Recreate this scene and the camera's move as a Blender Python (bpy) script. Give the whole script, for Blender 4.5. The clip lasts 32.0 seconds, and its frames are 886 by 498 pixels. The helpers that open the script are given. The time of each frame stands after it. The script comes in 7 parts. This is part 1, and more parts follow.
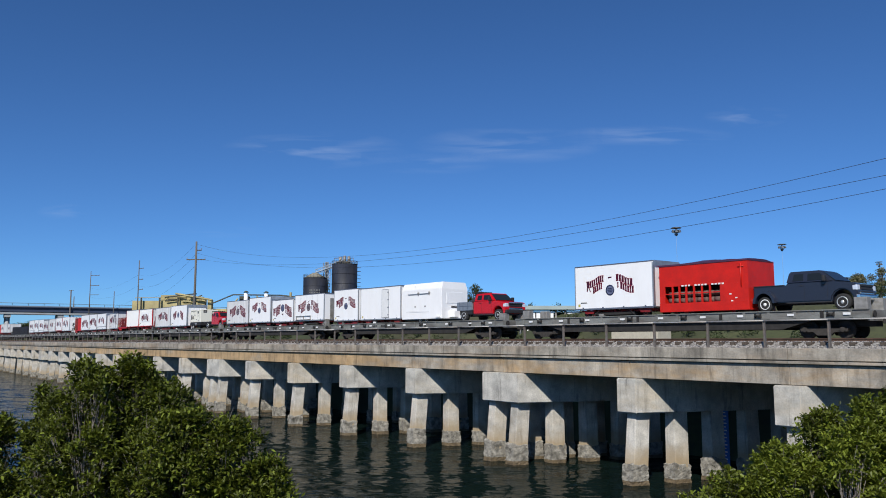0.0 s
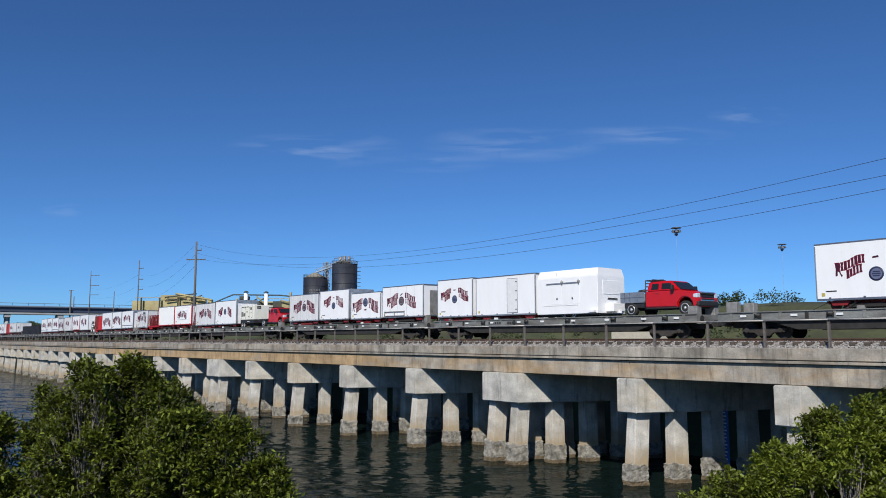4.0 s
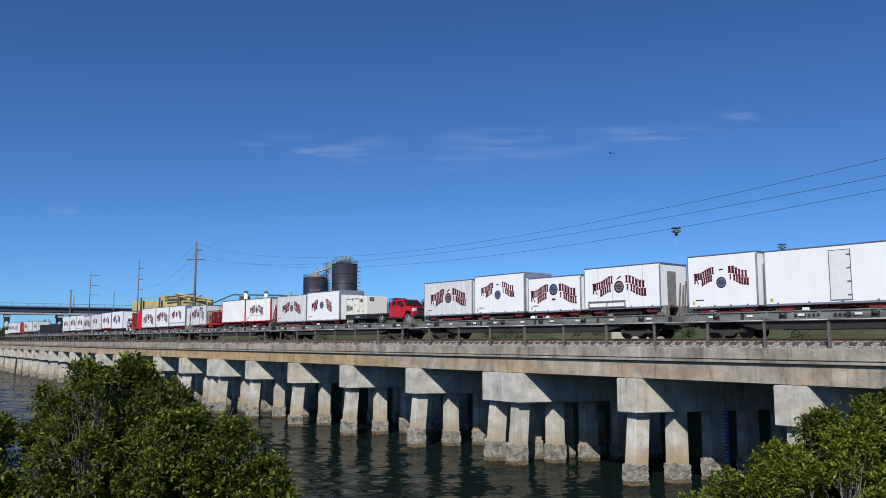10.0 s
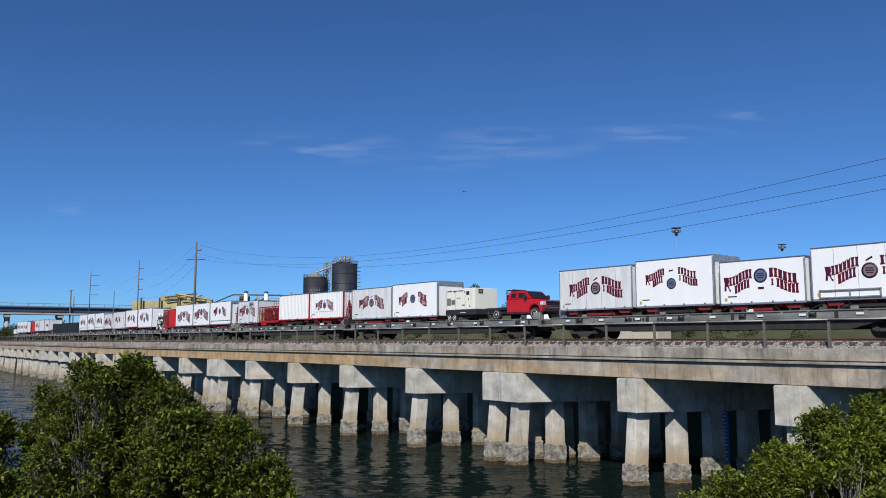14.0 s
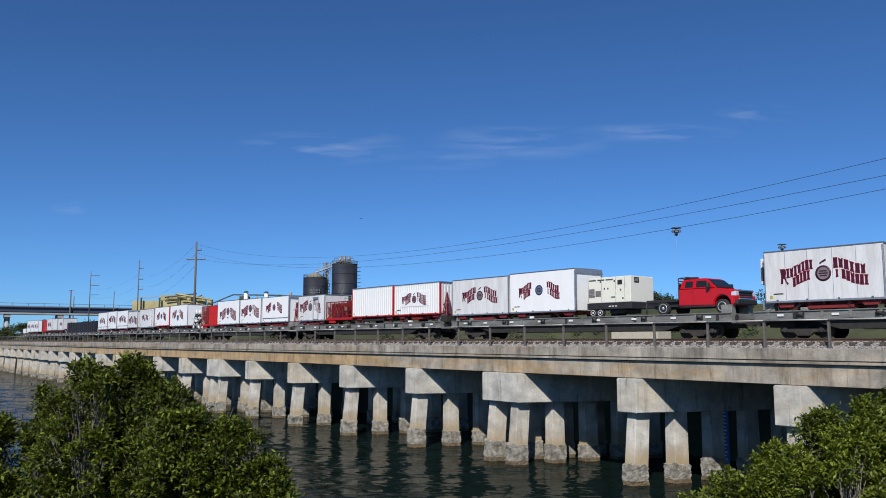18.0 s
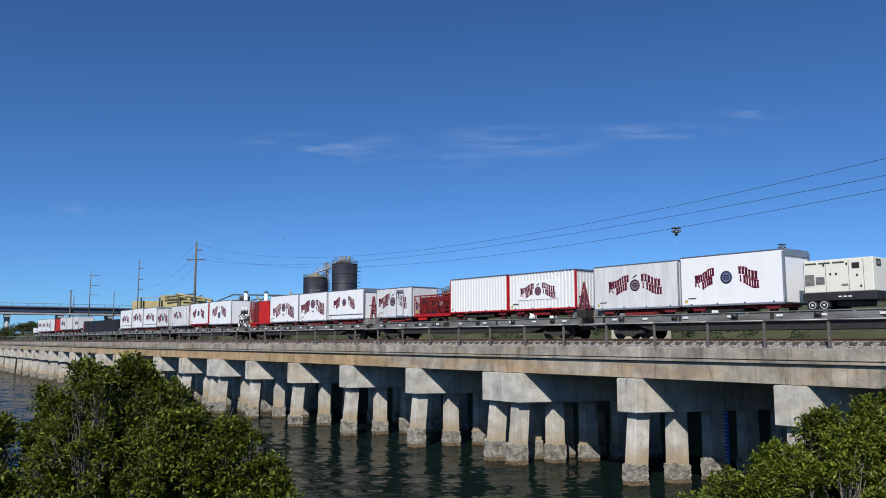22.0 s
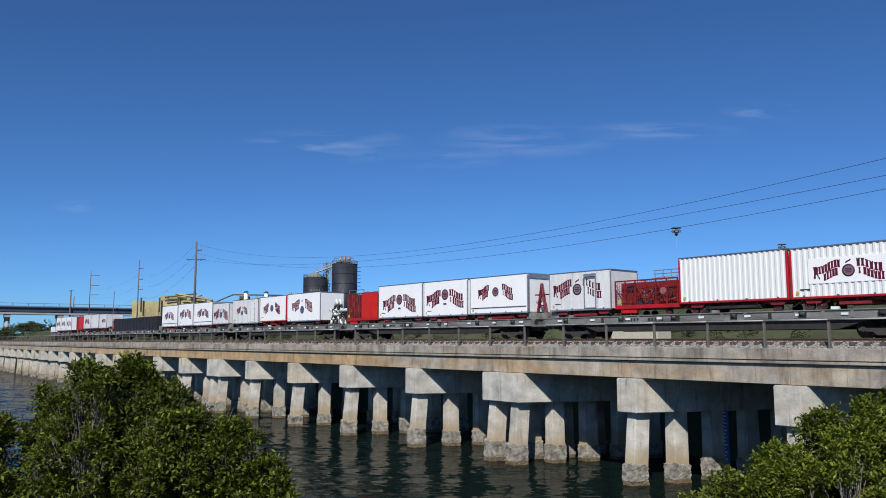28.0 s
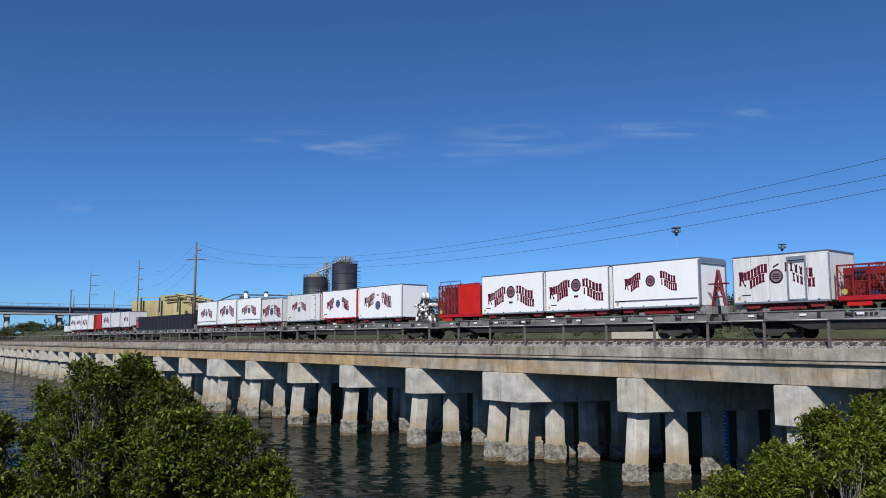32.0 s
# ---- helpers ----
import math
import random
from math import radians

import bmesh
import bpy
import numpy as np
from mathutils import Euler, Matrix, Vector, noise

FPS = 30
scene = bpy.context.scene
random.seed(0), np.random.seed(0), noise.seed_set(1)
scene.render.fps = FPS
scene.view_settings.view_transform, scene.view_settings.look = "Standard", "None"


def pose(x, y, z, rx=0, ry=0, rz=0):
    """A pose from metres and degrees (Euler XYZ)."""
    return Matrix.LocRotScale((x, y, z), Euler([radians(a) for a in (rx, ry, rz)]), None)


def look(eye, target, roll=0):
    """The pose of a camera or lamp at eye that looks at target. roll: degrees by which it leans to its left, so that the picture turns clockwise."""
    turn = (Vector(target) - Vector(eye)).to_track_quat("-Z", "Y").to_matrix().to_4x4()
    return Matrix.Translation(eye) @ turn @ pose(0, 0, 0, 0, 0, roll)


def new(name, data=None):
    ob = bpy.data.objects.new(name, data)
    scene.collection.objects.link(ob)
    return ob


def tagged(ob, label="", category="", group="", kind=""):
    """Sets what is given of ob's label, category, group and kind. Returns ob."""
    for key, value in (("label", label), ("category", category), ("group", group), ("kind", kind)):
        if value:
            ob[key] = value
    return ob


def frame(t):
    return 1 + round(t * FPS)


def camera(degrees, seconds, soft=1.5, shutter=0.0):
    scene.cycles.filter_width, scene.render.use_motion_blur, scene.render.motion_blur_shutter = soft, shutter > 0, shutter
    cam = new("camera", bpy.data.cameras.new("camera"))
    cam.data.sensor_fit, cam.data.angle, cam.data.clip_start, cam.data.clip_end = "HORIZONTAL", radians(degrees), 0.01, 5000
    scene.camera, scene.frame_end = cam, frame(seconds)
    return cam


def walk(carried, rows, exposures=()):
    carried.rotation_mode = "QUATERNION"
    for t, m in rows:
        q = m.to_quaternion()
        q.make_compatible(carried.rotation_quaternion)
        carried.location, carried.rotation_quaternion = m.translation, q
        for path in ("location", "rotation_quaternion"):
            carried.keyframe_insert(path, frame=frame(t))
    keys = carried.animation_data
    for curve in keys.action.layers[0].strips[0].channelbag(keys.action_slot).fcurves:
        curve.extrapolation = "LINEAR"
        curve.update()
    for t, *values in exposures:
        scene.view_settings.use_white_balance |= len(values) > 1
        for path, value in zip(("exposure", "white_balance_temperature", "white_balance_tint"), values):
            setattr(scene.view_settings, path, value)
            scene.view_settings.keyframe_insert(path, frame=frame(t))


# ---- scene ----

# camera: stands still on the near bank; world x runs along the track, y away from the bank
EYE = Vector((0.0, 0.0, 7.2))
TURN, TILT = 0.67632, 0.11522
cam = camera(58.5, 32.0, soft=0.95)
AIM = EYE + Vector((-math.cos(TURN) * math.cos(TILT), math.sin(TURN) * math.cos(TILT), math.sin(TILT)))
walk(cam, [(0.0, look(EYE, AIM)), (32.0, look(EYE, AIM))])

# world and sun
SUN_FROM = Vector((0.45, -0.63, 0.64)).normalized()
world = bpy.data.worlds.new("sky")
scene.world = world
world.use_nodes = True
wn = world.node_tree.nodes
sky = wn.new("ShaderNodeTexSky")
sky.sky_type, sky.sun_disc = "NISHITA", False
sky.sun_elevation = math.asin(SUN_FROM.z)
sky.sun_rotation = math.atan2(SUN_FROM.x, SUN_FROM.y)
sky.altitude, sky.air_density, sky.dust_density, sky.ozone_density = 0, 0.6, 0.3, 3.0
vivid = wn.new("ShaderNodeHueSaturation")
vivid.inputs["Saturation"].default_value, vivid.inputs["Hue"].default_value = 1.0, 0.5
world.node_tree.links.new(sky.outputs[0], vivid.inputs["Color"])
tint = wn.new("ShaderNodeMixRGB")
tint.blend_type = "MULTIPLY"
tint.inputs[0].default_value, tint.inputs[2].default_value = 1.0, (0.405, 0.70, 0.995, 1)
world.node_tree.links.new(vivid.outputs[0], tint.inputs[1])
world.node_tree.links.new(tint.outputs[0], wn["Background"].inputs[0])
wn["Background"].inputs[1].default_value = 0.111
sun = new("sun", bpy.data.lights.new("sun", "SUN"))
sun.data.energy, sun.data.angle, sun.data.color = 4.6, radians(0.53), (1.0, 0.96, 0.90)
sun.matrix_world = look(SUN_FROM * 50, (0, 0, 0))
scene.view_settings.exposure = 0.0


# ---- materials ----
def material(name, color, rough=0.6, metal=0.0, spread=0.25, scale=3.0, fine=40.0, bump=0.15, dirt=None, dirt_scale=0.6, dirt_amount=0.4,
             stretch=(1, 1, 1), vary=0.0, island=False, coat=0.0):
    m = bpy.data.materials.new(name)
    m.use_nodes = True
    n, link = m.node_tree.nodes, m.node_tree.links.new
    b = n["Principled BSDF"]
    b.inputs["Roughness"].default_value, b.inputs["Metallic"].default_value = rough, metal
    b.inputs["Coat Weight"].default_value = coat
    co = n.new("ShaderNodeTexCoord")
    mp = n.new("ShaderNodeMapping")
    mp.inputs["Scale"].default_value = stretch
    link(co.outputs["Object"], mp.inputs[0])

    def noise_at(s, detail=5.0):
        t = n.new("ShaderNodeTexNoise")
        t.inputs["Scale"].default_value, t.inputs["Detail"].default_value = s, detail
        link(mp.outputs[0], t.inputs["Vector"])
        return t.outputs["Fac"]

    def ramp(fac, lo, hi, a, c):
        r = n.new("ShaderNodeMapRange")
        r.inputs[1].default_value, r.inputs[2].default_value, r.inputs[3].default_value, r.inputs[4].default_value = lo, hi, a, c
        link(fac, r.inputs[0])
        return r.outputs[0]

    def times(col, fac):
        x = n.new("ShaderNodeMixRGB")
        x.blend_type = "MULTIPLY"
        x.inputs[0].default_value = 1
        link(col, x.inputs[1])
        link(fac, x.inputs[2])
        return x.outputs[0]

    rgb = n.new("ShaderNodeRGB")
    rgb.outputs[0].default_value = (*color, 1)
    col = rgb.outputs[0]
    if dirt:
        x = n.new("ShaderNodeMixRGB")
        link(ramp(noise_at(dirt_scale, 7), 0.45, 0.75, 0, dirt_amount), x.inputs[0])
        link(col, x.inputs[1])
        x.inputs[2].default_value = (*dirt, 1)
        col = x.outputs[0]
    col = times(col, ramp(noise_at(scale), 0.3, 0.7, 1 - spread, 1 + spread * 0.4))
    f = noise_at(fine, 3)
    col = times(col, ramp(f, 0.3, 0.7, 1 - spread * 0.5, 1 + spread * 0.2))
    if vary:
        if island:
            g = n.new("ShaderNodeNewGeometry")
            rnd = g.outputs["Random Per Island"]
        else:
            o = n.new("ShaderNodeObjectInfo")
            rnd = o.outputs["Random"]
        col = times(col, ramp(rnd, 0, 1, 1 - vary, 1 + vary * 0.6))
    link(col, b.inputs["Base Color"])
    link(ramp(f, 0.3, 0.7, max(rough - 0.08, 0.02), min(rough + 0.1, 1)), b.inputs["Roughness"])
    if bump:
        u = n.new("ShaderNodeBump")
        u.inputs["Strength"].default_value, u.inputs["Distance"].default_value = bump, 0.02
        link(f, u.inputs["Height"])
        link(u.outputs[0], b.inputs["Normal"])
    return m


M_CONC = material("weathered_concrete", (0.30, 0.26, 0.21), 0.85, spread=0.3, scale=0.9, fine=14, bump=0.3, dirt=(0.36, 0.19, 0.07), dirt_scale=0.30, dirt_amount=0.75, stretch=(0.35, 1, 1.6))


def stained_concrete(name, base, ochre, amount, span=None, streak=(1.5, 0.3), dark=0.42, lo=0.50, hi=0.72, blotch=0.72):
    """Concrete with ochre stains, heavier within a span of x, and dark vertical drips."""
    m = material(name, base, 0.88, spread=0.34, scale=1.3, fine=14, bump=0.35)
    n, link = m.node_tree.nodes, m.node_tree.links.new
    b = n["Principled BSDF"]
    col = b.inputs["Base Color"].links[0].from_socket
    co = n.new("ShaderNodeTexCoord")

    def field(scale, detail=8.0, rough=0.68):
        mp, tx = n.new("ShaderNodeMapping"), n.new("ShaderNodeTexNoise")
        mp.inputs["Scale"].default_value = scale
        tx.inputs["Scale"].default_value, tx.inputs["Detail"].default_value, tx.inputs["Roughness"].default_value = 1.0, detail, rough
        link(co.outputs["Object"], mp.inputs[0])
        link(mp.outputs[0], tx.inputs["Vector"])
        return tx.outputs[0]

    def ramp(v, a, c, d, e):
        r = n.new("ShaderNodeMapRange")
        r.inputs[1].default_value, r.inputs[2].default_value, r.inputs[3].default_value, r.inputs[4].default_value = a, c, d, e
        link(v, r.inputs[0])
        return r.outputs[0]

    def calc(op, u, v):
        x = n.new("ShaderNodeMath")
        x.operation = op
        link(u, x.inputs[0])
        if isinstance(v, float):
            x.inputs[1].default_value = v
        else:
            link(v, x.inputs[1])
        return x.outputs[0]

    stain = field((0.16, 0.2, 0.5))
    if span:
        sep = n.new("ShaderNodeSeparateXYZ")
        link(co.outputs["Object"], sep.inputs[0])
        more = calc("MULTIPLY", ramp(sep.outputs[0], span[0], span[1], 0.0, 0.24), ramp(sep.outputs[0], span[2], span[3], 1.0, 0.0))
        stain = calc("ADD", stain, more)
    mix = n.new("ShaderNodeMixRGB")
    link(ramp(stain, 0.47, 0.66, 0.0, amount), mix.inputs[0])
    link(col, mix.inputs[1])
    mix.inputs[2].default_value = (*ochre, 1)
    col = mix.outputs[0]
    for fld, a, c, d in ((field((streak[0], 1, streak[1])), lo, hi, dark), (field((streak[0] * 3.5, 3, streak[1] * 1.3), 5), 0.55, 0.72, 0.62), (field((0.5, 0.5, 0.9), 4), 0.42, 0.66, blotch)):
        mul = n.new("ShaderNodeMixRGB")
        mul.blend_type = "MULTIPLY"
        mul.inputs[0].default_value = 1.0
        link(col, mul.inputs[1])
        link(ramp(fld, a, c, 1.06, d), mul.inputs[2])
        col = mul.outputs[0]
    link(col, b.inputs["Base Color"])
    return m


M_GIRDER = stained_concrete("ochre_stained_concrete", (0.385, 0.345, 0.285), (0.42, 0.26, 0.105), 0.7, span=(-150.0, -110.0, -64.0, -34.0))
M_KERB = stained_concrete("grey_drip_stained_concrete", (0.36, 0.325, 0.27), (0.38, 0.25, 0.14), 0.5, streak=(1.1, 0.22), dark=0.36, lo=0.48, hi=0.68)
M_CAP = stained_concrete("cap_concrete", (0.49, 0.47, 0.42), (0.42, 0.33, 0.20), 0.5, streak=(2.4, 0.22), dark=0.38, lo=0.57, hi=0.70, blotch=0.86)


def column_material():
    """Cap concrete with a tan tide stain low down."""
    m = stained_concrete("tide_stained_column_concrete", (0.50, 0.475, 0.42), (0.37, 0.29, 0.18), 0.4, streak=(2.5, 0.35), dark=0.55, lo=0.56, hi=0.74, blotch=0.86)
    n, link = m.node_tree.nodes, m.node_tree.links.new
    b = n["Principled BSDF"]
    col = b.inputs["Base Color"].links[0].from_socket
    co, sep, tx, add, rg, mix = n.new("ShaderNodeTexCoord"), n.new("ShaderNodeSeparateXYZ"), n.new("ShaderNodeTexNoise"), n.new("ShaderNodeMath"), n.new("ShaderNodeMapRange"), n.new("ShaderNodeMixRGB")
    link(co.outputs["Object"], sep.inputs[0])
    tx.inputs["Scale"].default_value, tx.inputs["Detail"].default_value = 1.6, 5
    link(co.outputs["Object"], tx.inputs["Vector"])
    add.operation = "ADD"
    link(sep.outputs[2], add.inputs[0])
    link(tx.outputs[0], add.inputs[1])
    rg.inputs[1].default_value, rg.inputs[2].default_value, rg.inputs[3].default_value, rg.inputs[4].default_value = 2.55, 1.65, 0.0, 0.8
    link(add.outputs[0], rg.inputs[0])
    link(rg.outputs[0], mix.inputs[0])
    link(col, mix.inputs[1])
    mix.inputs[2].default_value = (0.36, 0.265, 0.145, 1)
    link(mix.outputs[0], b.inputs["Base Color"])
    return m


M_COLUMN = column_material()
M_OYSTER = material("oyster_crusted_concrete", (0.36, 0.335, 0.28), 0.95, spread=0.5, scale=4.0, fine=26, bump=1.0, dirt=(0.06, 0.054, 0.04), dirt_scale=2.6, dirt_amount=0.9)
M_TIDE = material("wet_brown_concrete", (0.17, 0.125, 0.07), 0.7, spread=0.5, scale=4, fine=20, bump=0.8)
M_BALLAST = material("grey_ballast", (0.36, 0.335, 0.31), 0.95, spread=0.25, scale=5, fine=30, bump=0.4, vary=0.28, island=True)
M_BED = material("ballast_bed", (0.30, 0.28, 0.26), 0.95, spread=0.5, scale=9, fine=30, bump=1.0)
M_RAIL = material("rusty_rail_steel", (0.13, 0.075, 0.05), 0.75, 0.3, spread=0.4, scale=2, fine=30)
M_TIE = material("creosoted_tie", (0.09, 0.07, 0.055), 0.9, spread=0.4, scale=6, vary=0.3)
M_POST = material("galvanised_post", (0.22, 0.20, 0.185), 0.6, 0.4, spread=0.3, scale=5, fine=30, dirt=(0.22, 0.12, 0.07), dirt_scale=3)
# Paled to carry the sun's gleam on the top rail, with brown dirt patches.
M_RAILBAR = material("worn_sunlit_rail_pipe", (0.50, 0.48, 0.45), 0.55, 0.3, spread=0.35, scale=1.5, fine=20, dirt=(0.16, 0.10, 0.07), dirt_scale=0.6, dirt_amount=0.8)
M_WHITE = material("white_trailer_paint", (0.86, 0.86, 0.86), 0.35, spread=0.03, scale=0.8, fine=6, bump=0.02, dirt=(0.74, 0.72, 0.68), dirt_scale=0.7, dirt_amount=0.3, stretch=(1.5, 1, 0.4))
M_GREYWHITE = material("weathered_white_paint", (0.72, 0.72, 0.72), 0.5, spread=0.14, scale=1.4, fine=8, bump=0.03, dirt=(0.55, 0.52, 0.47), dirt_scale=0.9, dirt_amount=0.45, stretch=(2, 1, 0.35))
M_CONTAINER = material("white_container_paint", (0.74, 0.745, 0.74), 0.45, spread=0.06, scale=0.8, fine=6, bump=0.02, dirt=(0.6, 0.57, 0.5), dirt_scale=0.8, dirt_amount=0.35, stretch=(2, 1, 0.4))
M_DOORWHITE = material("white_door_paint", (0.76, 0.76, 0.75), 0.4, spread=0.08)
M_ALU = material("aluminium_trim", (0.45, 0.46, 0.48), 0.4, 0.7, spread=0.2, scale=4)
M_DARKTRIM = material("dark_roof_trim", (0.12, 0.14, 0.19), 0.5, 0.2, spread=0.2)
M_RED = material("red_paint", (0.60, 0.012, 0.004), 0.5, spread=0.15, scale=1.5, fine=12, bump=0.04, dirt=(0.36, 0.012, 0.008), dirt_scale=1.2, dirt_amount=0.4)
M_DARKRED = material("dark_red_paint", (0.23, 0.022, 0.02), 0.55, spread=0.25, scale=2)
M_BLACK = material("black_chassis_paint", (0.025, 0.024, 0.026), 0.6, spread=0.3)
M_NAVY = material("navy_blue_paint", (0.02, 0.025, 0.07), 0.5, spread=0.2)
M_BRICK = material("brick_red_paint", (0.20, 0.012, 0.010), 0.55, spread=0.25, scale=2)
M_BLACKRED = material("near_black_red", (0.06, 0.012, 0.012), 0.7, spread=0.4, scale=3)
M_FRAMERED = material("deep_red_container_frame_paint", (0.46, 0.008, 0.012), 0.5, spread=0.2, scale=1.5, dirt=(0.22, 0.01, 0.015), dirt_scale=1.3, dirt_amount=0.5)
# Red frame paint darkened for the shade under the trailers; patches are dirt.
M_SHADEDRED = material("dusty_shaded_red_frame_paint", (0.25, 0.008, 0.012), 0.6, spread=0.35, scale=2, dirt=(0.12, 0.03, 0.03), dirt_scale=1.5, dirt_amount=0.6)
M_SIGNRED = material("crimson_sign_edge", (0.25, 0.004, 0.02), 0.5, spread=0.15)
M_BARRED = material("dark_maroon_sign_paint", (0.055, 0.004, 0.02), 0.5, spread=0.15)
M_TRUCKGREY = material("dark_blue_grey_car_paint", (0.02, 0.024, 0.04), 0.35, 0.0, spread=0.05, bump=0.0, coat=0.3)
M_TRUCKRED = material("bright_red_car_paint", (0.52, 0.004, 0.006), 0.28, spread=0.05, bump=0.0, coat=0.4)
M_GLASSDARK = material("tinted_car_glass", (0.015, 0.02, 0.025), 0.06, spread=0.02, bump=0.0)
M_GLASSDARK.node_tree.nodes["Principled BSDF"].inputs["Specular IOR Level"].default_value = 0.22
M_TYRE = material("black_rubber", (0.02, 0.02, 0.02), 0.85, spread=0.2)
M_RIM = material("bright_wheel_rim", (0.62, 0.62, 0.62), 0.3, 0.6, spread=0.15)
M_WHITERIM = material("white_wheel_rim", (0.75, 0.75, 0.74), 0.45, spread=0.1)
M_CHROME = material("chrome", (0.7, 0.7, 0.72), 0.12, 1.0, spread=0.05, bump=0.0)
M_LAMPGLASS = material("headlight_lens", (0.75, 0.76, 0.8), 0.1, 0.3, spread=0.1, bump=0.0)
M_FLATCAR = material("grey_flatcar_steel", (0.235, 0.24, 0.225), 0.65, 0.1, spread=0.4, scale=1.2, fine=14, bump=0.15, dirt=(0.12, 0.10, 0.085), dirt_scale=0.9, dirt_amount=0.8, stretch=(0.5, 1, 2))
M_FLATDARK = material("dark_undercarriage_steel", (0.035, 0.032, 0.03), 0.8, 0.2, spread=0.4, scale=3)
M_BOGIE = material("dusty_bogie_steel", (0.055, 0.048, 0.042), 0.85, 0.2, spread=0.4, scale=5)
M_PLATE = material("bare_grey_steel_plate", (0.34, 0.33, 0.31), 0.6, 0.4, spread=0.3, scale=4, dirt=(0.2, 0.14, 0.1), dirt_scale=3)
M_CREAM = material("cream_generator_paint", (0.83, 0.81, 0.70), 0.45, spread=0.1, scale=1.5, dirt=(0.45, 0.42, 0.32), dirt_scale=1.5, dirt_amount=0.3)
M_LOUVRE = material("dark_louvre", (0.06, 0.06, 0.055), 0.7, spread=0.2)
M_YELLOW = material("yellow_reflector", (0.55, 0.45, 0.10), 0.5)
M_WOOD = material("weathered_pole_wood", (0.14, 0.125, 0.11), 0.9, spread=0.3, scale=4, stretch=(3, 3, 0.3))
M_WIRE = material("dark_cable", (0.03, 0.03, 0.035), 0.6)
M_SILO = material("dark_blue_grey_silo_steel", (0.020, 0.027, 0.046), 0.6, 0.2, spread=0.5, scale=0.35, fine=3, dirt=(0.06, 0.052, 0.045), dirt_scale=0.3, dirt_amount=0.5, stretch=(1, 1, 0.3))
M_PLANT = material("ochre_plant_steel", (0.46, 0.39, 0.19), 0.75, spread=0.3, scale=0.2, fine=2, dirt=(0.22, 0.17, 0.09), dirt_scale=0.15, dirt_amount=0.6)
M_PLANTDARK = material("dark_plant_steel", (0.07, 0.07, 0.05), 0.8, spread=0.3, scale=0.4)
M_OVER = material("overpass_concrete", (0.36, 0.37, 0.37), 0.9, spread=0.15, scale=0.2, fine=2)
M_OVERDARK = material("overpass_girder_steel", (0.06, 0.075, 0.10), 0.8, spread=0.15, scale=0.2)
M_GRASS = material("rough_grass", (0.060, 0.072, 0.026), 0.95, spread=0.5, scale=0.15, fine=2.5, bump=0.6, dirt=(0.11, 0.09, 0.05), dirt_scale=0.05, dirt_amount=0.6)
M_BARK = material("grey_bark", (0.08, 0.07, 0.055), 0.9, spread=0.35, scale=8)
M_TWIG = material("dry_grey_twig", (0.26, 0.23, 0.20), 0.9, spread=0.3, scale=10)
M_BOARD = material("blue_gauge_board", (0.05, 0.17, 0.60), 0.5, spread=0.2)
M_BIRD = material("dark_plumage", (0.05, 0.045, 0.04), 0.8)
M_LAMPHEAD = material("floodlight_housing", (0.10, 0.12, 0.15), 0.6)
M_PALEPOLE = material("pale_grey_mast", (0.20, 0.30, 0.45), 0.6, spread=0.1)
M_BEIGE = material("beige_wall_paint", (0.50, 0.46, 0.37), 0.85, spread=0.15)


def leaf_material(name, color, spread):
    m = material(name, color, 0.5, spread=0.2, scale=2.0, fine=30, bump=0.0, vary=spread, island=True)
    n, link = m.node_tree.nodes, m.node_tree.links.new
    b = n["Principled BSDF"]
    b.inputs["Specular IOR Level"].default_value = 0.3
    tr = n.new("ShaderNodeBsdfTranslucent")
    tr.inputs[0].default_value = (color[0] * 1.6, color[1] * 1.5, color[2] * 0.6, 1)
    mx = n.new("ShaderNodeMixShader")
    mx.inputs[0].default_value = 0.22
    link(b.outputs[0], mx.inputs[1])
    link(tr.outputs[0], mx.inputs[2])
    link(mx.outputs[0], n["Material Output"].inputs[0])
    return m


M_LEAF = leaf_material("mangrove_leaf", (0.064, 0.080, 0.008), 0.6)
M_LEAFYEL = leaf_material("light_mangrove_leaf", (0.15, 0.185, 0.020), 0.6)
M_FARLEAF = leaf_material("far_tree_leaf", (0.055, 0.075, 0.028), 0.4)
M_DRYLEAF = leaf_material("thin_brownish_leaf", (0.22, 0.20, 0.11), 0.4)


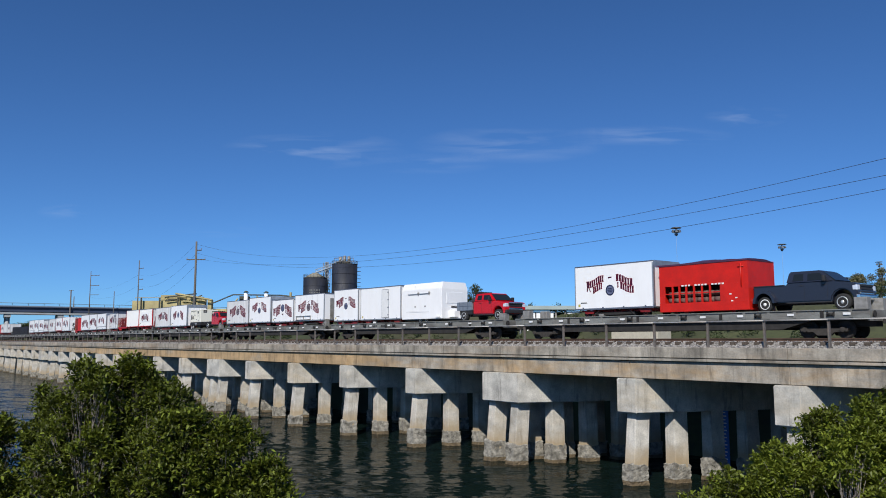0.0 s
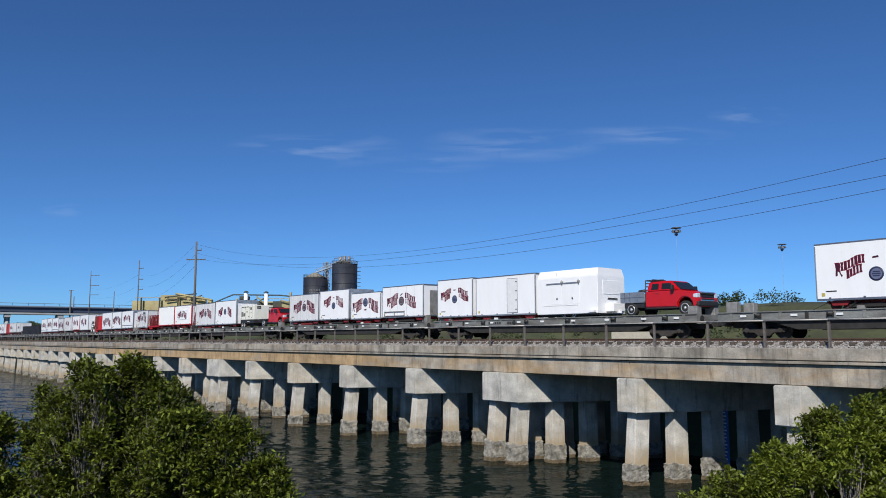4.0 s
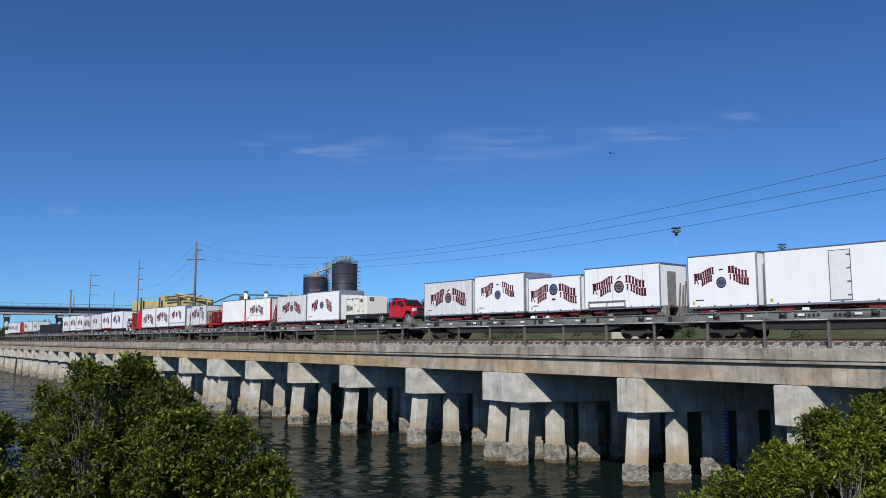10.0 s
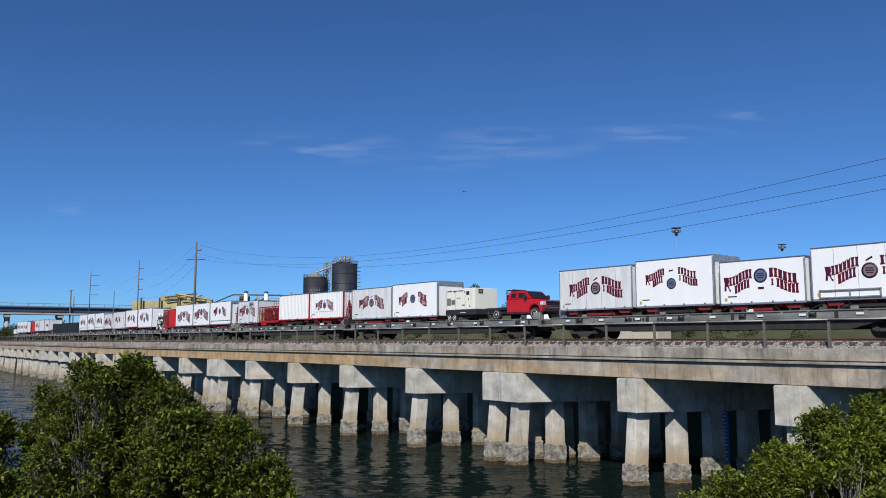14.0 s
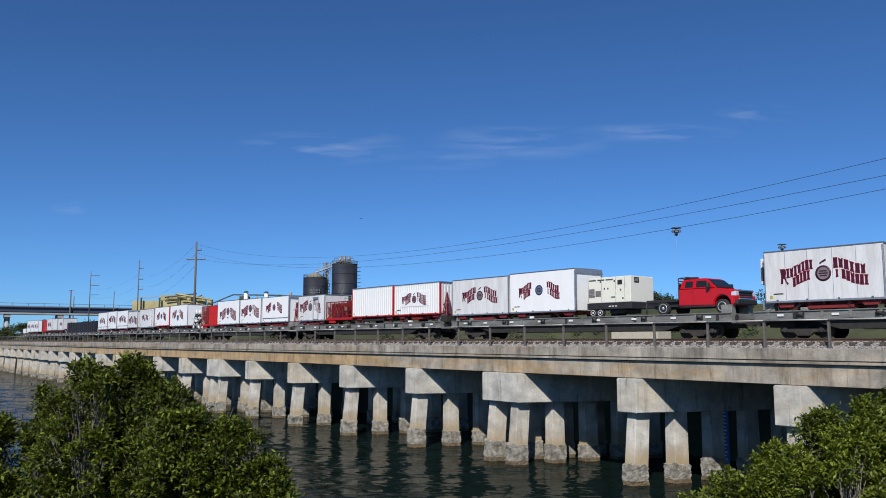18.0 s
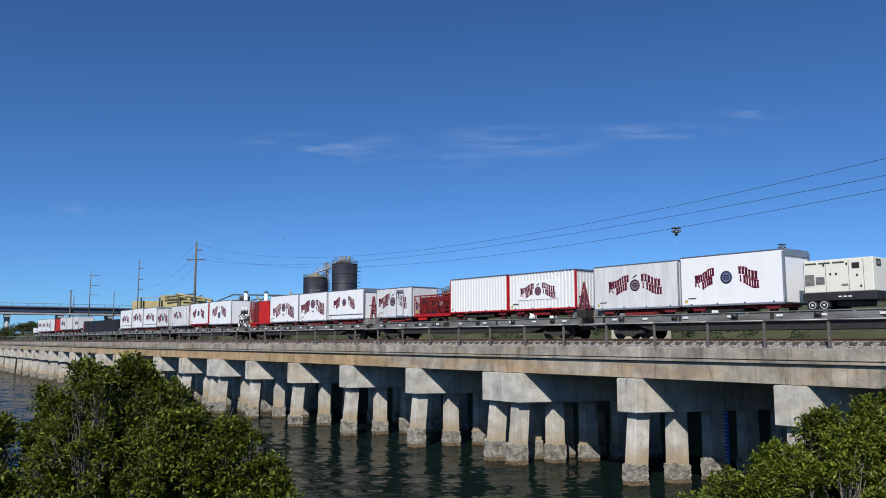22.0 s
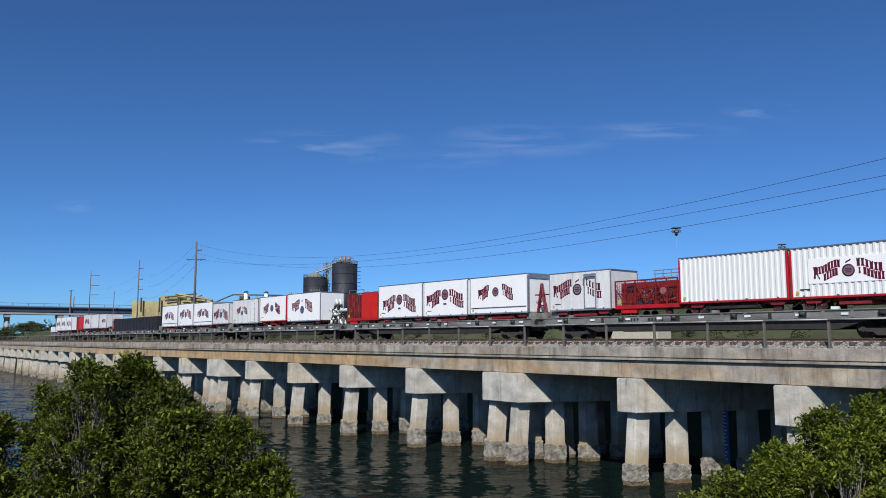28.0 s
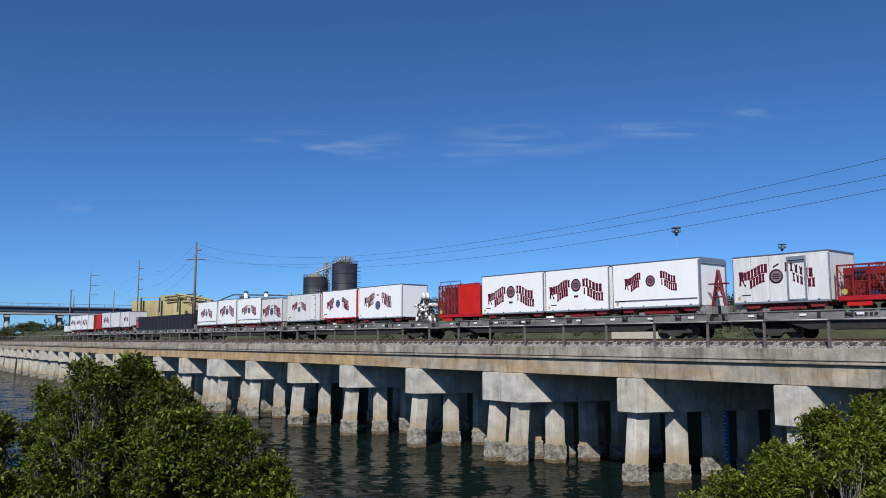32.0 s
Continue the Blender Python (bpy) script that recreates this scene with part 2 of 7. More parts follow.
def water_material():
    m = bpy.data.materials.new("dark_rippled_water")
    m.use_nodes = True
    n, link = m.node_tree.nodes, m.node_tree.links.new
    b = n["Principled BSDF"]
    b.inputs["Base Color"].default_value = (0.005, 0.011, 0.009, 1)
    b.inputs["Roughness"].default_value, b.inputs["IOR"].default_value = 0.05, 1.165
    b.inputs["Specular IOR Level"].default_value = 0.5
    co, mp = n.new("ShaderNodeTexCoord"), n.new("ShaderNodeMapping")
    mp.vector_type = "TEXTURE"
    mp.inputs["Rotation"].default_value = (0, 0, radians(51))
    mp.inputs["Scale"].default_value = (1.9, 0.8, 1)
    link(co.outputs["Object"], mp.inputs[0])

    def vec(op, u, v):
        x = n.new("ShaderNodeVectorMath")
        x.operation = op
        link(u, x.inputs[0])
        if isinstance(v, tuple):
            x.inputs[1].default_value = v
        elif v is not None:
            link(v, x.inputs[3 if op == "SCALE" else 1])
        return x.outputs[0]

    slopes = []
    for scale, detail, amount in ((0.45, 2, 0.8), (1.7, 3, 0.9), (5.5, 2, 0.5)):
        tx = n.new("ShaderNodeTexNoise")
        tx.inputs["Scale"].default_value, tx.inputs["Detail"].default_value = scale, detail
        link(mp.outputs[0], tx.inputs["Vector"])
        centred = vec("SUBTRACT", tx.outputs["Color"], (0.5, 0.5, 0.5))
        slopes.append(vec("MULTIPLY", centred, (amount, amount, 0.0)))
    slope = vec("ADD", vec("ADD", slopes[0], slopes[1]), slopes[2])
    sep, wind = n.new("ShaderNodeSeparateXYZ"), n.new("ShaderNodeMapRange")
    link(co.outputs["Object"], sep.inputs[0])
    link(sep.outputs[0], wind.inputs[0])
    wind.inputs[1].default_value, wind.inputs[2].default_value = -58.0, -95.0
    wind.inputs[3].default_value, wind.inputs[4].default_value = 0.42, 0.6
    chop = n.new("ShaderNodeMapRange")
    link(sep.outputs[0], chop.inputs[0])
    chop.inputs[1].default_value, chop.inputs[2].default_value = -58.0, -100.0
    chop.inputs[3].default_value, chop.inputs[4].default_value = 0.08, 0.10
    link(chop.outputs[0], b.inputs["Roughness"])
    # IOR held below real water's and lowered towards -x, to dim the reflections.
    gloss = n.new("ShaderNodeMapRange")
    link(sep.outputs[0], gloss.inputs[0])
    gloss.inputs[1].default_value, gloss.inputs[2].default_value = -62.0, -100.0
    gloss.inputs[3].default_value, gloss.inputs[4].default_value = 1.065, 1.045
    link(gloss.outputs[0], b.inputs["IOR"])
    slope = vec("SCALE", slope, wind.outputs[0])
    link(vec("NORMALIZE", vec("ADD", slope, (0.0, 0.0, 1.0)), None), b.inputs["Normal"])
    return m


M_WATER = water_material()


# ---- building helpers ----
def bx(bm, x0, x1, y0, y1, z0, z1, bevel=0.0, mi=0):
    vs = [bm.verts.new(p) for p in ((x0, y0, z0), (x1, y0, z0), (x1, y1, z0), (x0, y1, z0), (x0, y0, z1), (x1, y0, z1), (x1, y1, z1), (x0, y1, z1))]
    fs = [bm.faces.new([vs[i] for i in q]) for q in ((0, 3, 2, 1), (4, 5, 6, 7), (0, 1, 5, 4), (1, 2, 6, 5), (2, 3, 7, 6), (3, 0, 4, 7))]
    for f in fs:
        f.material_index = mi
    if bevel:
        es = list({e for f in fs for e in f.edges})
        bmesh.ops.bevel(bm, geom=es, offset=bevel, segments=2, affect="EDGES", profile=0.5)
    return vs


def rod(bm, p, q, r0, r1=None, seg=8, mi=0):
    p, q = Vector(p), Vector(q)
    r1 = r0 if r1 is None else r1
    d = (q - p).normalized()
    a = d.orthogonal().normalized()
    b = d.cross(a)
    rings = []
    for c, r in ((p, r0), (q, r1)):
        rings.append([bm.verts.new(c + r * (math.cos(k * 2 * math.pi / seg) * a + math.sin(k * 2 * math.pi / seg) * b)) for k in range(seg)])
    fs = [bm.faces.new((rings[0][k], rings[0][(k + 1) % seg], rings[1][(k + 1) % seg], rings[1][k])) for k in range(seg)]
    fs += [bm.faces.new(rings[0][::-1]), bm.faces.new(rings[1])]
    for f in fs:
        f.material_index = mi
        f.smooth = len(f.verts) == 4 and seg > 6


def lathe_y(bm, prof, seg=20, cx=0.0, cz=0.0, mi=0):
    """A ring shape round the y axis; prof: (y, r)."""
    rings = [[bm.verts.new((cx + r * math.cos(k * 2 * math.pi / seg), y, cz + r * math.sin(k * 2 * math.pi / seg))) for k in range(seg)] for y, r in prof]
    for a, b in zip(rings, rings[1:]):
        for k in range(seg):
            f = bm.faces.new((a[k], a[(k + 1) % seg], b[(k + 1) % seg], b[k]))
            f.smooth, f.material_index = True, mi
    for ring in (rings[0][::-1], rings[-1]):
        bm.faces.new(ring).material_index = mi


def extrude_y(bm, pts, y0, y1, mi=0):
    """A prism from an x, z outline between two y."""
    a = [bm.verts.new((x, y0, z)) for x, z in pts]
    b = [bm.verts.new((x, y1, z)) for x, z in pts]
    n = len(pts)
    fs = [bm.faces.new(a), bm.faces.new(b[::-1])] + [bm.faces.new((a[i], b[i], b[(i + 1) % n], a[(i + 1) % n])) for i in range(n)]
    for f in fs:
        f.material_index = mi
    bmesh.ops.recalc_face_normals(bm, faces=fs)
    return fs


def part(name, bm, mat, parent=None, label="", at=None):
    me = bpy.data.meshes.new(name)
    bm.to_mesh(me)
    bm.free()
    for m in (mat if isinstance(mat, (list, tuple)) else [mat]):
        me.materials.append(m)
    ob = new(name, me)
    if parent:
        ob.parent = parent
    if at:
        ob.location = at
    if label:
        ob["label"] = label
    return ob


def shared(name, me, parent, at, turn=0.0):
    ob = new(name, me)
    ob.parent = parent
    ob.location = at
    ob.rotation_euler = (0, 0, turn)
    return ob


def thing(name, label, category, group="", at=(0, 0, 0)):
    ob = new(name)
    ob.location = at
    return tagged(ob, label, category, group)


def box_part(name, mat, parent, *b, bevel=0.0, label=""):
    bm = bmesh.new()
    bx(bm, *b, bevel=bevel)
    return part(name, bm, mat, parent, label)


def rod_part(name, mat, parent, p, q, r0, r1=None, seg=8, label=""):
    bm = bmesh.new()
    rod(bm, p, q, r0, r1, seg)
    return part(name, bm, mat, parent, label)


# ---- the train's way ----
MOVERS = []
TRAIN_Y, DECK_Z, RAIL_Z = 38.8, 8.6, 7.3


# the line runs straight, then curves gently away from the bank
BEND_X, BEND_END, BEND_C, BEND_Y = -70.0, -145.0, 0.00025, 37.0


def bend(x, y):
    """A point of the straight plan laid along the curved line, and the line's turn there."""
    d = max(0.0, BEND_X - max(x, BEND_END))
    slope = 2 * BEND_C * d
    off = BEND_C * d * d + slope * max(0.0, BEND_END - x)
    n = math.hypot(1.0, slope)
    return x + (y - BEND_Y) * slope / n, BEND_Y + off + (y - BEND_Y) / n, -math.atan(slope)


def bend_mesh(ob):
    for v in ob.data.vertices:
        v.co.x, v.co.y, _ = bend(v.co.x, v.co.y)


def travel(t):
    q = t - 16.0
    return 3.48309 * t - 0.00955 * (q * q - 256.0) + 0.00009 * (q ** 3 + 4096.0)


def on_train(ob, u, z=DECK_Z):
    ob.location = (u, TRAIN_Y, z)
    MOVERS.append((ob, u, z))
    return ob


# ---- ground and water ----
def smooth(a, b, v):
    k = min(max((v - a) / (b - a), 0.0), 1.0)
    return k * k * (3 - 2 * k)


def ground_z(x, y):
    near = 5.6 - 7.1 * smooth(4.0, 17.0, -0.75 * x + 0.66 * y)
    far = -1.5 + 8.1 * smooth(43.2, 47.0, y - bend(x, BEND_Y)[1] + BEND_Y)
    left = -1.5 + 8.3 * smooth(262.0, 280.0, -x)
    z = max(near, far, left)
    berm = 4.8 * math.exp(-((y - 74.0) / 6.0) ** 2) * smooth(340, 290, abs(x + 140)) if y > 55 and y < 95 else 0.0
    return z + berm + (0.25 * noise.noise((x * 0.13, y * 0.13, 0.0)) if z > 0.5 and y > 48 and y < 400 else 0.0)


def build_ground():
    xs = [-4500, -2500, -1500, -900, -600, -450, -350, -300] + list(range(-290, -250, 4)) + list(range(-250, 60, 6)) + [64, 80, 110, 160, 250, 400, 700, 1200, 2500, 4500]
    ys = [-4500, -2000, -800, -300, -120, -60, -40] + list(range(-30, 32, 3)) + [36, 40, 42] + [43 + 0.5 * i for i in range(14)] + [51, 53] + list(range(56, 140, 5)) + [150, 170, 200, 240, 300, 380, 500, 700, 1000, 1600, 2600, 4500]
    bm = bmesh.new()
    grid = [[bm.verts.new((x, y, ground_z(x, y))) for x in xs] for y in ys]
    for a, b in zip(grid, grid[1:]):
        for i in range(len(xs) - 1):
            bm.faces.new((a[i], a[i + 1], b[i + 1], b[i])).smooth = True
    tagged(part("ground", bm, M_GRASS), "rough grassy land and banks around the inlet", "ground", kind="structure")
    bm = bmesh.new()
    vs = [bm.verts.new(p) for p in ((-330, -3000, 0), (3000, -3000, 0), (3000, 70, 0), (-330, 70, 0))]
    bm.faces.new(vs)
    tagged(part("water", bm, M_WATER), "dark rippled water of the inlet under the bridge", "water", kind="structure")


build_ground()

# ---- railway bridge ----
X0, X1 = -264.0, 32.0
FACE_Y, CAP_Y, BACK_Y = 32.95, 32.6, 42.4
SKEW = 0.38  # the bents stand askew to the track: metres along x for each metre back
# the low-x edge of each pier cap
DOUBLE = (6.0, -36.8, -79.6, -122.4, -165.2, -208.0)
SINGLE = (-1.1, -9.5, -18.0, -26.45) + tuple(x - off for x in DOUBLE[1:] for off in (8.0, 16.7, 25.2, 33.6))
SINGLE_W, DOUBLE_W = 1.22, 3.15


def build_bridge():
    bridge = thing("railway_bridge", "long low concrete railway trestle with rust-stained girders over water", "bridge")
    joints = sorted([x + SINGLE_W / 2 for x in SINGLE] + [x + DOUBLE_W / 2 for x in DOUBLE] + [X0, X1, 18.0])
    rng = random.Random(3)
    for a, b in zip(joints, joints[1:]):
        g = 0.007
        bm = bmesh.new()
        bx(bm, a + g, b - g, FACE_Y, BACK_Y, 5.32, 6.17, bevel=0.02)
        part("girder", bm, M_GIRDER, bridge, at=(0, rng.uniform(-0.006, 0.006), 0))
        bm = bmesh.new()
        bx(bm, a + g, b - g, FACE_Y - 0.15, FACE_Y + 0.6, 6.215, 6.33, bevel=0.012)
        part("ledge", bm, M_KERB, bridge, at=(0, rng.uniform(-0.006, 0.006), 0))
        bm = bmesh.new()
        bx(bm, a + g, b - g, FACE_Y - 0.11, FACE_Y + 0.45, 6.37, 6.87, bevel=0.02)
        part("kerb_panel", bm, M_KERB, bridge, at=(0, rng.uniform(-0.008, 0.008), rng.uniform(-0.006, 0.006)))
        box_part("deck_core", M_CONC, bridge, a, b, FACE_Y + 0.1, BACK_Y - 0.1, 6.1, 6.8)
        box_part("back_kerb", M_CONC, bridge, a, b, BACK_Y - 0.4, BACK_Y, 6.18, 6.87)

    def skewed(bm, x0, x1, y0, y1, z0, z1):
        vs = bx(bm, x0, x1, y0, y1, z0, z1)
        for v in vs:
            v.co.x += SKEW * (v.co.y - CAP_Y)
        return vs

    def bent(xl, width, insets):
        bm = bmesh.new()
        skewed(bm, xl, xl + width, CAP_Y, BACK_Y + 0.3, 3.58, 5.3)
        bmesh.ops.bevel(bm, geom=list(bm.edges), offset=0.045, segments=2, affect="EDGES")
        part("pier_cap", bm, M_CAP, bridge)
        for row in range(5):
            y = CAP_Y + 0.37 + 2.06 * row
            for inset in insets:
                w, d = 0.29, 0.38
                x = xl + inset + w
                lean = -0.26 if row == 0 else rng.uniform(-0.04, 0.04)
                bm = bmesh.new()
                vs = skewed(bm, x - w, x + w, y, y + 2 * d, 0.7, 3.6)
                for v in vs[:4]:
                    v.co.y += lean * 0.8
                    v.co.x += SKEW * lean * 0.8 + 0.03 * (1 if v.co.x > x + SKEW * (y + d - CAP_Y) else -1) + rng.uniform(-0.02, 0.02)
                bmesh.ops.bevel(bm, geom=list(bm.edges), offset=0.035, segments=1, affect="EDGES")
                col = part("column", bm, M_COLUMN, bridge)
                top = 1.10 + rng.uniform(-0.18, 0.16)
                bm = bmesh.new()
                n, high = 10, 22
                rings = []
                for k in range(high + 1):
                    z = -0.6 + (top + 0.6) * k / high
                    ring = []
                    for i in range(4 * n):
                        e, f = divmod(i, n)
                        f = f / n * 2 - 1
                        px, py = [(f, -1), (1, f), (-f, 1), (-1, -f)][e]
                        ox, oy = x + px * w, y + d + lean + py * d
                        lump = 0.028 * noise.noise((ox * 3.1, oy * 3.1, z * 3.4)) + 0.028 * noise.noise((ox * 9, oy * 9, z * 10)) + 0.022 * noise.noise((ox * 19, oy * 19, z * 19))
                        swell = 0.05 + lump - (0.06 if k == high else 0)
                        oy += py * swell
                        ring.append(bm.verts.new((ox + px * swell + SKEW * (oy - CAP_Y), oy, z + (0.16 * noise.noise((ox * 2.2, oy * 2.2, 5)) if k > high - 7 else 0))))
                    rings.append(ring)
                for r, (a, b) in enumerate(zip(rings, rings[1:])):
                    for i in range(4 * n):
                        f = bm.faces.new((a[i], a[(i + 1) % (4 * n)], b[(i + 1) % (4 * n)], b[i]))
                        f.material_index = 1 if rings[r][0].co.z < 0.16 else 0
                bm.faces.new(rings[-1])
                part("crusted_base", bm, [M_OYSTER, M_TIDE], col, "oyster-crusted base with a brown tide band")

    for xl in SINGLE:
        bent(xl, SINGLE_W, (0.20,))
    for xl in DOUBLE:
        bent(xl, DOUBLE_W, (0.10, 2.02))
    for ob in bridge.children_recursive:
        bend_mesh(ob)


build_bridge()


def build_track():
    prof = [(FACE_Y + 0.40, 6.80), (FACE_Y + 0.55, 6.93), (FACE_Y + 0.95, 7.12), (BACK_Y - 1.0, 7.12), (BACK_Y - 0.3, 6.75)]
    bm = bmesh.new()
    xs = [-330.0 + 1.0 * i for i in range(371)]
    rows = [[bm.verts.new((x, y + 0.05 * noise.noise((x * 0.9, y, 1)), z + 0.045 * noise.noise((x * 1.7, y * 2, 2)))) for y, z in prof] for x in xs]
    for a, b in zip(rows, rows[1:]):
        for i in range(len(prof) - 1):
            bm.faces.new((a[i], b[i], b[i + 1], a[i + 1]))
    bed = part("ballast_bed", bm, M_BED)
    bend_mesh(bed)
    tagged(bed, "bed of grey stone ballast along the bridge deck", "ballast", kind="structure")
    # loose stones on the near shoulder
    rng = random.Random(7)
    vs, fs = [], []
    for k in range(24000):
        x = -4 - 112 * rng.random() ** 1.5
        y = FACE_Y + 0.36 + 0.95 * rng.random()
        z = 6.83 + min((y - FACE_Y - 0.36) * 0.5, 0.29) + rng.uniform(-0.02, 0.04)
        r = rng.uniform(0.025, 0.055)
        base = len(vs)
        for sx, sy, sz in ((1, 0, 0), (-1, 0, 0), (0, 1, 0), (0, -1, 0), (0, 0, 1), (0, 0, -1)):
            q = r * rng.uniform(0.7, 1.25)
            vs.append((x + sx * q + rng.uniform(-.3, .3) * r, y + sy * q + rng.uniform(-.3, .3) * r, z + sz * q * 0.8))
        for a, b, c in ((0, 2, 4), (2, 1, 4), (1, 3, 4), (3, 0, 4), (2, 0, 5), (1, 2, 5), (3, 1, 5), (0, 3, 5)):
            fs.append((base + a, base + b, base + c))
    me = bpy.data.meshes.new("ballast_stones")
    me.from_pydata([(*bend(px, py)[:2], pz) for px, py, pz in vs], [], fs)
    me.materials.append(M_BALLAST)
    tagged(new("ballast_stones", me), "loose grey and beige ballast stones on the bridge edge", "ballast", kind="stuff")
    for yc, label in ((34.85, "empty rusty railway track on wooden ties"), (TRAIN_Y, "railway track on wooden ties under the train")):
        track = thing("railway_track", label, "track", "tracks on the bridge")
        for s in (-0.7525, 0.7525):
            bm = bmesh.new()
            y = yc + s
            cuts = [X1 + 8, -65] + [-75 - 15 * q for q in range(18)]
            for b, a in zip(cuts, cuts[1:]):
                bx(bm, a, b, y - 0.07, y + 0.07, 7.125, 7.145)
                bx(bm, a, b, y - 0.012, y + 0.012, 7.145, 7.26)
                bx(bm, a, b, y - 0.036, y + 0.036, 7.26, 7.30)
            bend_mesh(part("rail", bm, M_RAIL, track, "rust-brown steel rail"))
        bm = bmesh.new()
        for i in range(560):
            x = -300 + 0.6 * i
            bx(bm, x - 0.11, x + 0.11, yc - 1.3, yc + 1.3, 7.0, 7.135)
        ties = tagged(part("tie_bed", bm, M_TIE, track), kind="stuff")
        bend_mesh(ties)


build_track()


def build_handrail():
    rail = thing("handrail", "rusty grey steel handrail along the bridge edge", "railing")
    y = FACE_Y + 0.2
    posts = [-39.7 - 3.1 * k for k in range(71, 0, -1)] + [-39.7 + 3.06 * k for k in range(6)] + [-21.4 + 2.85 * k for k in range(17)]
    bm = bmesh.new()
    bx(bm, -0.05, 0.05, -0.006, 0.006, 0, 1.2)
    bx(bm, -0.05, -0.04, -0.045, 0.045, 0, 1.2)
    bx(bm, 0.04, 0.05, -0.045, 0.045, 0, 1.2)
    bx(bm, -0.09, 0.09, -0.08, 0.08, 0, 0.015)
    px, py, turn = bend(posts[0], y)
    first = part("post", bm, M_POST, rail, at=(px, py, 6.87))
    first.rotation_euler = (0, 0, turn)
    rng = random.Random(5)
    for x in posts[1:]:
        px, py, turn = bend(x, y)
        o = shared("post", first.data, rail, (px, py, 6.87 + rng.uniform(-0.02, 0.02)))
        o.rotation_euler = (rng.uniform(-0.02, 0.02), rng.uniform(-0.015, 0.015), turn)
    for a, b in zip(posts, posts[1:]):
        bm = bmesh.new()
        rod(bm, (a + 0.004, y - 0.06, 8.07), (b - 0.004, y - 0.06, 8.07), 0.032, seg=8)
        bend_mesh(part("top_rail", bm, M_RAILBAR, rail))


build_handrail()


def build_gauge():
    o = thing("gauge_board", "narrow blue water gauge board with white marks under the bridge", "gauge board", at=(-24.5, 39.3, 0))
    box_part("board", M_BOARD, o, -0.2, 0.2, -0.03, 0.0, 0.5, 3.5, label="blue painted board")
    rod_part("post", M_POST, o, (0, 0.07, -1.4), (0, 0.07, 3.5), 0.06)
    for k in range(-1, 13):
        box_part("mark", M_WHITERIM, o, -0.12, 0.03 + 0.06 * (k % 2), -0.034, -0.029, 1.0 + k * 0.19, 1.07 + k * 0.19)


build_gauge()


def low_walls():
    for x, y, w, h, label in ((-45.7, 60.0, 5.2, 1.95, "low beige concrete hut behind the track"),):
        o = thing("low_hut", label, "hut", "low huts behind the track", (x, y, 0))
        z = ground_z(x, y)
        box_part("wall", M_BEIGE, o, -w / 2, w / 2, -1, 1, z - 0.2, z + h, bevel=0.03)
        box_part("roof_slab", M_CONC, o, -w / 2 - 0.1, w / 2 + 0.1, -1.1, 1.1, z + h + 0.003, z + h + 0.12)
        for k in (-0.2, 0.25):
            box_part("panel", M_BEIGE, o, w * k - 0.4, w * k + 0.4, -1.02, -0.99, z + 0.2, z + h - 0.3)


low_walls()


# ---- flatcars ----
PITCH = 24.1
CAR_FRONTS = [-39.3 + PITCH * (1 - k) for k in range(-1, 11)]


def wheelset_mesh():
    bm = bmesh.new()
    rod(bm, (0, -0.9, 0), (0, 0.9, 0), 0.075, seg=8)
    for s in (-1, 1):
        lathe_y(bm, [(s * 0.69, 0.46), (s * 0.72, 0.46), (s * 0.725, 0.425), (s * 0.80, 0.415), (s * 0.805, 0.36), (s * 0.775, 0.33), (s * 0.775, 0.16), (s * 0.82, 0.14)], seg=20)
        for k in range(4):
            a = k * math.pi / 2
            bx(bm, 0.24 * math.cos(a) - 0.03, 0.24 * math.cos(a) + 0.03, min(s * 0.77, s * 0.79), max(s * 0.77, s * 0.79), 0.24 * math.sin(a) - 0.03, 0.24 * math.sin(a) + 0.03)
    me = bpy.data.meshes.new("wheelset")
    bm.to_mesh(me)
    bm.free()
    me.materials.append(M_FLATDARK)
    return me


WHEELSETS = []


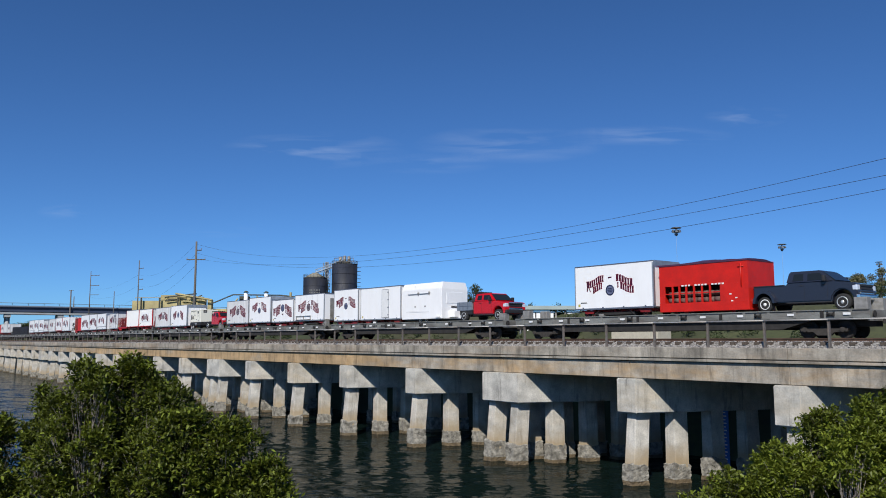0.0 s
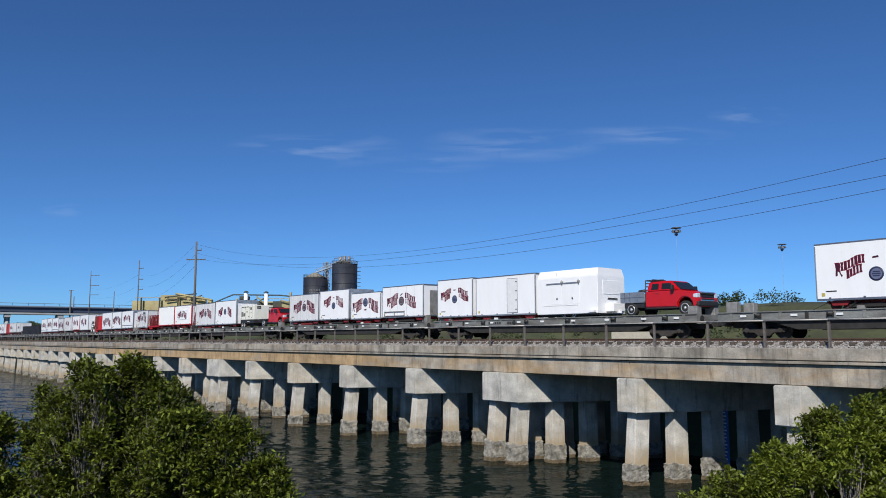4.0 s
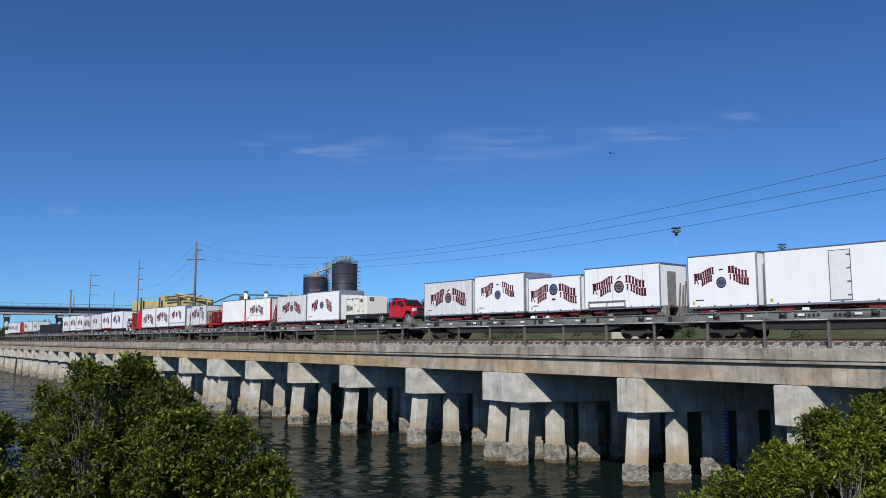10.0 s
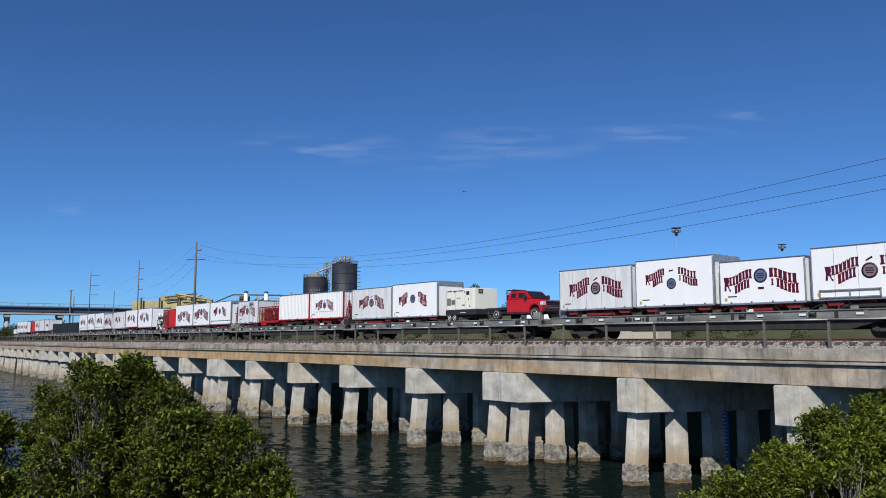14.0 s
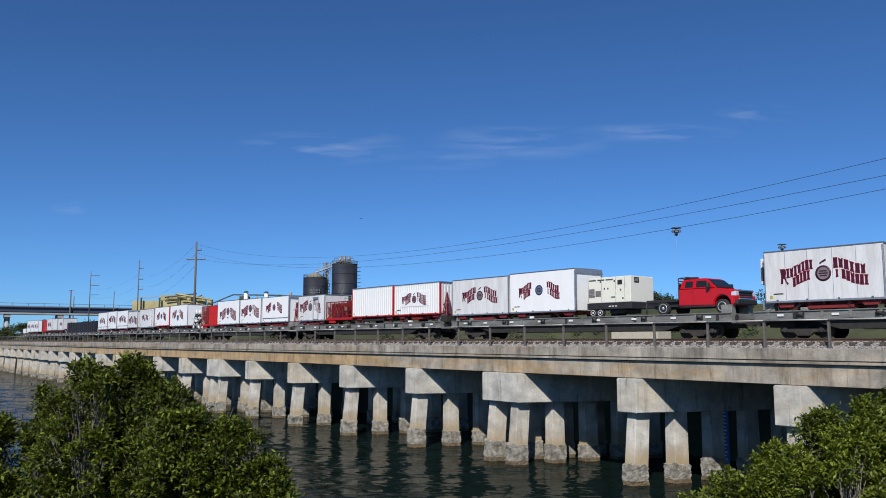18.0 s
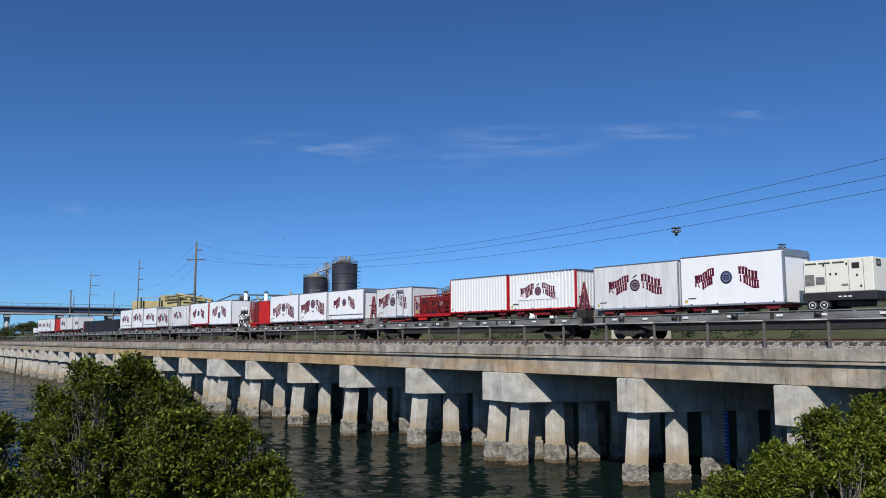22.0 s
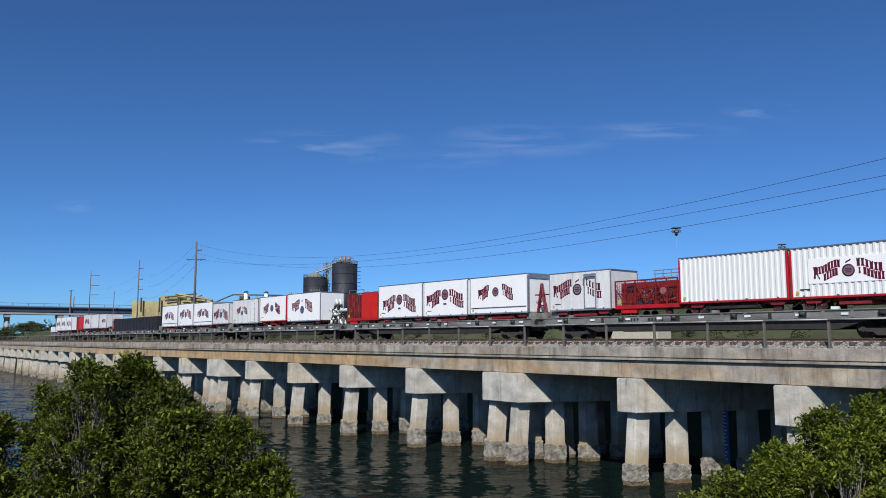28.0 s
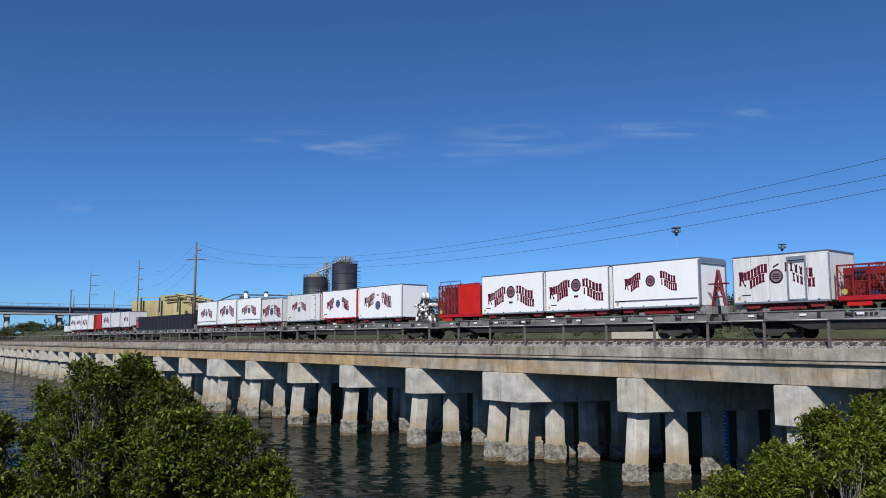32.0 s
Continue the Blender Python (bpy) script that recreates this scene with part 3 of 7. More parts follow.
def build_flatcars():
    wheel_me = wheelset_mesh()
    for k, xf in enumerate(CAR_FRONTS):
        car = thing("flatcar", "long grey steel railway flatcar with low side sills", "flatcar", "flatcars of the train")
        L = PITCH - 1.25
        # origin at the rear end of the deck; x runs forward
        bm = bmesh.new()
        bx(bm, 0, L, -1.36, 1.36, -0.09, 0.0)
        part("deck", bm, M_FLATCAR, car)
        for s in (-1, 1):
            bm = bmesh.new()
            y0, y1 = (-1.46, -1.37) if s < 0 else (1.37, 1.46)
            bx(bm, 0, L, y0, y1, -0.36, 0.0, bevel=0.008)
            out = -0.06 if s < 0 else 0.06
            bx(bm, 0, L, min(y0, y0 + out), max(y1, y1 + out), 0.002, 0.05)
            bx(bm, 0, L, min(y0, y0 + out * 0.7), max(y1, y1 + out * 0.7), -0.40, -0.362)
            part("side_sill", bm, M_FLATCAR, car)
            bm = bmesh.new()
            pts = [(2.6, -0.402), (L - 2.6, -0.402), (L - 4.2, -0.86), (4.2, -0.86)]
            extrude_y(bm, pts, s * 1.28 - 0.03, s * 1.28 + 0.03)
            part("fish_belly", bm, M_FLATDARK, car)
        for q in range(9):
            x = 1.3 + q * (L - 2.6) / 8 + 0.5 * ((q * 37 + k * 17) % 7 - 3) / 7
            bm = bmesh.new()
            bx(bm, x, x + 0.34, -1.515, -1.503, -0.22, -0.11)
            part("reflector_plate", bm, M_WHITERIM, car)
        for q in range(17):
            x = 0.7 + q * (L - 1.6) / 16
            box_part("stake_pocket", M_FLATDARK if (q + k) % 4 == 0 else M_FLATCAR, car, x, x + 0.16, -1.50, -1.462, -0.34, -0.02)
        for q in range(6):
            x = 2.0 + q * (L - 4.0) / 5 + 0.7 * ((q * 29 + k * 13) % 5 - 2) / 5
            bm = bmesh.new()
            rod(bm, (x, -1.53, -0.17), (x + 0.26, -1.53, -0.17), 0.07, seg=8)
            bx(bm, x - 0.04, x, -1.56, -1.462, -0.28, -0.06)
            bx(bm, x + 0.26, x + 0.30, -1.56, -1.462, -0.28, -0.06)
            part("chain_winch", bm, M_FLATDARK, car)
        if k % 3 != 1:
            for q in range(11):
                x = 6.2 + q * 0.22 + (0.58 if q > 5 else 0.0)
                box_part("stencil_bar", M_BLACK, car, x, x + 0.13, -1.512, -1.503, -0.26, -0.12)
        box_part("centre_sill", M_FLATDARK, car, 0.2, L - 0.2, -0.35, 0.35, -0.75, -0.1)
        for x in (-0.62, L):
            bm = bmesh.new()
            bx(bm, x, x + 0.62, -0.14, 0.14, -0.62, -0.34, bevel=0.03)
            bx(bm, x + 0.2, x + 0.42, -0.2, 0.2, -0.66, -0.30, bevel=0.03)
            part("coupler", bm, M_FLATDARK, car)
        for x in (0.0, L - 0.12):
            box_part("end_sill", M_FLATCAR, car, x, x + 0.12, -1.36, 1.36, -0.5, -0.092)
        for x in (0.25, L - 0.85):
            for y in (-1.05, 0.62):
                box_part("bridge_plate", M_PLATE, car, x, x + 0.6, y, y + 0.42, 0.004, 0.60 if k % 2 else 0.48, bevel=0.02)
        rod_part("brake_wheel", M_FLATDARK, car, (L + 0.06, -1.10, -0.2), (L + 0.1, -1.10, -0.2), 0.16, seg=14)
        for xc in (2.3, L - 2.3):
            for s in (-1, 1):
                bm = bmesh.new()
                y = s * 0.98
                extrude_y(bm, [(xc - 1.15, -0.80), (xc + 1.15, -0.80), (xc + 1.1, -0.97), (xc + 0.5, -1.0), (xc + 0.32, -1.16), (xc - 0.32, -1.16), (xc - 0.5, -1.0), (xc - 1.1, -0.97)], y - 0.09, y + 0.09)
                for q in (-0.13, 0.13):
                    rod(bm, (xc + q, y - s * 0.02, -1.1), (xc + q, y - s * 0.02, -0.72), 0.07, seg=8)
                for q in (-0.9, 0.9):
                    rod(bm, (xc + q, y, -0.88), (xc + q, y + s * 0.16, -0.88), 0.12, seg=10)
                part("bogie_frame", bm, M_BOGIE, car)
            box_part("bolster", M_FLATDARK, car, xc - 0.2, xc + 0.2, -0.9, 0.9, -0.95, -0.72)
            for q in (-0.9, 0.9):
                ws = new("wheelset", wheel_me)
                ws.parent = car
                ws.location = (xc + q, 0, RAIL_Z + 0.42 - DECK_Z)
                WHEELSETS.append((ws, xc + q))
        on_train(car, xf - PITCH + 0.62)


build_flatcars()


# ---- trailers ----
def wheel_part(parent, name, r, w, x, y, z, rim, seg=20):
    bm = bmesh.new()
    s = -1 if y < 0 else 1
    lathe_y(bm, [(-w / 2, r * 0.72), (-w / 2, r * 0.93), (-w * 0.36, r), (w * 0.36, r), (w / 2, r * 0.93), (w / 2, r * 0.72)], seg)
    o = part(name, bm, M_TYRE, parent, at=(x, y, z))
    bm = bmesh.new()
    a, b = s * w * 0.30, s * (w / 2 + 0.012)
    lathe_y(bm, [(a, r * 0.66), (b, r * 0.66), (b, r * 0.58), (b - s * 0.04, r * 0.5), (b - s * 0.05, r * 0.25), (b, r * 0.2), (b + s * 0.01, r * 0.08)], 16)
    part("rim", bm, rim, o)
    return o


# plain bar outlines with flared ends, in a unit square
BAR_SHAPES = (
    ((0.05, 0), (0.95, 0), (0.95, 0.15), (0.76, 0.24), (0.76, 0.76), (0.95, 0.85), (0.95, 1), (0.05, 1), (0.05, 0.85), (0.24, 0.76), (0.24, 0.24), (0.05, 0.15)),
    ((0.0, 0), (1.0, 0), (0.90, 0.5), (0.96, 1), (0.04, 1), (0.10, 0.5)),
    ((0.08, 0), (0.92, 0.0), (0.84, 0.5), (0.98, 1), (0.66, 1), (0.5, 0.8), (0.34, 1), (0.02, 1), (0.16, 0.5)),
)
BAR_SLIM = ((0.15, 0), (0.85, 0.08), (0.65, 0.5), (0.85, 0.92), (0.15, 1), (0.35, 0.5))
BAR_TALL = ((-0.5, 0.0), (0.2, 0.0), (0.25, 0.38), (0.75, 0.30), (1.6, -0.12), (2.0, 0.02), (1.35, 0.14), (0.95, 0.46), (1.25, 0.62), (1.1, 0.94), (0.6, 1.0), (-0.7, 1.0), (-0.5, 0.86), (-0.3, 0.5))


def emblem(parent, cx, cz, w, style, y=-1.3, seed=1):
    """An arched show sign of slim plain bars in two rows to either side of a round badge."""
    rng = random.Random(seed)
    gap = w * (0.115 if style != "wide" else 0.19)
    if style == "low":
        gap = w * 0.13

    def arch(f):
        return 0.10 * w * (1 - f ** 1.2) + 0.014 * w * math.sin(f * 7)

    for side in (-1, 1):
        x0, x1 = gap, w / 2
        rows = (((0.0, 0.86, 7), (0.87, 1.0, 1)), ((0.10, 0.66, 5),)) if side < 0 else (((0.0, 0.94, 6),), ((0.06, 0.16, 1), (0.24, 1.0, 6)))
        for row, words in enumerate(rows):
            for f0, f1, count in words:
                for i in range(count):
                    p = (f1 - f0) / count
                    big = side < 0 and not row and f0 > 0.5
                    tall = w * (0.098 + 0.014 * rng.random()) * (1.55 if big else 0.8 if count == 1 else 1.0)
                    if big:
                        outline = BAR_TALL
                    elif count == 1:
                        outline = BAR_SLIM
                    else:
                        outline = BAR_SHAPES[rng.randrange(len(BAR_SHAPES))]
                    e = w * 0.0065

                    def place(u, v):
                        """A point of the bar's outline, bent along the arch of the row."""
                        f = f0 + p * (i + (0.14 + 0.70 * u if side > 0 else 0.86 - 0.70 * u))
                        z = arch(min(max(f, 0.0), 1.0)) - row * w * 0.122 - (w * 0.03 if big else 0) + (v - 0.5) * tall
                        return cx + side * (x0 + (x1 - x0) * f), cz + z

                    pts = [place(u, v) for u, v in outline]
                    mx, mz = sum(q[0] for q in pts) / len(pts), sum(q[1] for q in pts) / len(pts)
                    wide = [(px + e * (1 if px > mx else -1), pz + e * (1 if pz > mz else -1)) for px, pz in pts]
                    bm = bmesh.new()
                    for loop, yy, mi in ((wide, -0.004, 1), (pts, -0.009, 0)):
                        fr = [bm.verts.new((px, y + yy, pz)) for px, pz in loop]
                        bk = [bm.verts.new((px, y + 0.002, pz)) for px, pz in loop]
                        bm.faces.new(fr).material_index = mi
                        for q in range(len(loop)):
                            bm.faces.new((fr[q], bk[q], bk[(q + 1) % len(loop)], fr[(q + 1) % len(loop)])).material_index = mi
                    bmesh.ops.recalc_face_normals(bm, faces=bm.faces)
                    part("sign_bar", bm, [M_BARRED, M_SIGNRED], parent)
    dz = {"low": -0.105, "mid": -0.01, "high": 0.07, "wide": 0.01}[style] * w
    r = w * 0.095
    bm = bmesh.new()
    lathe_y(bm, [(0.0, r * 0.98), (-0.008, r * 0.98), (-0.008, r * 0.74), (-0.008, 0.01)][::-1], 28)
    for f in bm.faces:
        c = f.calc_center_median()
        f.material_index = 1 if math.hypot(c.x, c.z) < r * 0.74 else 0
    bmesh.ops.recalc_face_normals(bm, faces=bm.faces)
    for q in range(3):
        hw = r * (0.45, 0.55, 0.45)[q]
        bx(bm, -hw, hw, -0.012, -0.007, r * (0.28 - 0.28 * q) - r * 0.08, r * (0.28 - 0.28 * q) + r * 0.08, mi=2)
    grey = seed in (7, 8, 10, 4)
    red = seed in (12, 13, 14, 16)
    part("round_badge", bm, [M_BARRED if grey else M_NAVY, M_BADGERED if red else M_BADGEGREY if grey else M_BADGE, M_BARRED if grey else M_NAVY], parent, "round dark badge with plain bars", at=(cx, y, cz + dz))
    if style in ("low", "mid"):
        bm = bmesh.new()
        tilt, z = (0.02, 0.115) if style == "mid" else (0.004, 0.10)
        extrude_y(bm, [(cx - w * 0.04, cz + w * (z - tilt)), (cx + w * 0.04, cz + w * (z + tilt)), (cx + w * 0.036, cz + w * (z + tilt + 0.024)), (cx - w * 0.036, cz + w * (z - tilt + 0.024))], y - 0.008, y + 0.002)
        part("sign_dash", bm, M_BARRED, parent)
    elif style == "high":
        bm = bmesh.new()
        bx(bm, cx - w * 0.04, cx + w * 0.04, y - 0.008, y + 0.002, cz - w * 0.105, cz - w * 0.075)
        part("sign_dash", bm, M_BARRED, parent)


M_BADGERED = material("badge_dusty_red", (0.30, 0.12, 0.12), 0.5, spread=0.3)
M_BADGEGREY = material("badge_grey", (0.20, 0.19, 0.20), 0.5, spread=0.3)
M_BADGE = material("badge_blue_grey", (0.13, 0.15, 0.24), 0.5, spread=0.2)


def trailer(u0, u1, zb, zt, label, body=None, sign=None, post=None, under=None, roof=None, door=None, ribs=False, stripe=False, reefer=False,
            bottom=None, sx=0.5, sz=0.52, sw=0.62, cat="trailer", seed=1, nose=0.0, panel=False):
    body, post, under, roof, bottom = body or M_WHITE, post or M_ALU, under or M_DARKRED, roof or M_DARKTRIM, bottom or M_ALU
    o = thing("trailer", label, cat, "wagons on the train")
    L, b, t = u1 - u0 - 0.06, zb - DECK_Z, zt + 0.055 - DECK_Z
    # Red underframes get the copy with shade put into its colour.
    under = M_SHADEDRED if under is M_RED else under
    W = 1.3
    rng = random.Random(seed)
    bm = bmesh.new()
    if ribs:
        n = int(L / 0.29)
        pts = []
        for i in range(n):
            x = 0.06 + (L - 0.12) * i / n
            p = (L - 0.12) / n
            pts += [(x, 0.0), (x + p * 0.32, 0.0), (x + p * 0.5, 0.045), (x + p * 0.82, 0.045)]
        pts.append((L - 0.06, 0.0))
        lo = [bm.verts.new((x, -W + d, b + 0.02)) for x, d in pts] + [bm.verts.new((L - 0.06, W, b + 0.02)), bm.verts.new((0.06, W, b + 0.02))]
        hi = [bm.verts.new((v.co.x, v.co.y, t - 0.02)) for v in lo]
        m = len(lo)
        for i in range(m):
            bm.faces.new((lo[i], lo[(i + 1) % m], hi[(i + 1) % m], hi[i]))
        bm.faces.new(hi)
        bm.faces.new(lo[::-1])
    else:
        bx(bm, 0.0, L, -W, W, b, t, bevel=0.03)
    part("body", bm, body, o)
    if ribs:
        bm = bmesh.new()
        for i in range(8):
            y = -W + 0.2 + i * 0.29
            bx(bm, L - 0.065, L - 0.02, y, y + 0.16, b + 0.12, t - 0.12)
        part("end_corrugation", bm, body, o)
    e = 0.012
    for s, nm in ((-1, "roof_rail"), (1, "roof_rail")):
        y0, y1 = (-W - e, -W + 0.05) if s < 0 else (W - 0.05, W + e)
        box_part(nm, roof, o, -e, L + e, y0, y1, t - 0.045, t + 0.025, bevel=0.010)
    for x0 in (-e, L - 0.05):
        box_part("roof_header", roof, o, x0, x0 + 0.05 + e, -W + 0.052, W - 0.052, t - 0.085, t + 0.022)
    for s in (-1, 1):
        y0, y1 = (-W - 0.01, -W + 0.05) if s < 0 else (W - 0.05, W + 0.01)
        box_part("bottom_rail", bottom, o, 0.0, L, y0, y1, b - 0.07, b + 0.03, bevel=0.01)
    hood = seed in (1, 5, 9, 16, 22)
    if hood:
        bm = bmesh.new()
        pts = [(-W - 0.012, t - 0.30), (W + 0.012, t - 0.30), (W + 0.012, t - 0.10), (W - 0.14, t + 0.035), (-W + 0.14, t + 0.035), (-W - 0.012, t - 0.10)]
        lo = [bm.verts.new((L + e + 0.002, py, pz)) for py, pz in pts]
        hi = [bm.verts.new((L + 0.06, py, pz)) for py, pz in pts]
        for q in range(6):
            bm.faces.new((lo[q], lo[(q + 1) % 6], hi[(q + 1) % 6], hi[q]))
        bm.faces.new(hi)
        bm.faces.new(lo[::-1])
        bmesh.ops.recalc_face_normals(bm, faces=bm.faces)
        part("front_hood", bm, M_ALU, o, "grey metal hood on the front end")
        for y0 in (-W - 0.012, W - 0.13):
            box_part("front_frame", M_ALU, o, L + e + 0.002, L + 0.05, y0, y0 + 0.142, b + 0.06, t - 0.302)
    if seed in (7, 10, 4, 17, 23, 24, 26):
        for q in range(1, 5):
            x = L * q / 5 + rng.uniform(-0.1, 0.1)
            box_part("panel_seam", M_ALU, o, x, x + 0.02, -W - 0.003, -W + 0.01, b + 0.065, t - 0.08)
    pw = 0.11 if post is M_FRAMERED else 0.065
    for x0 in (-e, L - pw + e):
        for s in (-1, 1):
            y0, y1 = (-W - 0.016, -W + pw) if s < 0 else (W - pw, W + 0.016)
            box_part("corner_post", post, o, x0, x0 + pw, y0, y1, b + 0.033, t - 0.09, bevel=0.012)
    for y0, y1 in ((-0.75, -0.55), (0.55, 0.75)):
        box_part("frame_rail", under, o, 0.3, L - 0.3, y0, y1, b - 0.22, b - 0.072)
    for i in range(5):
        x = 0.4 + (L - 0.9) * i / 4
        box_part("cross_member", under, o, x, x + 0.1, -1.15, 1.15, b - 0.19, b - 0.073)
    r = max(0.17, min(0.26, b * 0.45))
    for x in (0.75, 1.35, L - 0.75):
        for y in (-0.95, 0.95):
            wheel_part(o, "wheel", r, 0.2, x, y, r + 0.004, M_DARKRED if under is not M_BLACK else M_BLACK, 14)
    for x in (0.55, L - 1.15):
        bm = bmesh.new()
        extrude_y(bm, [(x, b - 0.08), (x + 0.95, b - 0.08), (x + 0.8, b - 0.30), (x + 0.15, b - 0.30)], -1.18, -1.10)
        part("fender", bm, under, o)
    box_part("belly_box", M_FLATDARK if seed % 2 else under, o, L * (0.24 if seed % 2 else 0.36), L * (0.74 if seed % 3 else 0.6), -1.12, 0.6, b - 0.40, b - 0.225, bevel=0.02)
    box_part("chock", M_PLATE if seed % 3 else M_WHITERIM, o, L * 0.30, L * 0.30 + 0.35, -1.2, -0.95, 0.004, 0.2, bevel=0.02)
    for x in (0.25,):
        box_part("id_plate", M_YELLOW, o, x, x + 0.16, -W - 0.009, -W + 0.004, b + 0.14, b + 0.3)
    if seed % 4 != 3:
        box_part("number_bar", M_BLACK, o, 0.45, 0.95, -W - 0.007, -W + 0.004, b + 0.34, b + 0.40)
    for i in range(4):
        x = 0.6 + (L - 1.2) * i / 3
        box_part("latch", M_DARKTRIM, o, x, x + 0.09, -W - 0.03, -W + 0.01, b + 0.02, b + 0.09)
    for xa, xb in ((0.55, -0.25), (L - 0.55, L + 0.25), (1.9, 1.2), (L - 1.9, L - 1.2)):
        rod_part("tie_down_chain", M_FLATDARK, o, (xa, -1.12, b - 0.1), (xb, -1.33, 0.03), 0.018, seg=5)
    if stripe:
        box_part("dark_stripe", M_DARKTRIM, o, 0.14, L - 0.14, -W - 0.007, -W + 0.004, b + 0.33, b + 0.42)
    if door:
        d = door if isinstance(door, float) else 0.62
        x = L * d
        bm = bmesh.new()
        bx(bm, x, x + 0.95, -W - 0.025, -W + 0.01, b + 0.12, t - 0.25, bevel=0.012)
        dp = part("door", bm, M_DOORWHITE, o)
        for xa, xb, za, zb_ in ((x - 0.04, x + 0.99, t - 0.245, t - 0.215), (x - 0.04, x + 0.99, b + 0.08, b + 0.115), (x + 0.955, x + 0.99, b + 0.118, t - 0.248)):
            box_part("door_gasket", M_DARKTRIM, dp, xa, xb, -W - 0.014, -W + 0.01, za, zb_)
        for q in range(4):
            z = b + 0.3 + q * (t - b - 0.8) / 3
            box_part("hinge", M_DARKTRIM, dp, x + 0.8, x + 0.97, -W - 0.04, -W - 0.02, z, z + 0.06)
        box_part("door_seal", M_DARKTRIM, dp, x - 0.03, x - 0.002, -W - 0.02, -W + 0.01, b + 0.12, t - 0.25)
    if panel:
        box_part("sign_panel", M_WHITE, o, L * sx - L * sw * 0.60, L * sx + L * sw * 0.60, -W - 0.012, -W + 0.05, b + (t - b) * 0.26, b + (t - b) * 0.76)
    if reefer:
        bm = bmesh.new()
        bx(bm, -0.5, -0.015, -0.8, 0.8, b + 0.9, t - 0.25, bevel=0.06)
        cu = part("cooling_unit", bm, M_DOORWHITE, o, "white refrigeration unit on the end wall")
        box_part("grille", M_LOUVRE, cu, -0.45, -0.1, -0.812, -0.79, b + 1.1, t - 0.7)
    if sign:
        emblem(o, L * sx, b + (t - b) * sz, L * sw, sign, y=-W - (0.012 if panel else 0.0), seed=seed)
    return on_train(o, u0 + 0.03)


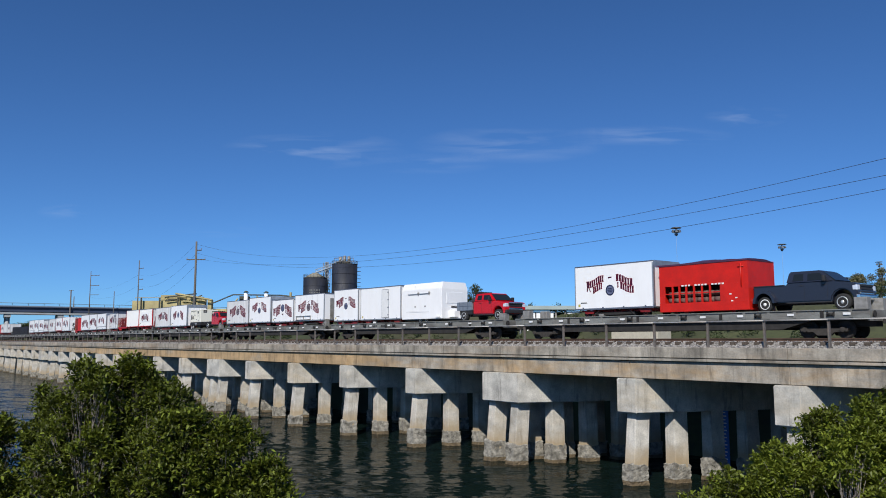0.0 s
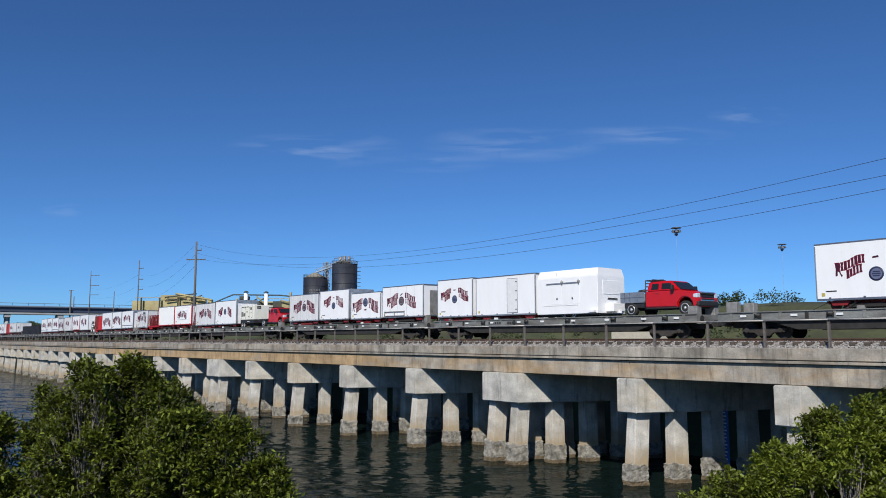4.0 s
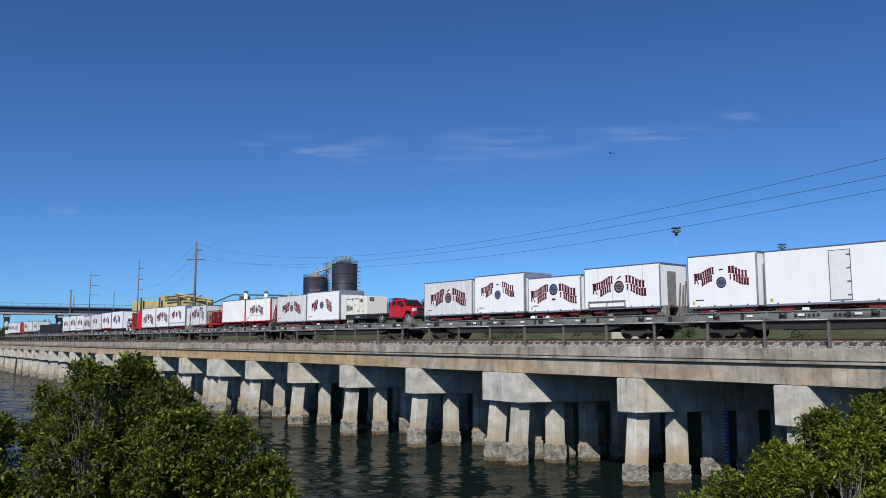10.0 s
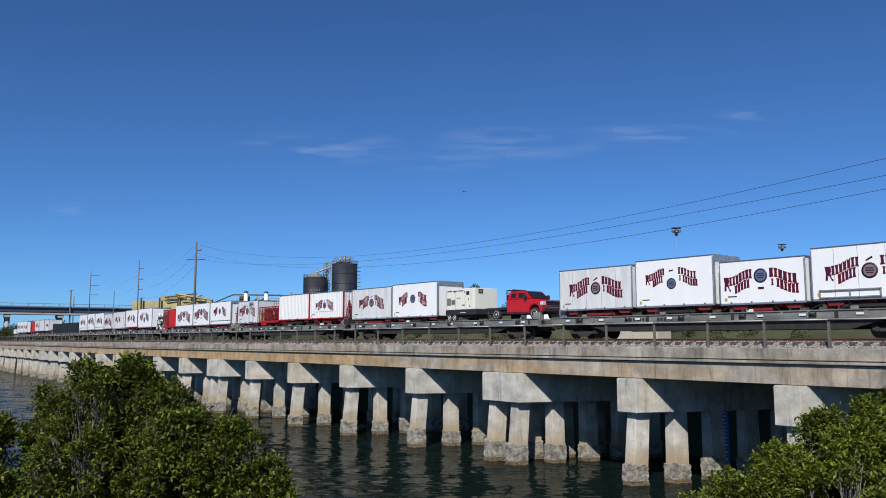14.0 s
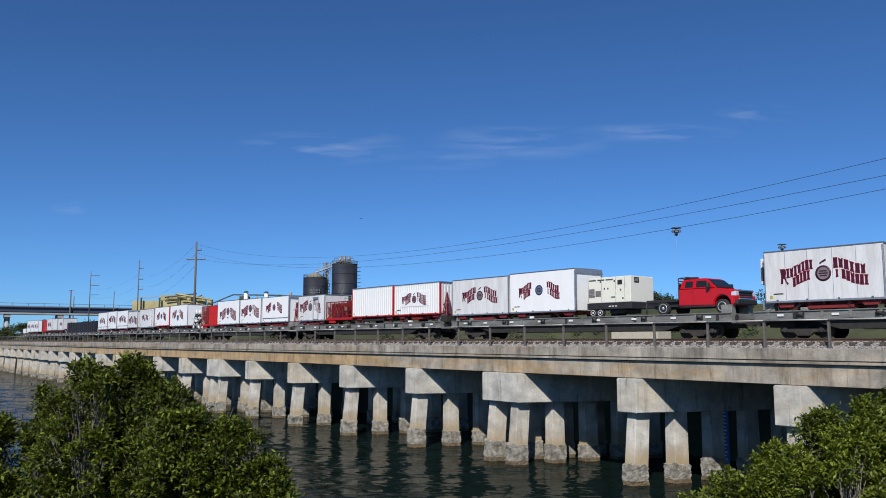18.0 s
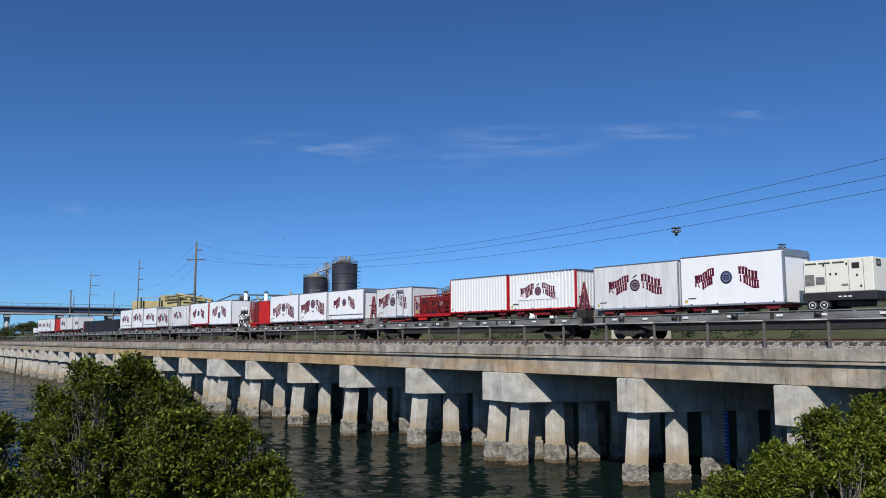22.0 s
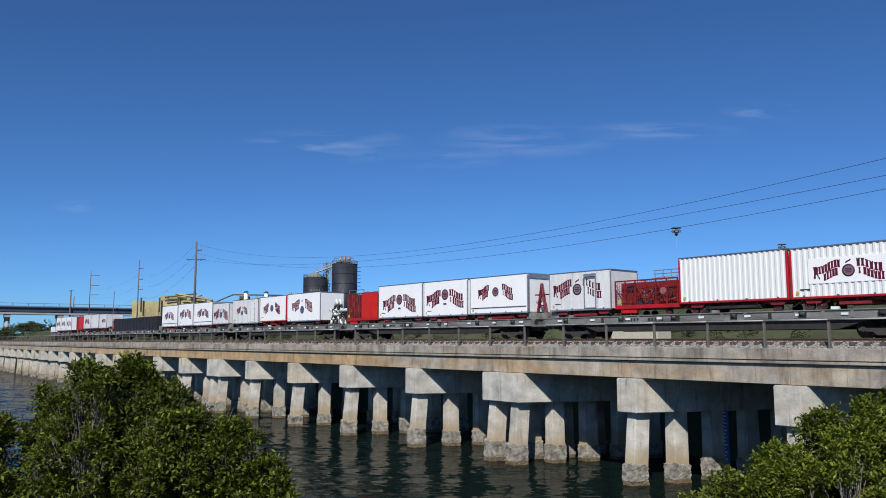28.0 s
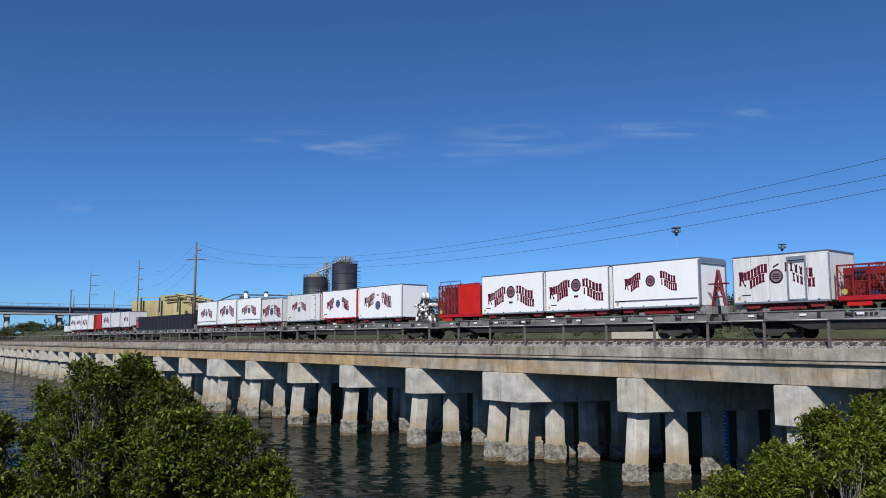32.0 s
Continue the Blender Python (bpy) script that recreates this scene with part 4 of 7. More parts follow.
# ---- pickup trucks ----
def pickup(u0, ur, uf, u1, label, paint, bed):
    o = thing("pickup_truck", label, "truck", "pickup trucks on the train")
    W = 0.98
    stops = ((0.0, 0.0), (1.28, ur - u0), (5.18, uf - u0), (6.24, u1 - u0))

    def X(v):
        for (a, p), (b, q) in zip(stops, stops[1:]):
            if v <= b or b == 6.24:
                return p + (q - p) * (v - a) / (b - a)

    rear, front, r = X(1.28), X(5.18), 0.40
    # lower body: side outline with wheel arches
    def arch(xc, rr, n=7):
        return [(xc + rr * math.cos(math.pi * (1 - i / n)), 0.42 + rr * math.sin(math.pi * (1 - i / n))) for i in range(n + 1)]

    x_start = X(0.0) if bed == "box" else X(2.35)
    pts = [(x_start, 0.48)]
    if bed == "box":
        pts += arch(rear, 0.48)
    else:
        pts += [(X(2.4), 0.45)]
    pts += arch(front, 0.50)
    pts += [(X(5.95), 0.42), (X(6.12), 0.50), (X(6.14), 0.78), (X(6.08), 1.10), (X(5.85), 1.18), (X(4.75), 1.27), (X(4.62), 1.27)]
    pts += [(X(2.35), 1.27)] if bed != "box" else [(X(2.45), 1.27), (X(2.40), 1.20), (X(0.02), 1.20)]
    bm = bmesh.new()
    extrude_y(bm, pts, -W, W)
    bmesh.ops.bevel(bm, geom=[e for e in bm.edges if abs(e.verts[0].co.y - e.verts[1].co.y) < 0.01 and e.calc_length() > 0.02], offset=0.05, segments=2, affect="EDGES")
    part("body", bm, paint, o)
    # cabin with sloping glass
    bm = bmesh.new()
    lo = [(X(2.38), -W + 0.03), (X(4.85), -W + 0.03), (X(4.85), W - 0.03), (X(2.38), W - 0.03)]
    hi = [(X(2.52), -W + 0.16), (X(4.12), -W + 0.16), (X(4.12), W - 0.16), (X(2.52), W - 0.16)]
    a = [bm.verts.new((x, y, 1.25)) for x, y in lo]
    b = [bm.verts.new((x, y, 1.80)) for x, y in hi]
    for i in range(4):
        bm.faces.new((a[i], a[(i + 1) % 4], b[(i + 1) % 4], b[i]))
    bm.faces.new(b)
    bm.faces.new(a[::-1])
    bmesh.ops.bevel(bm, geom=list(bm.edges), offset=0.06, segments=2, affect="EDGES")
    part("cabin", bm, paint, o)

    def pane(name, q, mat=M_GLASSDARK):
        n = (Vector(q[1]) - Vector(q[0])).cross(Vector(q[3]) - Vector(q[0])).normalized()
        bm = bmesh.new()
        f = [bm.verts.new(Vector(p) + n * 0.012) for p in q]
        g = [bm.verts.new(Vector(p) - n * 0.03) for p in q]
        bm.faces.new(f)
        bm.faces.new(g[::-1])
        for i in range(4):
            bm.faces.new((f[i], g[i], g[(i + 1) % 4], f[(i + 1) % 4]))
        part(name, bm, mat, o)

    for s in (-1, 1):
        def P(x, z):
            f = (z - 1.25) / 0.55
            return (X(x), s * (W - 0.03 - 0.13 * f), z)

        for q in ([P(2.74, 1.36), P(3.28, 1.36), P(3.28, 1.67), P(2.80, 1.67)], [P(3.50, 1.36), P(4.46, 1.36), P(4.10, 1.67), P(3.50, 1.67)]):
            pane("side_window", q if s < 0 else q[::-1])
        bm = bmesh.new()
        bx(bm, X(4.35), X(4.50), min(s * 1.02, s * 1.24), max(s * 1.02, s * 1.24), 1.28, 1.55, bevel=0.03)
        bx(bm, X(4.40), X(4.46), min(s * 0.9, s * 1.06), max(s * 0.9, s * 1.06), 1.30, 1.36)
        part("mirror", bm, M_BLACK, o)
        bm = bmesh.new()
        bx(bm, X(2.45), X(4.70), min(s * 0.9, s * 1.08), max(s * 0.9, s * 1.08), 0.36, 0.42, bevel=0.015)
        part("running_board", bm, M_BLACK, o)
        for x in (3.28, 4.42):
            bm = bmesh.new()
            bx(bm, X(x) - 0.16, X(x), min(s * 0.97, s * 1.0), max(s * 0.97, s * 1.0), 1.12, 1.16, bevel=0.008)
            part("door_handle", bm, M_BLACK, o)
            bm = bmesh.new()
            bx(bm, X(x) + 0.06, X(x) + 0.072, min(s * 0.975, s * 0.984), max(s * 0.975, s * 0.984), 0.52, 1.24)
            part("door_seam", bm, M_BLACK, o)
        bm = bmesh.new()
        bx(bm, X(5.80), X(6.13), min(s * 0.66, s * 0.985), max(s * 0.66, s * 0.985), 0.84, 1.08, bevel=0.04)
        part("headlight", bm, M_LAMPGLASS, o)
        wheel_part(o, "wheel", r, 0.28, front, s * 0.86, r, M_RIM)
        wheel_part(o, "wheel", r, 0.30, rear, s * 0.88, r, M_WHITERIM if bed == "box" else M_RIM)
    pane("windscreen", [(X(4.80), -0.80, 1.33), (X(4.80), 0.80, 1.33), (X(4.22), 0.74, 1.73), (X(4.22), -0.74, 1.73)])
    bm = bmesh.new()
    for i in range(3):
        bx(bm, X(6.08), X(6.17), -0.62, 0.62, 0.74 + 0.14 * i, 0.82 + 0.14 * i, bevel=0.01)
    bx(bm, X(6.05), X(6.12), -0.64, 0.64, 0.72, 1.14)
    part("grille", bm, M_BLACK, o, "black bar grille")
    for z in (0.72, 1.12):
        box_part("grille_trim", M_CHROME, o, X(6.07), X(6.19), -0.66, 0.66, z - 0.03, z + 0.03, bevel=0.012)
    bm = bmesh.new()
    bx(bm, X(6.0), X(6.24), -W + 0.02, W - 0.02, 0.44, 0.68, bevel=0.05)
    part("front_bumper", bm, M_CHROME if bed == "box" else M_BLACK, o)
    box_part("chassis", M_BLACK, o, X(0.2), X(5.9), -0.5, 0.5, 0.34, 0.52)
    if bed == "box":
        box_part("bed_rim", M_BLACK, o, X(0.03), X(2.3), -W + 0.01, -W + 0.12, 1.19, 1.225)
        box_part("rear_bumper", M_CHROME, o, X(-0.14), X(0.02), -W + 0.05, W - 0.05, 0.5, 0.66, bevel=0.03)
        pts = [(rear + rr * math.cos(t), 0.42 + rr * math.sin(t)) for rr, rng_ in ((0.60, range(9)), (0.46, range(8, -1, -1))) for t in [math.pi * i / 8 for i in rng_]]
        for s in (-1, 1):
            bm = bmesh.new()
            extrude_y(bm, pts, min(s * 0.97, s * 1.16), max(s * 0.97, s * 1.16))
            part("wide_fender", bm, paint, o, "flared fender over the double rear wheel")
    elif bed == "stake":
        bm = bmesh.new()
        bx(bm, X(0.05), X(2.28), -1.04, 1.04, 0.72, 0.80)
        for s in (-1, 1):
            bx(bm, X(0.05), X(2.28), min(s * 1.0, s * 1.04), max(s * 1.0, s * 1.04), 0.80, 1.28)
        bx(bm, X(0.05), X(0.11), -1.0, 1.0, 0.80, 1.28)
        part("drop_side_bed", bm, M_ALU, o, "grey aluminium drop-side bed")
        for x in (0.55, 1.15, 1.75):
            box_part("side_seam", M_DARKTRIM, o, X(x), X(x) + 0.03, -1.05, -1.041, 0.80, 1.28)
        box_part("side_rail", M_DARKTRIM, o, X(0.05), X(2.28), -1.052, -1.042, 0.98, 1.01)
        box_part("bed_box", M_BLACK, o, X(0.5), X(2.25), -0.98, 0.98, 0.45, 0.715)
        rod_part("spare_load", M_BLACK, o, (X(1.5), -0.5, 1.32), (X(2.0), -0.5, 1.36), 0.09)
    else:
        box_part("flat_bed", M_BLACK, o, X(-0.05), X(2.28), -1.04, 1.04, 0.66, 0.80, bevel=0.02)
        box_part("bed_box", M_BLACK, o, X(0.9), X(2.2), -0.9, 0.9, 0.42, 0.655)
        bm = bmesh.new()
        bx(bm, X(1.9), X(2.22), -0.35, 0.35, 0.804, 1.42, bevel=0.06)
        box_part("rack_panel", M_BLACK, o, X(2.26), X(2.31), -0.88, 0.88, 0.82, 1.62)
        part("white_tank", bm, M_WHITERIM, o, "white plastic tank behind the cab")
    if bed != "box":
        for y in (-0.92, -0.3, 0.3, 0.92):
            rod_part("rack_post", M_BLACK, o, (X(2.33), y, 0.8), (X(2.33), y, 1.86), 0.03)
        for z in (1.55, 1.72, 1.86):
            rod_part("rack_rail", M_BLACK, o, (X(2.33), -0.92, z), (X(2.33), 0.92, z), 0.03)
        for i in range(5):
            box_part("roof_lamp", M_BLACK, o, X(2.55), X(2.72), -0.6 + i * 0.25, -0.42 + i * 0.25, 1.86, 1.94, bevel=0.02)
        rod_part("rack_bar", M_BLACK, o, (X(2.4), -0.88, 1.88), (X(3.6), -0.80, 1.86), 0.02)
    for p in o.children:
        if not p.name.startswith("wheel"):
            for v in p.data.vertices:
                v.co.z *= 1.1
    return on_train(o, u0)


pickup(-21.69, -21.05, -17.21, -16.43, "dark blue-grey crew cab pickup with wide rear fenders", M_TRUCKGREY, "box")
pickup(-45.41, -44.61, -40.97, -40.10, "bright red crew cab pickup with a grey drop-side bed", M_TRUCKRED, "stake")
pickup(-93.73, -92.64, -88.95, -88.05, "bright red pickup with a black flat bed on a flatcar", M_TRUCKRED, "flat")
pickup(-235.4, -234.4, -230.6, -229.8, "red pickup with a plain bed, far back on the train", M_TRUCKRED, "flat")

# ---- box trailers and containers ----
trailer(-33.51, -27.57, 9.13, 11.70, "clean white box trailer with a red and navy arched sign", sign="low", sx=0.47, sz=0.55, sw=0.60, seed=1, bottom=M_DARKTRIM, under=M_RED)
trailer(-62.62, -58.51, 8.98, 11.68, "short white box trailer with a small arched sign", sign="low", sx=0.50, sz=0.58, sw=0.78, seed=2, under=M_RED)
trailer(-58.16, -52.16, 8.98, 11.60, "plain white box trailer with a narrow side door", door=0.55, seed=3, under=M_DARKRED)
trailer(-86.36, -80.60, 9.12, 11.56, "weathered pale grey box trailer with a cooling unit on its end", body=M_GREYWHITE, sign="mid", sx=0.52, sz=0.52, sw=0.72, reefer=True, seed=4, under=M_DARKRED)
trailer(-80.38, -75.25, 9.13, 11.71, "white box trailer with a small arched sign and a low badge", sign="low", sx=0.48, sz=0.60, sw=0.66, seed=5, under=M_DARKRED)
trailer(-74.94, -70.28, 9.09, 11.24, "low white box trailer with a large arched sign", sign="high", sx=0.50, sz=0.50, sw=0.86, seed=6, under=M_RED)
trailer(-70.03, -64.38, 9.13, 11.54, "white panelled box trailer with a long arched sign", sign="mid", sx=0.48, sz=0.52, sw=0.70, seed=7, under=M_RED)
C4 = MOVERS[-1][0]
for x in (0.35, 1.75, 3.1):
    box_part("rack_upright", M_PLATE, C4, x, x + 0.05, -1.37, -1.31, 0.55, 0.98)
for z in (0.58, 0.92):
    box_part("rack_bar", M_PLATE, C4, 0.35, 3.15, -1.38, -1.33, z, z + 0.05)
box_part("end_door", M_PLATE, C4, 5.60, 5.63, -0.65, 0.15, 0.6, 2.55, label="dull grey metal end door")
for y, z in ((0.25, 0.7), (0.55, 0.5), (0.8, 0.9)):
    rod_part("leaning_pole", M_WOOD, C4, (5.85, y - 0.25, 0.02), (5.66, y + 0.3, 1.5 + z * 0.6), 0.045, seg=6)
trailer(-111.09, -105.01, 9.08, 11.58, "weathered pale grey box trailer with an arched sign", body=M_GREYWHITE, sign="mid", sx=0.51, sz=0.53, sw=0.62, seed=8, under=M_DARKRED)
trailer(-104.91, -98.94, 9.09, 11.67, "clean white box trailer with a wide arched sign", sign="wide", sx=0.47, sz=0.52, sw=0.62, seed=9, under=M_RED)
E1 = trailer(-134.82, -129.75, 9.12, 11.42, "stained white box trailer with a sliding side door and arched sign", body=M_GREYWHITE, sign="mid", sx=0.47, sz=0.55, sw=0.78, seed=10, under=M_DARKRED)
for x0, x1, z0, z1 in ((2.92, 3.0, 0.56, 2.70), (3.82, 3.90, 0.56, 2.70), (3.002, 3.818, 2.52, 2.70), (3.002, 3.818, 0.56, 0.62)):
    box_part("door_frame", M_ALU, E1, x0, x1, -1.345, -1.29, z0, z1)
box_part("sliding_door", M_GREYWHITE, E1, 3.002, 3.818, -1.306, -1.29, 0.622, 2.36)
box_part("door_gap", M_DARKTRIM, E1, 3.002, 3.818, -1.308, -1.29, 2.362, 2.518)
trailer(-281.0, -276.6, 8.95, 10.0, "small low white box trailer at the train's end", seed=31, under=M_BLACK)
trailer(-125.03, -118.72, 9.27, 11.66, "white corrugated container in a red frame", body=M_CONTAINER, ribs=True, post=M_FRAMERED, roof=M_DARKTRIM, bottom=M_FRAMERED, under=M_RED, seed=11, cat="container")
trailer(-118.66, -112.52, 9.27, 11.62, "white corrugated container in a red frame with a sign panel", body=M_CONTAINER, ribs=True, post=M_FRAMERED, roof=M_DARKTRIM, bottom=M_FRAMERED, under=M_RED, seed=12, cat="container", sign="mid", panel=True, sx=0.46, sz=0.50, sw=0.52)
trailer(-154.51, -148.40, 9.08, 11.67, "white box trailer with a wide low sign and a high badge", sign="high", sx=0.49, sz=0.42, sw=0.74, seed=13, under=M_DARKRED)
trailer(-148.25, -142.97, 9.08, 11.65, "white box trailer with a wide arched sign and a high badge", sign="high", sx=0.50, sz=0.48, sw=0.84, seed=14, under=M_DARKRED)
trailer(-142.72, -136.78, 9.11, 11.63, "white box trailer with a dark stripe along its foot", sign="wide", sx=0.46, sz=0.56, sw=0.60, stripe=True, seed=16, under=M_RED)
trailer(-183.88, -177.28, 9.10, 11.61, "pale grey box trailer with two side doors", body=M_GREYWHITE, sign="low", sx=0.38, sz=0.55, sw=0.42, door=0.72, seed=17, under=M_BLACK)
trailer(-176.97, -170.93, 9.22, 11.68, "white box trailer in a red frame with a small arched sign", post=M_FRAMERED, bottom=M_FRAMERED, under=M_RED, sign="wide", sx=0.47, sz=0.50, sw=0.62, seed=18)
trailer(-170.66, -164.19, 9.11, 11.72, "clean white box trailer with a high arched sign and low badge", sign="low", sx=0.46, sz=0.55, sw=0.62, seed=19, under=M_DARKRED)
trailer(-207.47, -201.42, 9.07, 11.76, "white box trailer with a dark stripe and arched sign", sign="mid", sx=0.47, sz=0.5, sw=0.58, stripe=True, seed=20)
trailer(-201.09, -195.93, 9.10, 11.80, "white box trailer with a tall arched sign", sign="mid", sx=0.5, sz=0.52, sw=0.78, seed=21)
trailer(-195.63, -189.70, 9.08, 11.74, "white box trailer with an arched sign above a dark stripe", sign="mid", sx=0.5, sz=0.52, sw=0.6, stripe=True, seed=22)
trailer(-189.57, -184.85, 9.15, 11.46, "dull white box trailer with a faded sign", body=M_GREYWHITE, sign="mid", sx=0.5, sz=0.45, sw=0.86, seed=23, under=M_RED)
trailer(-251.69, -246.30, 9.35, 11.70, "weathered white box trailer with a faded sign", body=M_GREYWHITE, sign="mid", sx=0.5, sz=0.5, sw=0.6, seed=24, under=M_RED)
trailer(-246.20, -240.81, 9.35, 11.62, "plain weathered white box trailer", body=M_GREYWHITE, seed=25, under=M_RED)
trailer(-240.23, -235.6, 9.3, 11.55, "weathered white box trailer with stained sides", body=M_GREYWHITE, sign="mid", sx=0.6, sz=0.5, sw=0.5, seed=26, under=M_RED)
trailer(-275.5, -271.0, 9.2, 11.75, "white box trailer with a sign near the train's end", sign="mid", sx=0.5, sz=0.5, sw=0.7, seed=27)
trailer(-270.9, -266.4, 9.2, 11.72, "white box trailer with an arched sign near the train's end", sign="mid", sx=0.5, sz=0.5, sw=0.7, seed=28)
trailer(-266.3, -261.6, 9.2, 11.70, "white box trailer with a badge near the train's end", sign="low", sx=0.5, sz=0.5, sw=0.7, seed=29)


# ---- special wagons ----
def fairing_trailer(u0, u1, zb, zt):
    """The large smooth white trailer with a chamfered roof."""
    o = thing("concession_trailer", "large smooth white trailer with a chamfered roof and folded hatches", "trailer", "wagons on the train")
    L, b, t = u1 - u0, zb - DECK_Z, zt - DECK_Z
    Lb = L - 0.35
    bm = bmesh.new()
    W = 1.3
    rings = [[bm.verts.new((x, y, z)) for x, y in [(ins, -W + iy), (Lb - ins * 0.6, -W + iy), (Lb - ins * 0.6, W - iy), (ins, W - iy)]]
             for z, ins, iy in ((b, 0.0, 0.0), (t - 0.55, 0.0, 0.0), (t - 0.50, 0.01, 0.0), (t - 0.02, 0.10, 0.16), (t, 0.14, 0.22))]
    for a, c in zip(rings, rings[1:]):
        for i in range(4):
            bm.faces.new((a[i], a[(i + 1) % 4], c[(i + 1) % 4], c[i]))
    bm.faces.new(rings[-1])
    bm.faces.new(rings[0][::-1])
    bmesh.ops.bevel(bm, geom=list(bm.edges), offset=0.025, segments=2, affect="EDGES")
    part("body", bm, M_WHITE, o)
    h = t - b
    for x0, x1 in ((0.9, 2.2), (2.3, 3.7)):
        box_part("hatch", M_WHITE, o, x0, x1, -W - 0.008, -W + 0.02, b + h * 0.22, b + h * 0.68, bevel=0.012)
    box_part("hatch_bar", M_ALU, o, 0.9, 3.7, -W - 0.05, -W - 0.022, b + h * 0.685, b + h * 0.71)
    for x in (2.25, 3.65):
        bm = bmesh.new()
        rod(bm, (x, -W - 0.06, b + h * 0.66), (x, -W - 0.06, b + h * 0.77), 0.03)
        bx(bm, x - 0.09, x + 0.09, -W - 0.07, -W + 0.01, b + h * 0.70, b + h * 0.74)
        part("latch", bm, M_PLATE, o)
    for x in (1.75, 3.05):
        box_part("lock", M_BLACK, o, x, x + 0.1, -W - 0.035, -W + 0.01, b + h * 0.33, b + h * 0.37)
    box_part("skirt_rail", M_DOORWHITE, o, 0.6, 3.6, -W - 0.018, -W + 0.02, b + h * 0.22 - 0.08, b + h * 0.22 - 0.03)
    box_part("end_hatch", M_WHITE, o, Lb - 0.02, Lb + 0.025, -0.8, 0.8, b + h * 0.42, b + h * 0.72, bevel=0.012)
    box_part("end_vent", M_BLACK, o, Lb - 0.01, Lb + 0.03, -0.35, 0.55, b + h * 0.30, b + h * 0.34)
    box_part("nose_box", M_WHITE, o, Lb + 0.002, Lb + 0.6, -0.55, 0.55, b + 0.1, b + 0.62, bevel=0.04)
    box_part("drawbar", M_WHITE, o, Lb + 0.1, L + 0.55, -0.12, 0.12, b + 0.02, b + 0.12)
    box_part("step", M_WHITE, o, Lb - 0.6, Lb - 0.1, -W - 0.2, -W + 0.02, b + 0.08, b + 0.2)
    box_part("underframe", M_BLACK, o, 0.2, Lb - 0.1, -1.1, 1.1, b - 0.1, b - 0.005)
    for x in (2.2, 3.0):
        for y in (-1.0, 1.0):
            wheel_part(o, "wheel", 0.22, 0.2, x, y, 0.224, M_WHITERIM, 14)
    box_part("roof_seam", M_GREYWHITE, o, 1.7, 1.73, -1.26, -1.0, t - 0.5, t - 0.14)
    on_train(o, u0)


fairing_trailer(-52.03, -46.55, 8.86, 11.68)


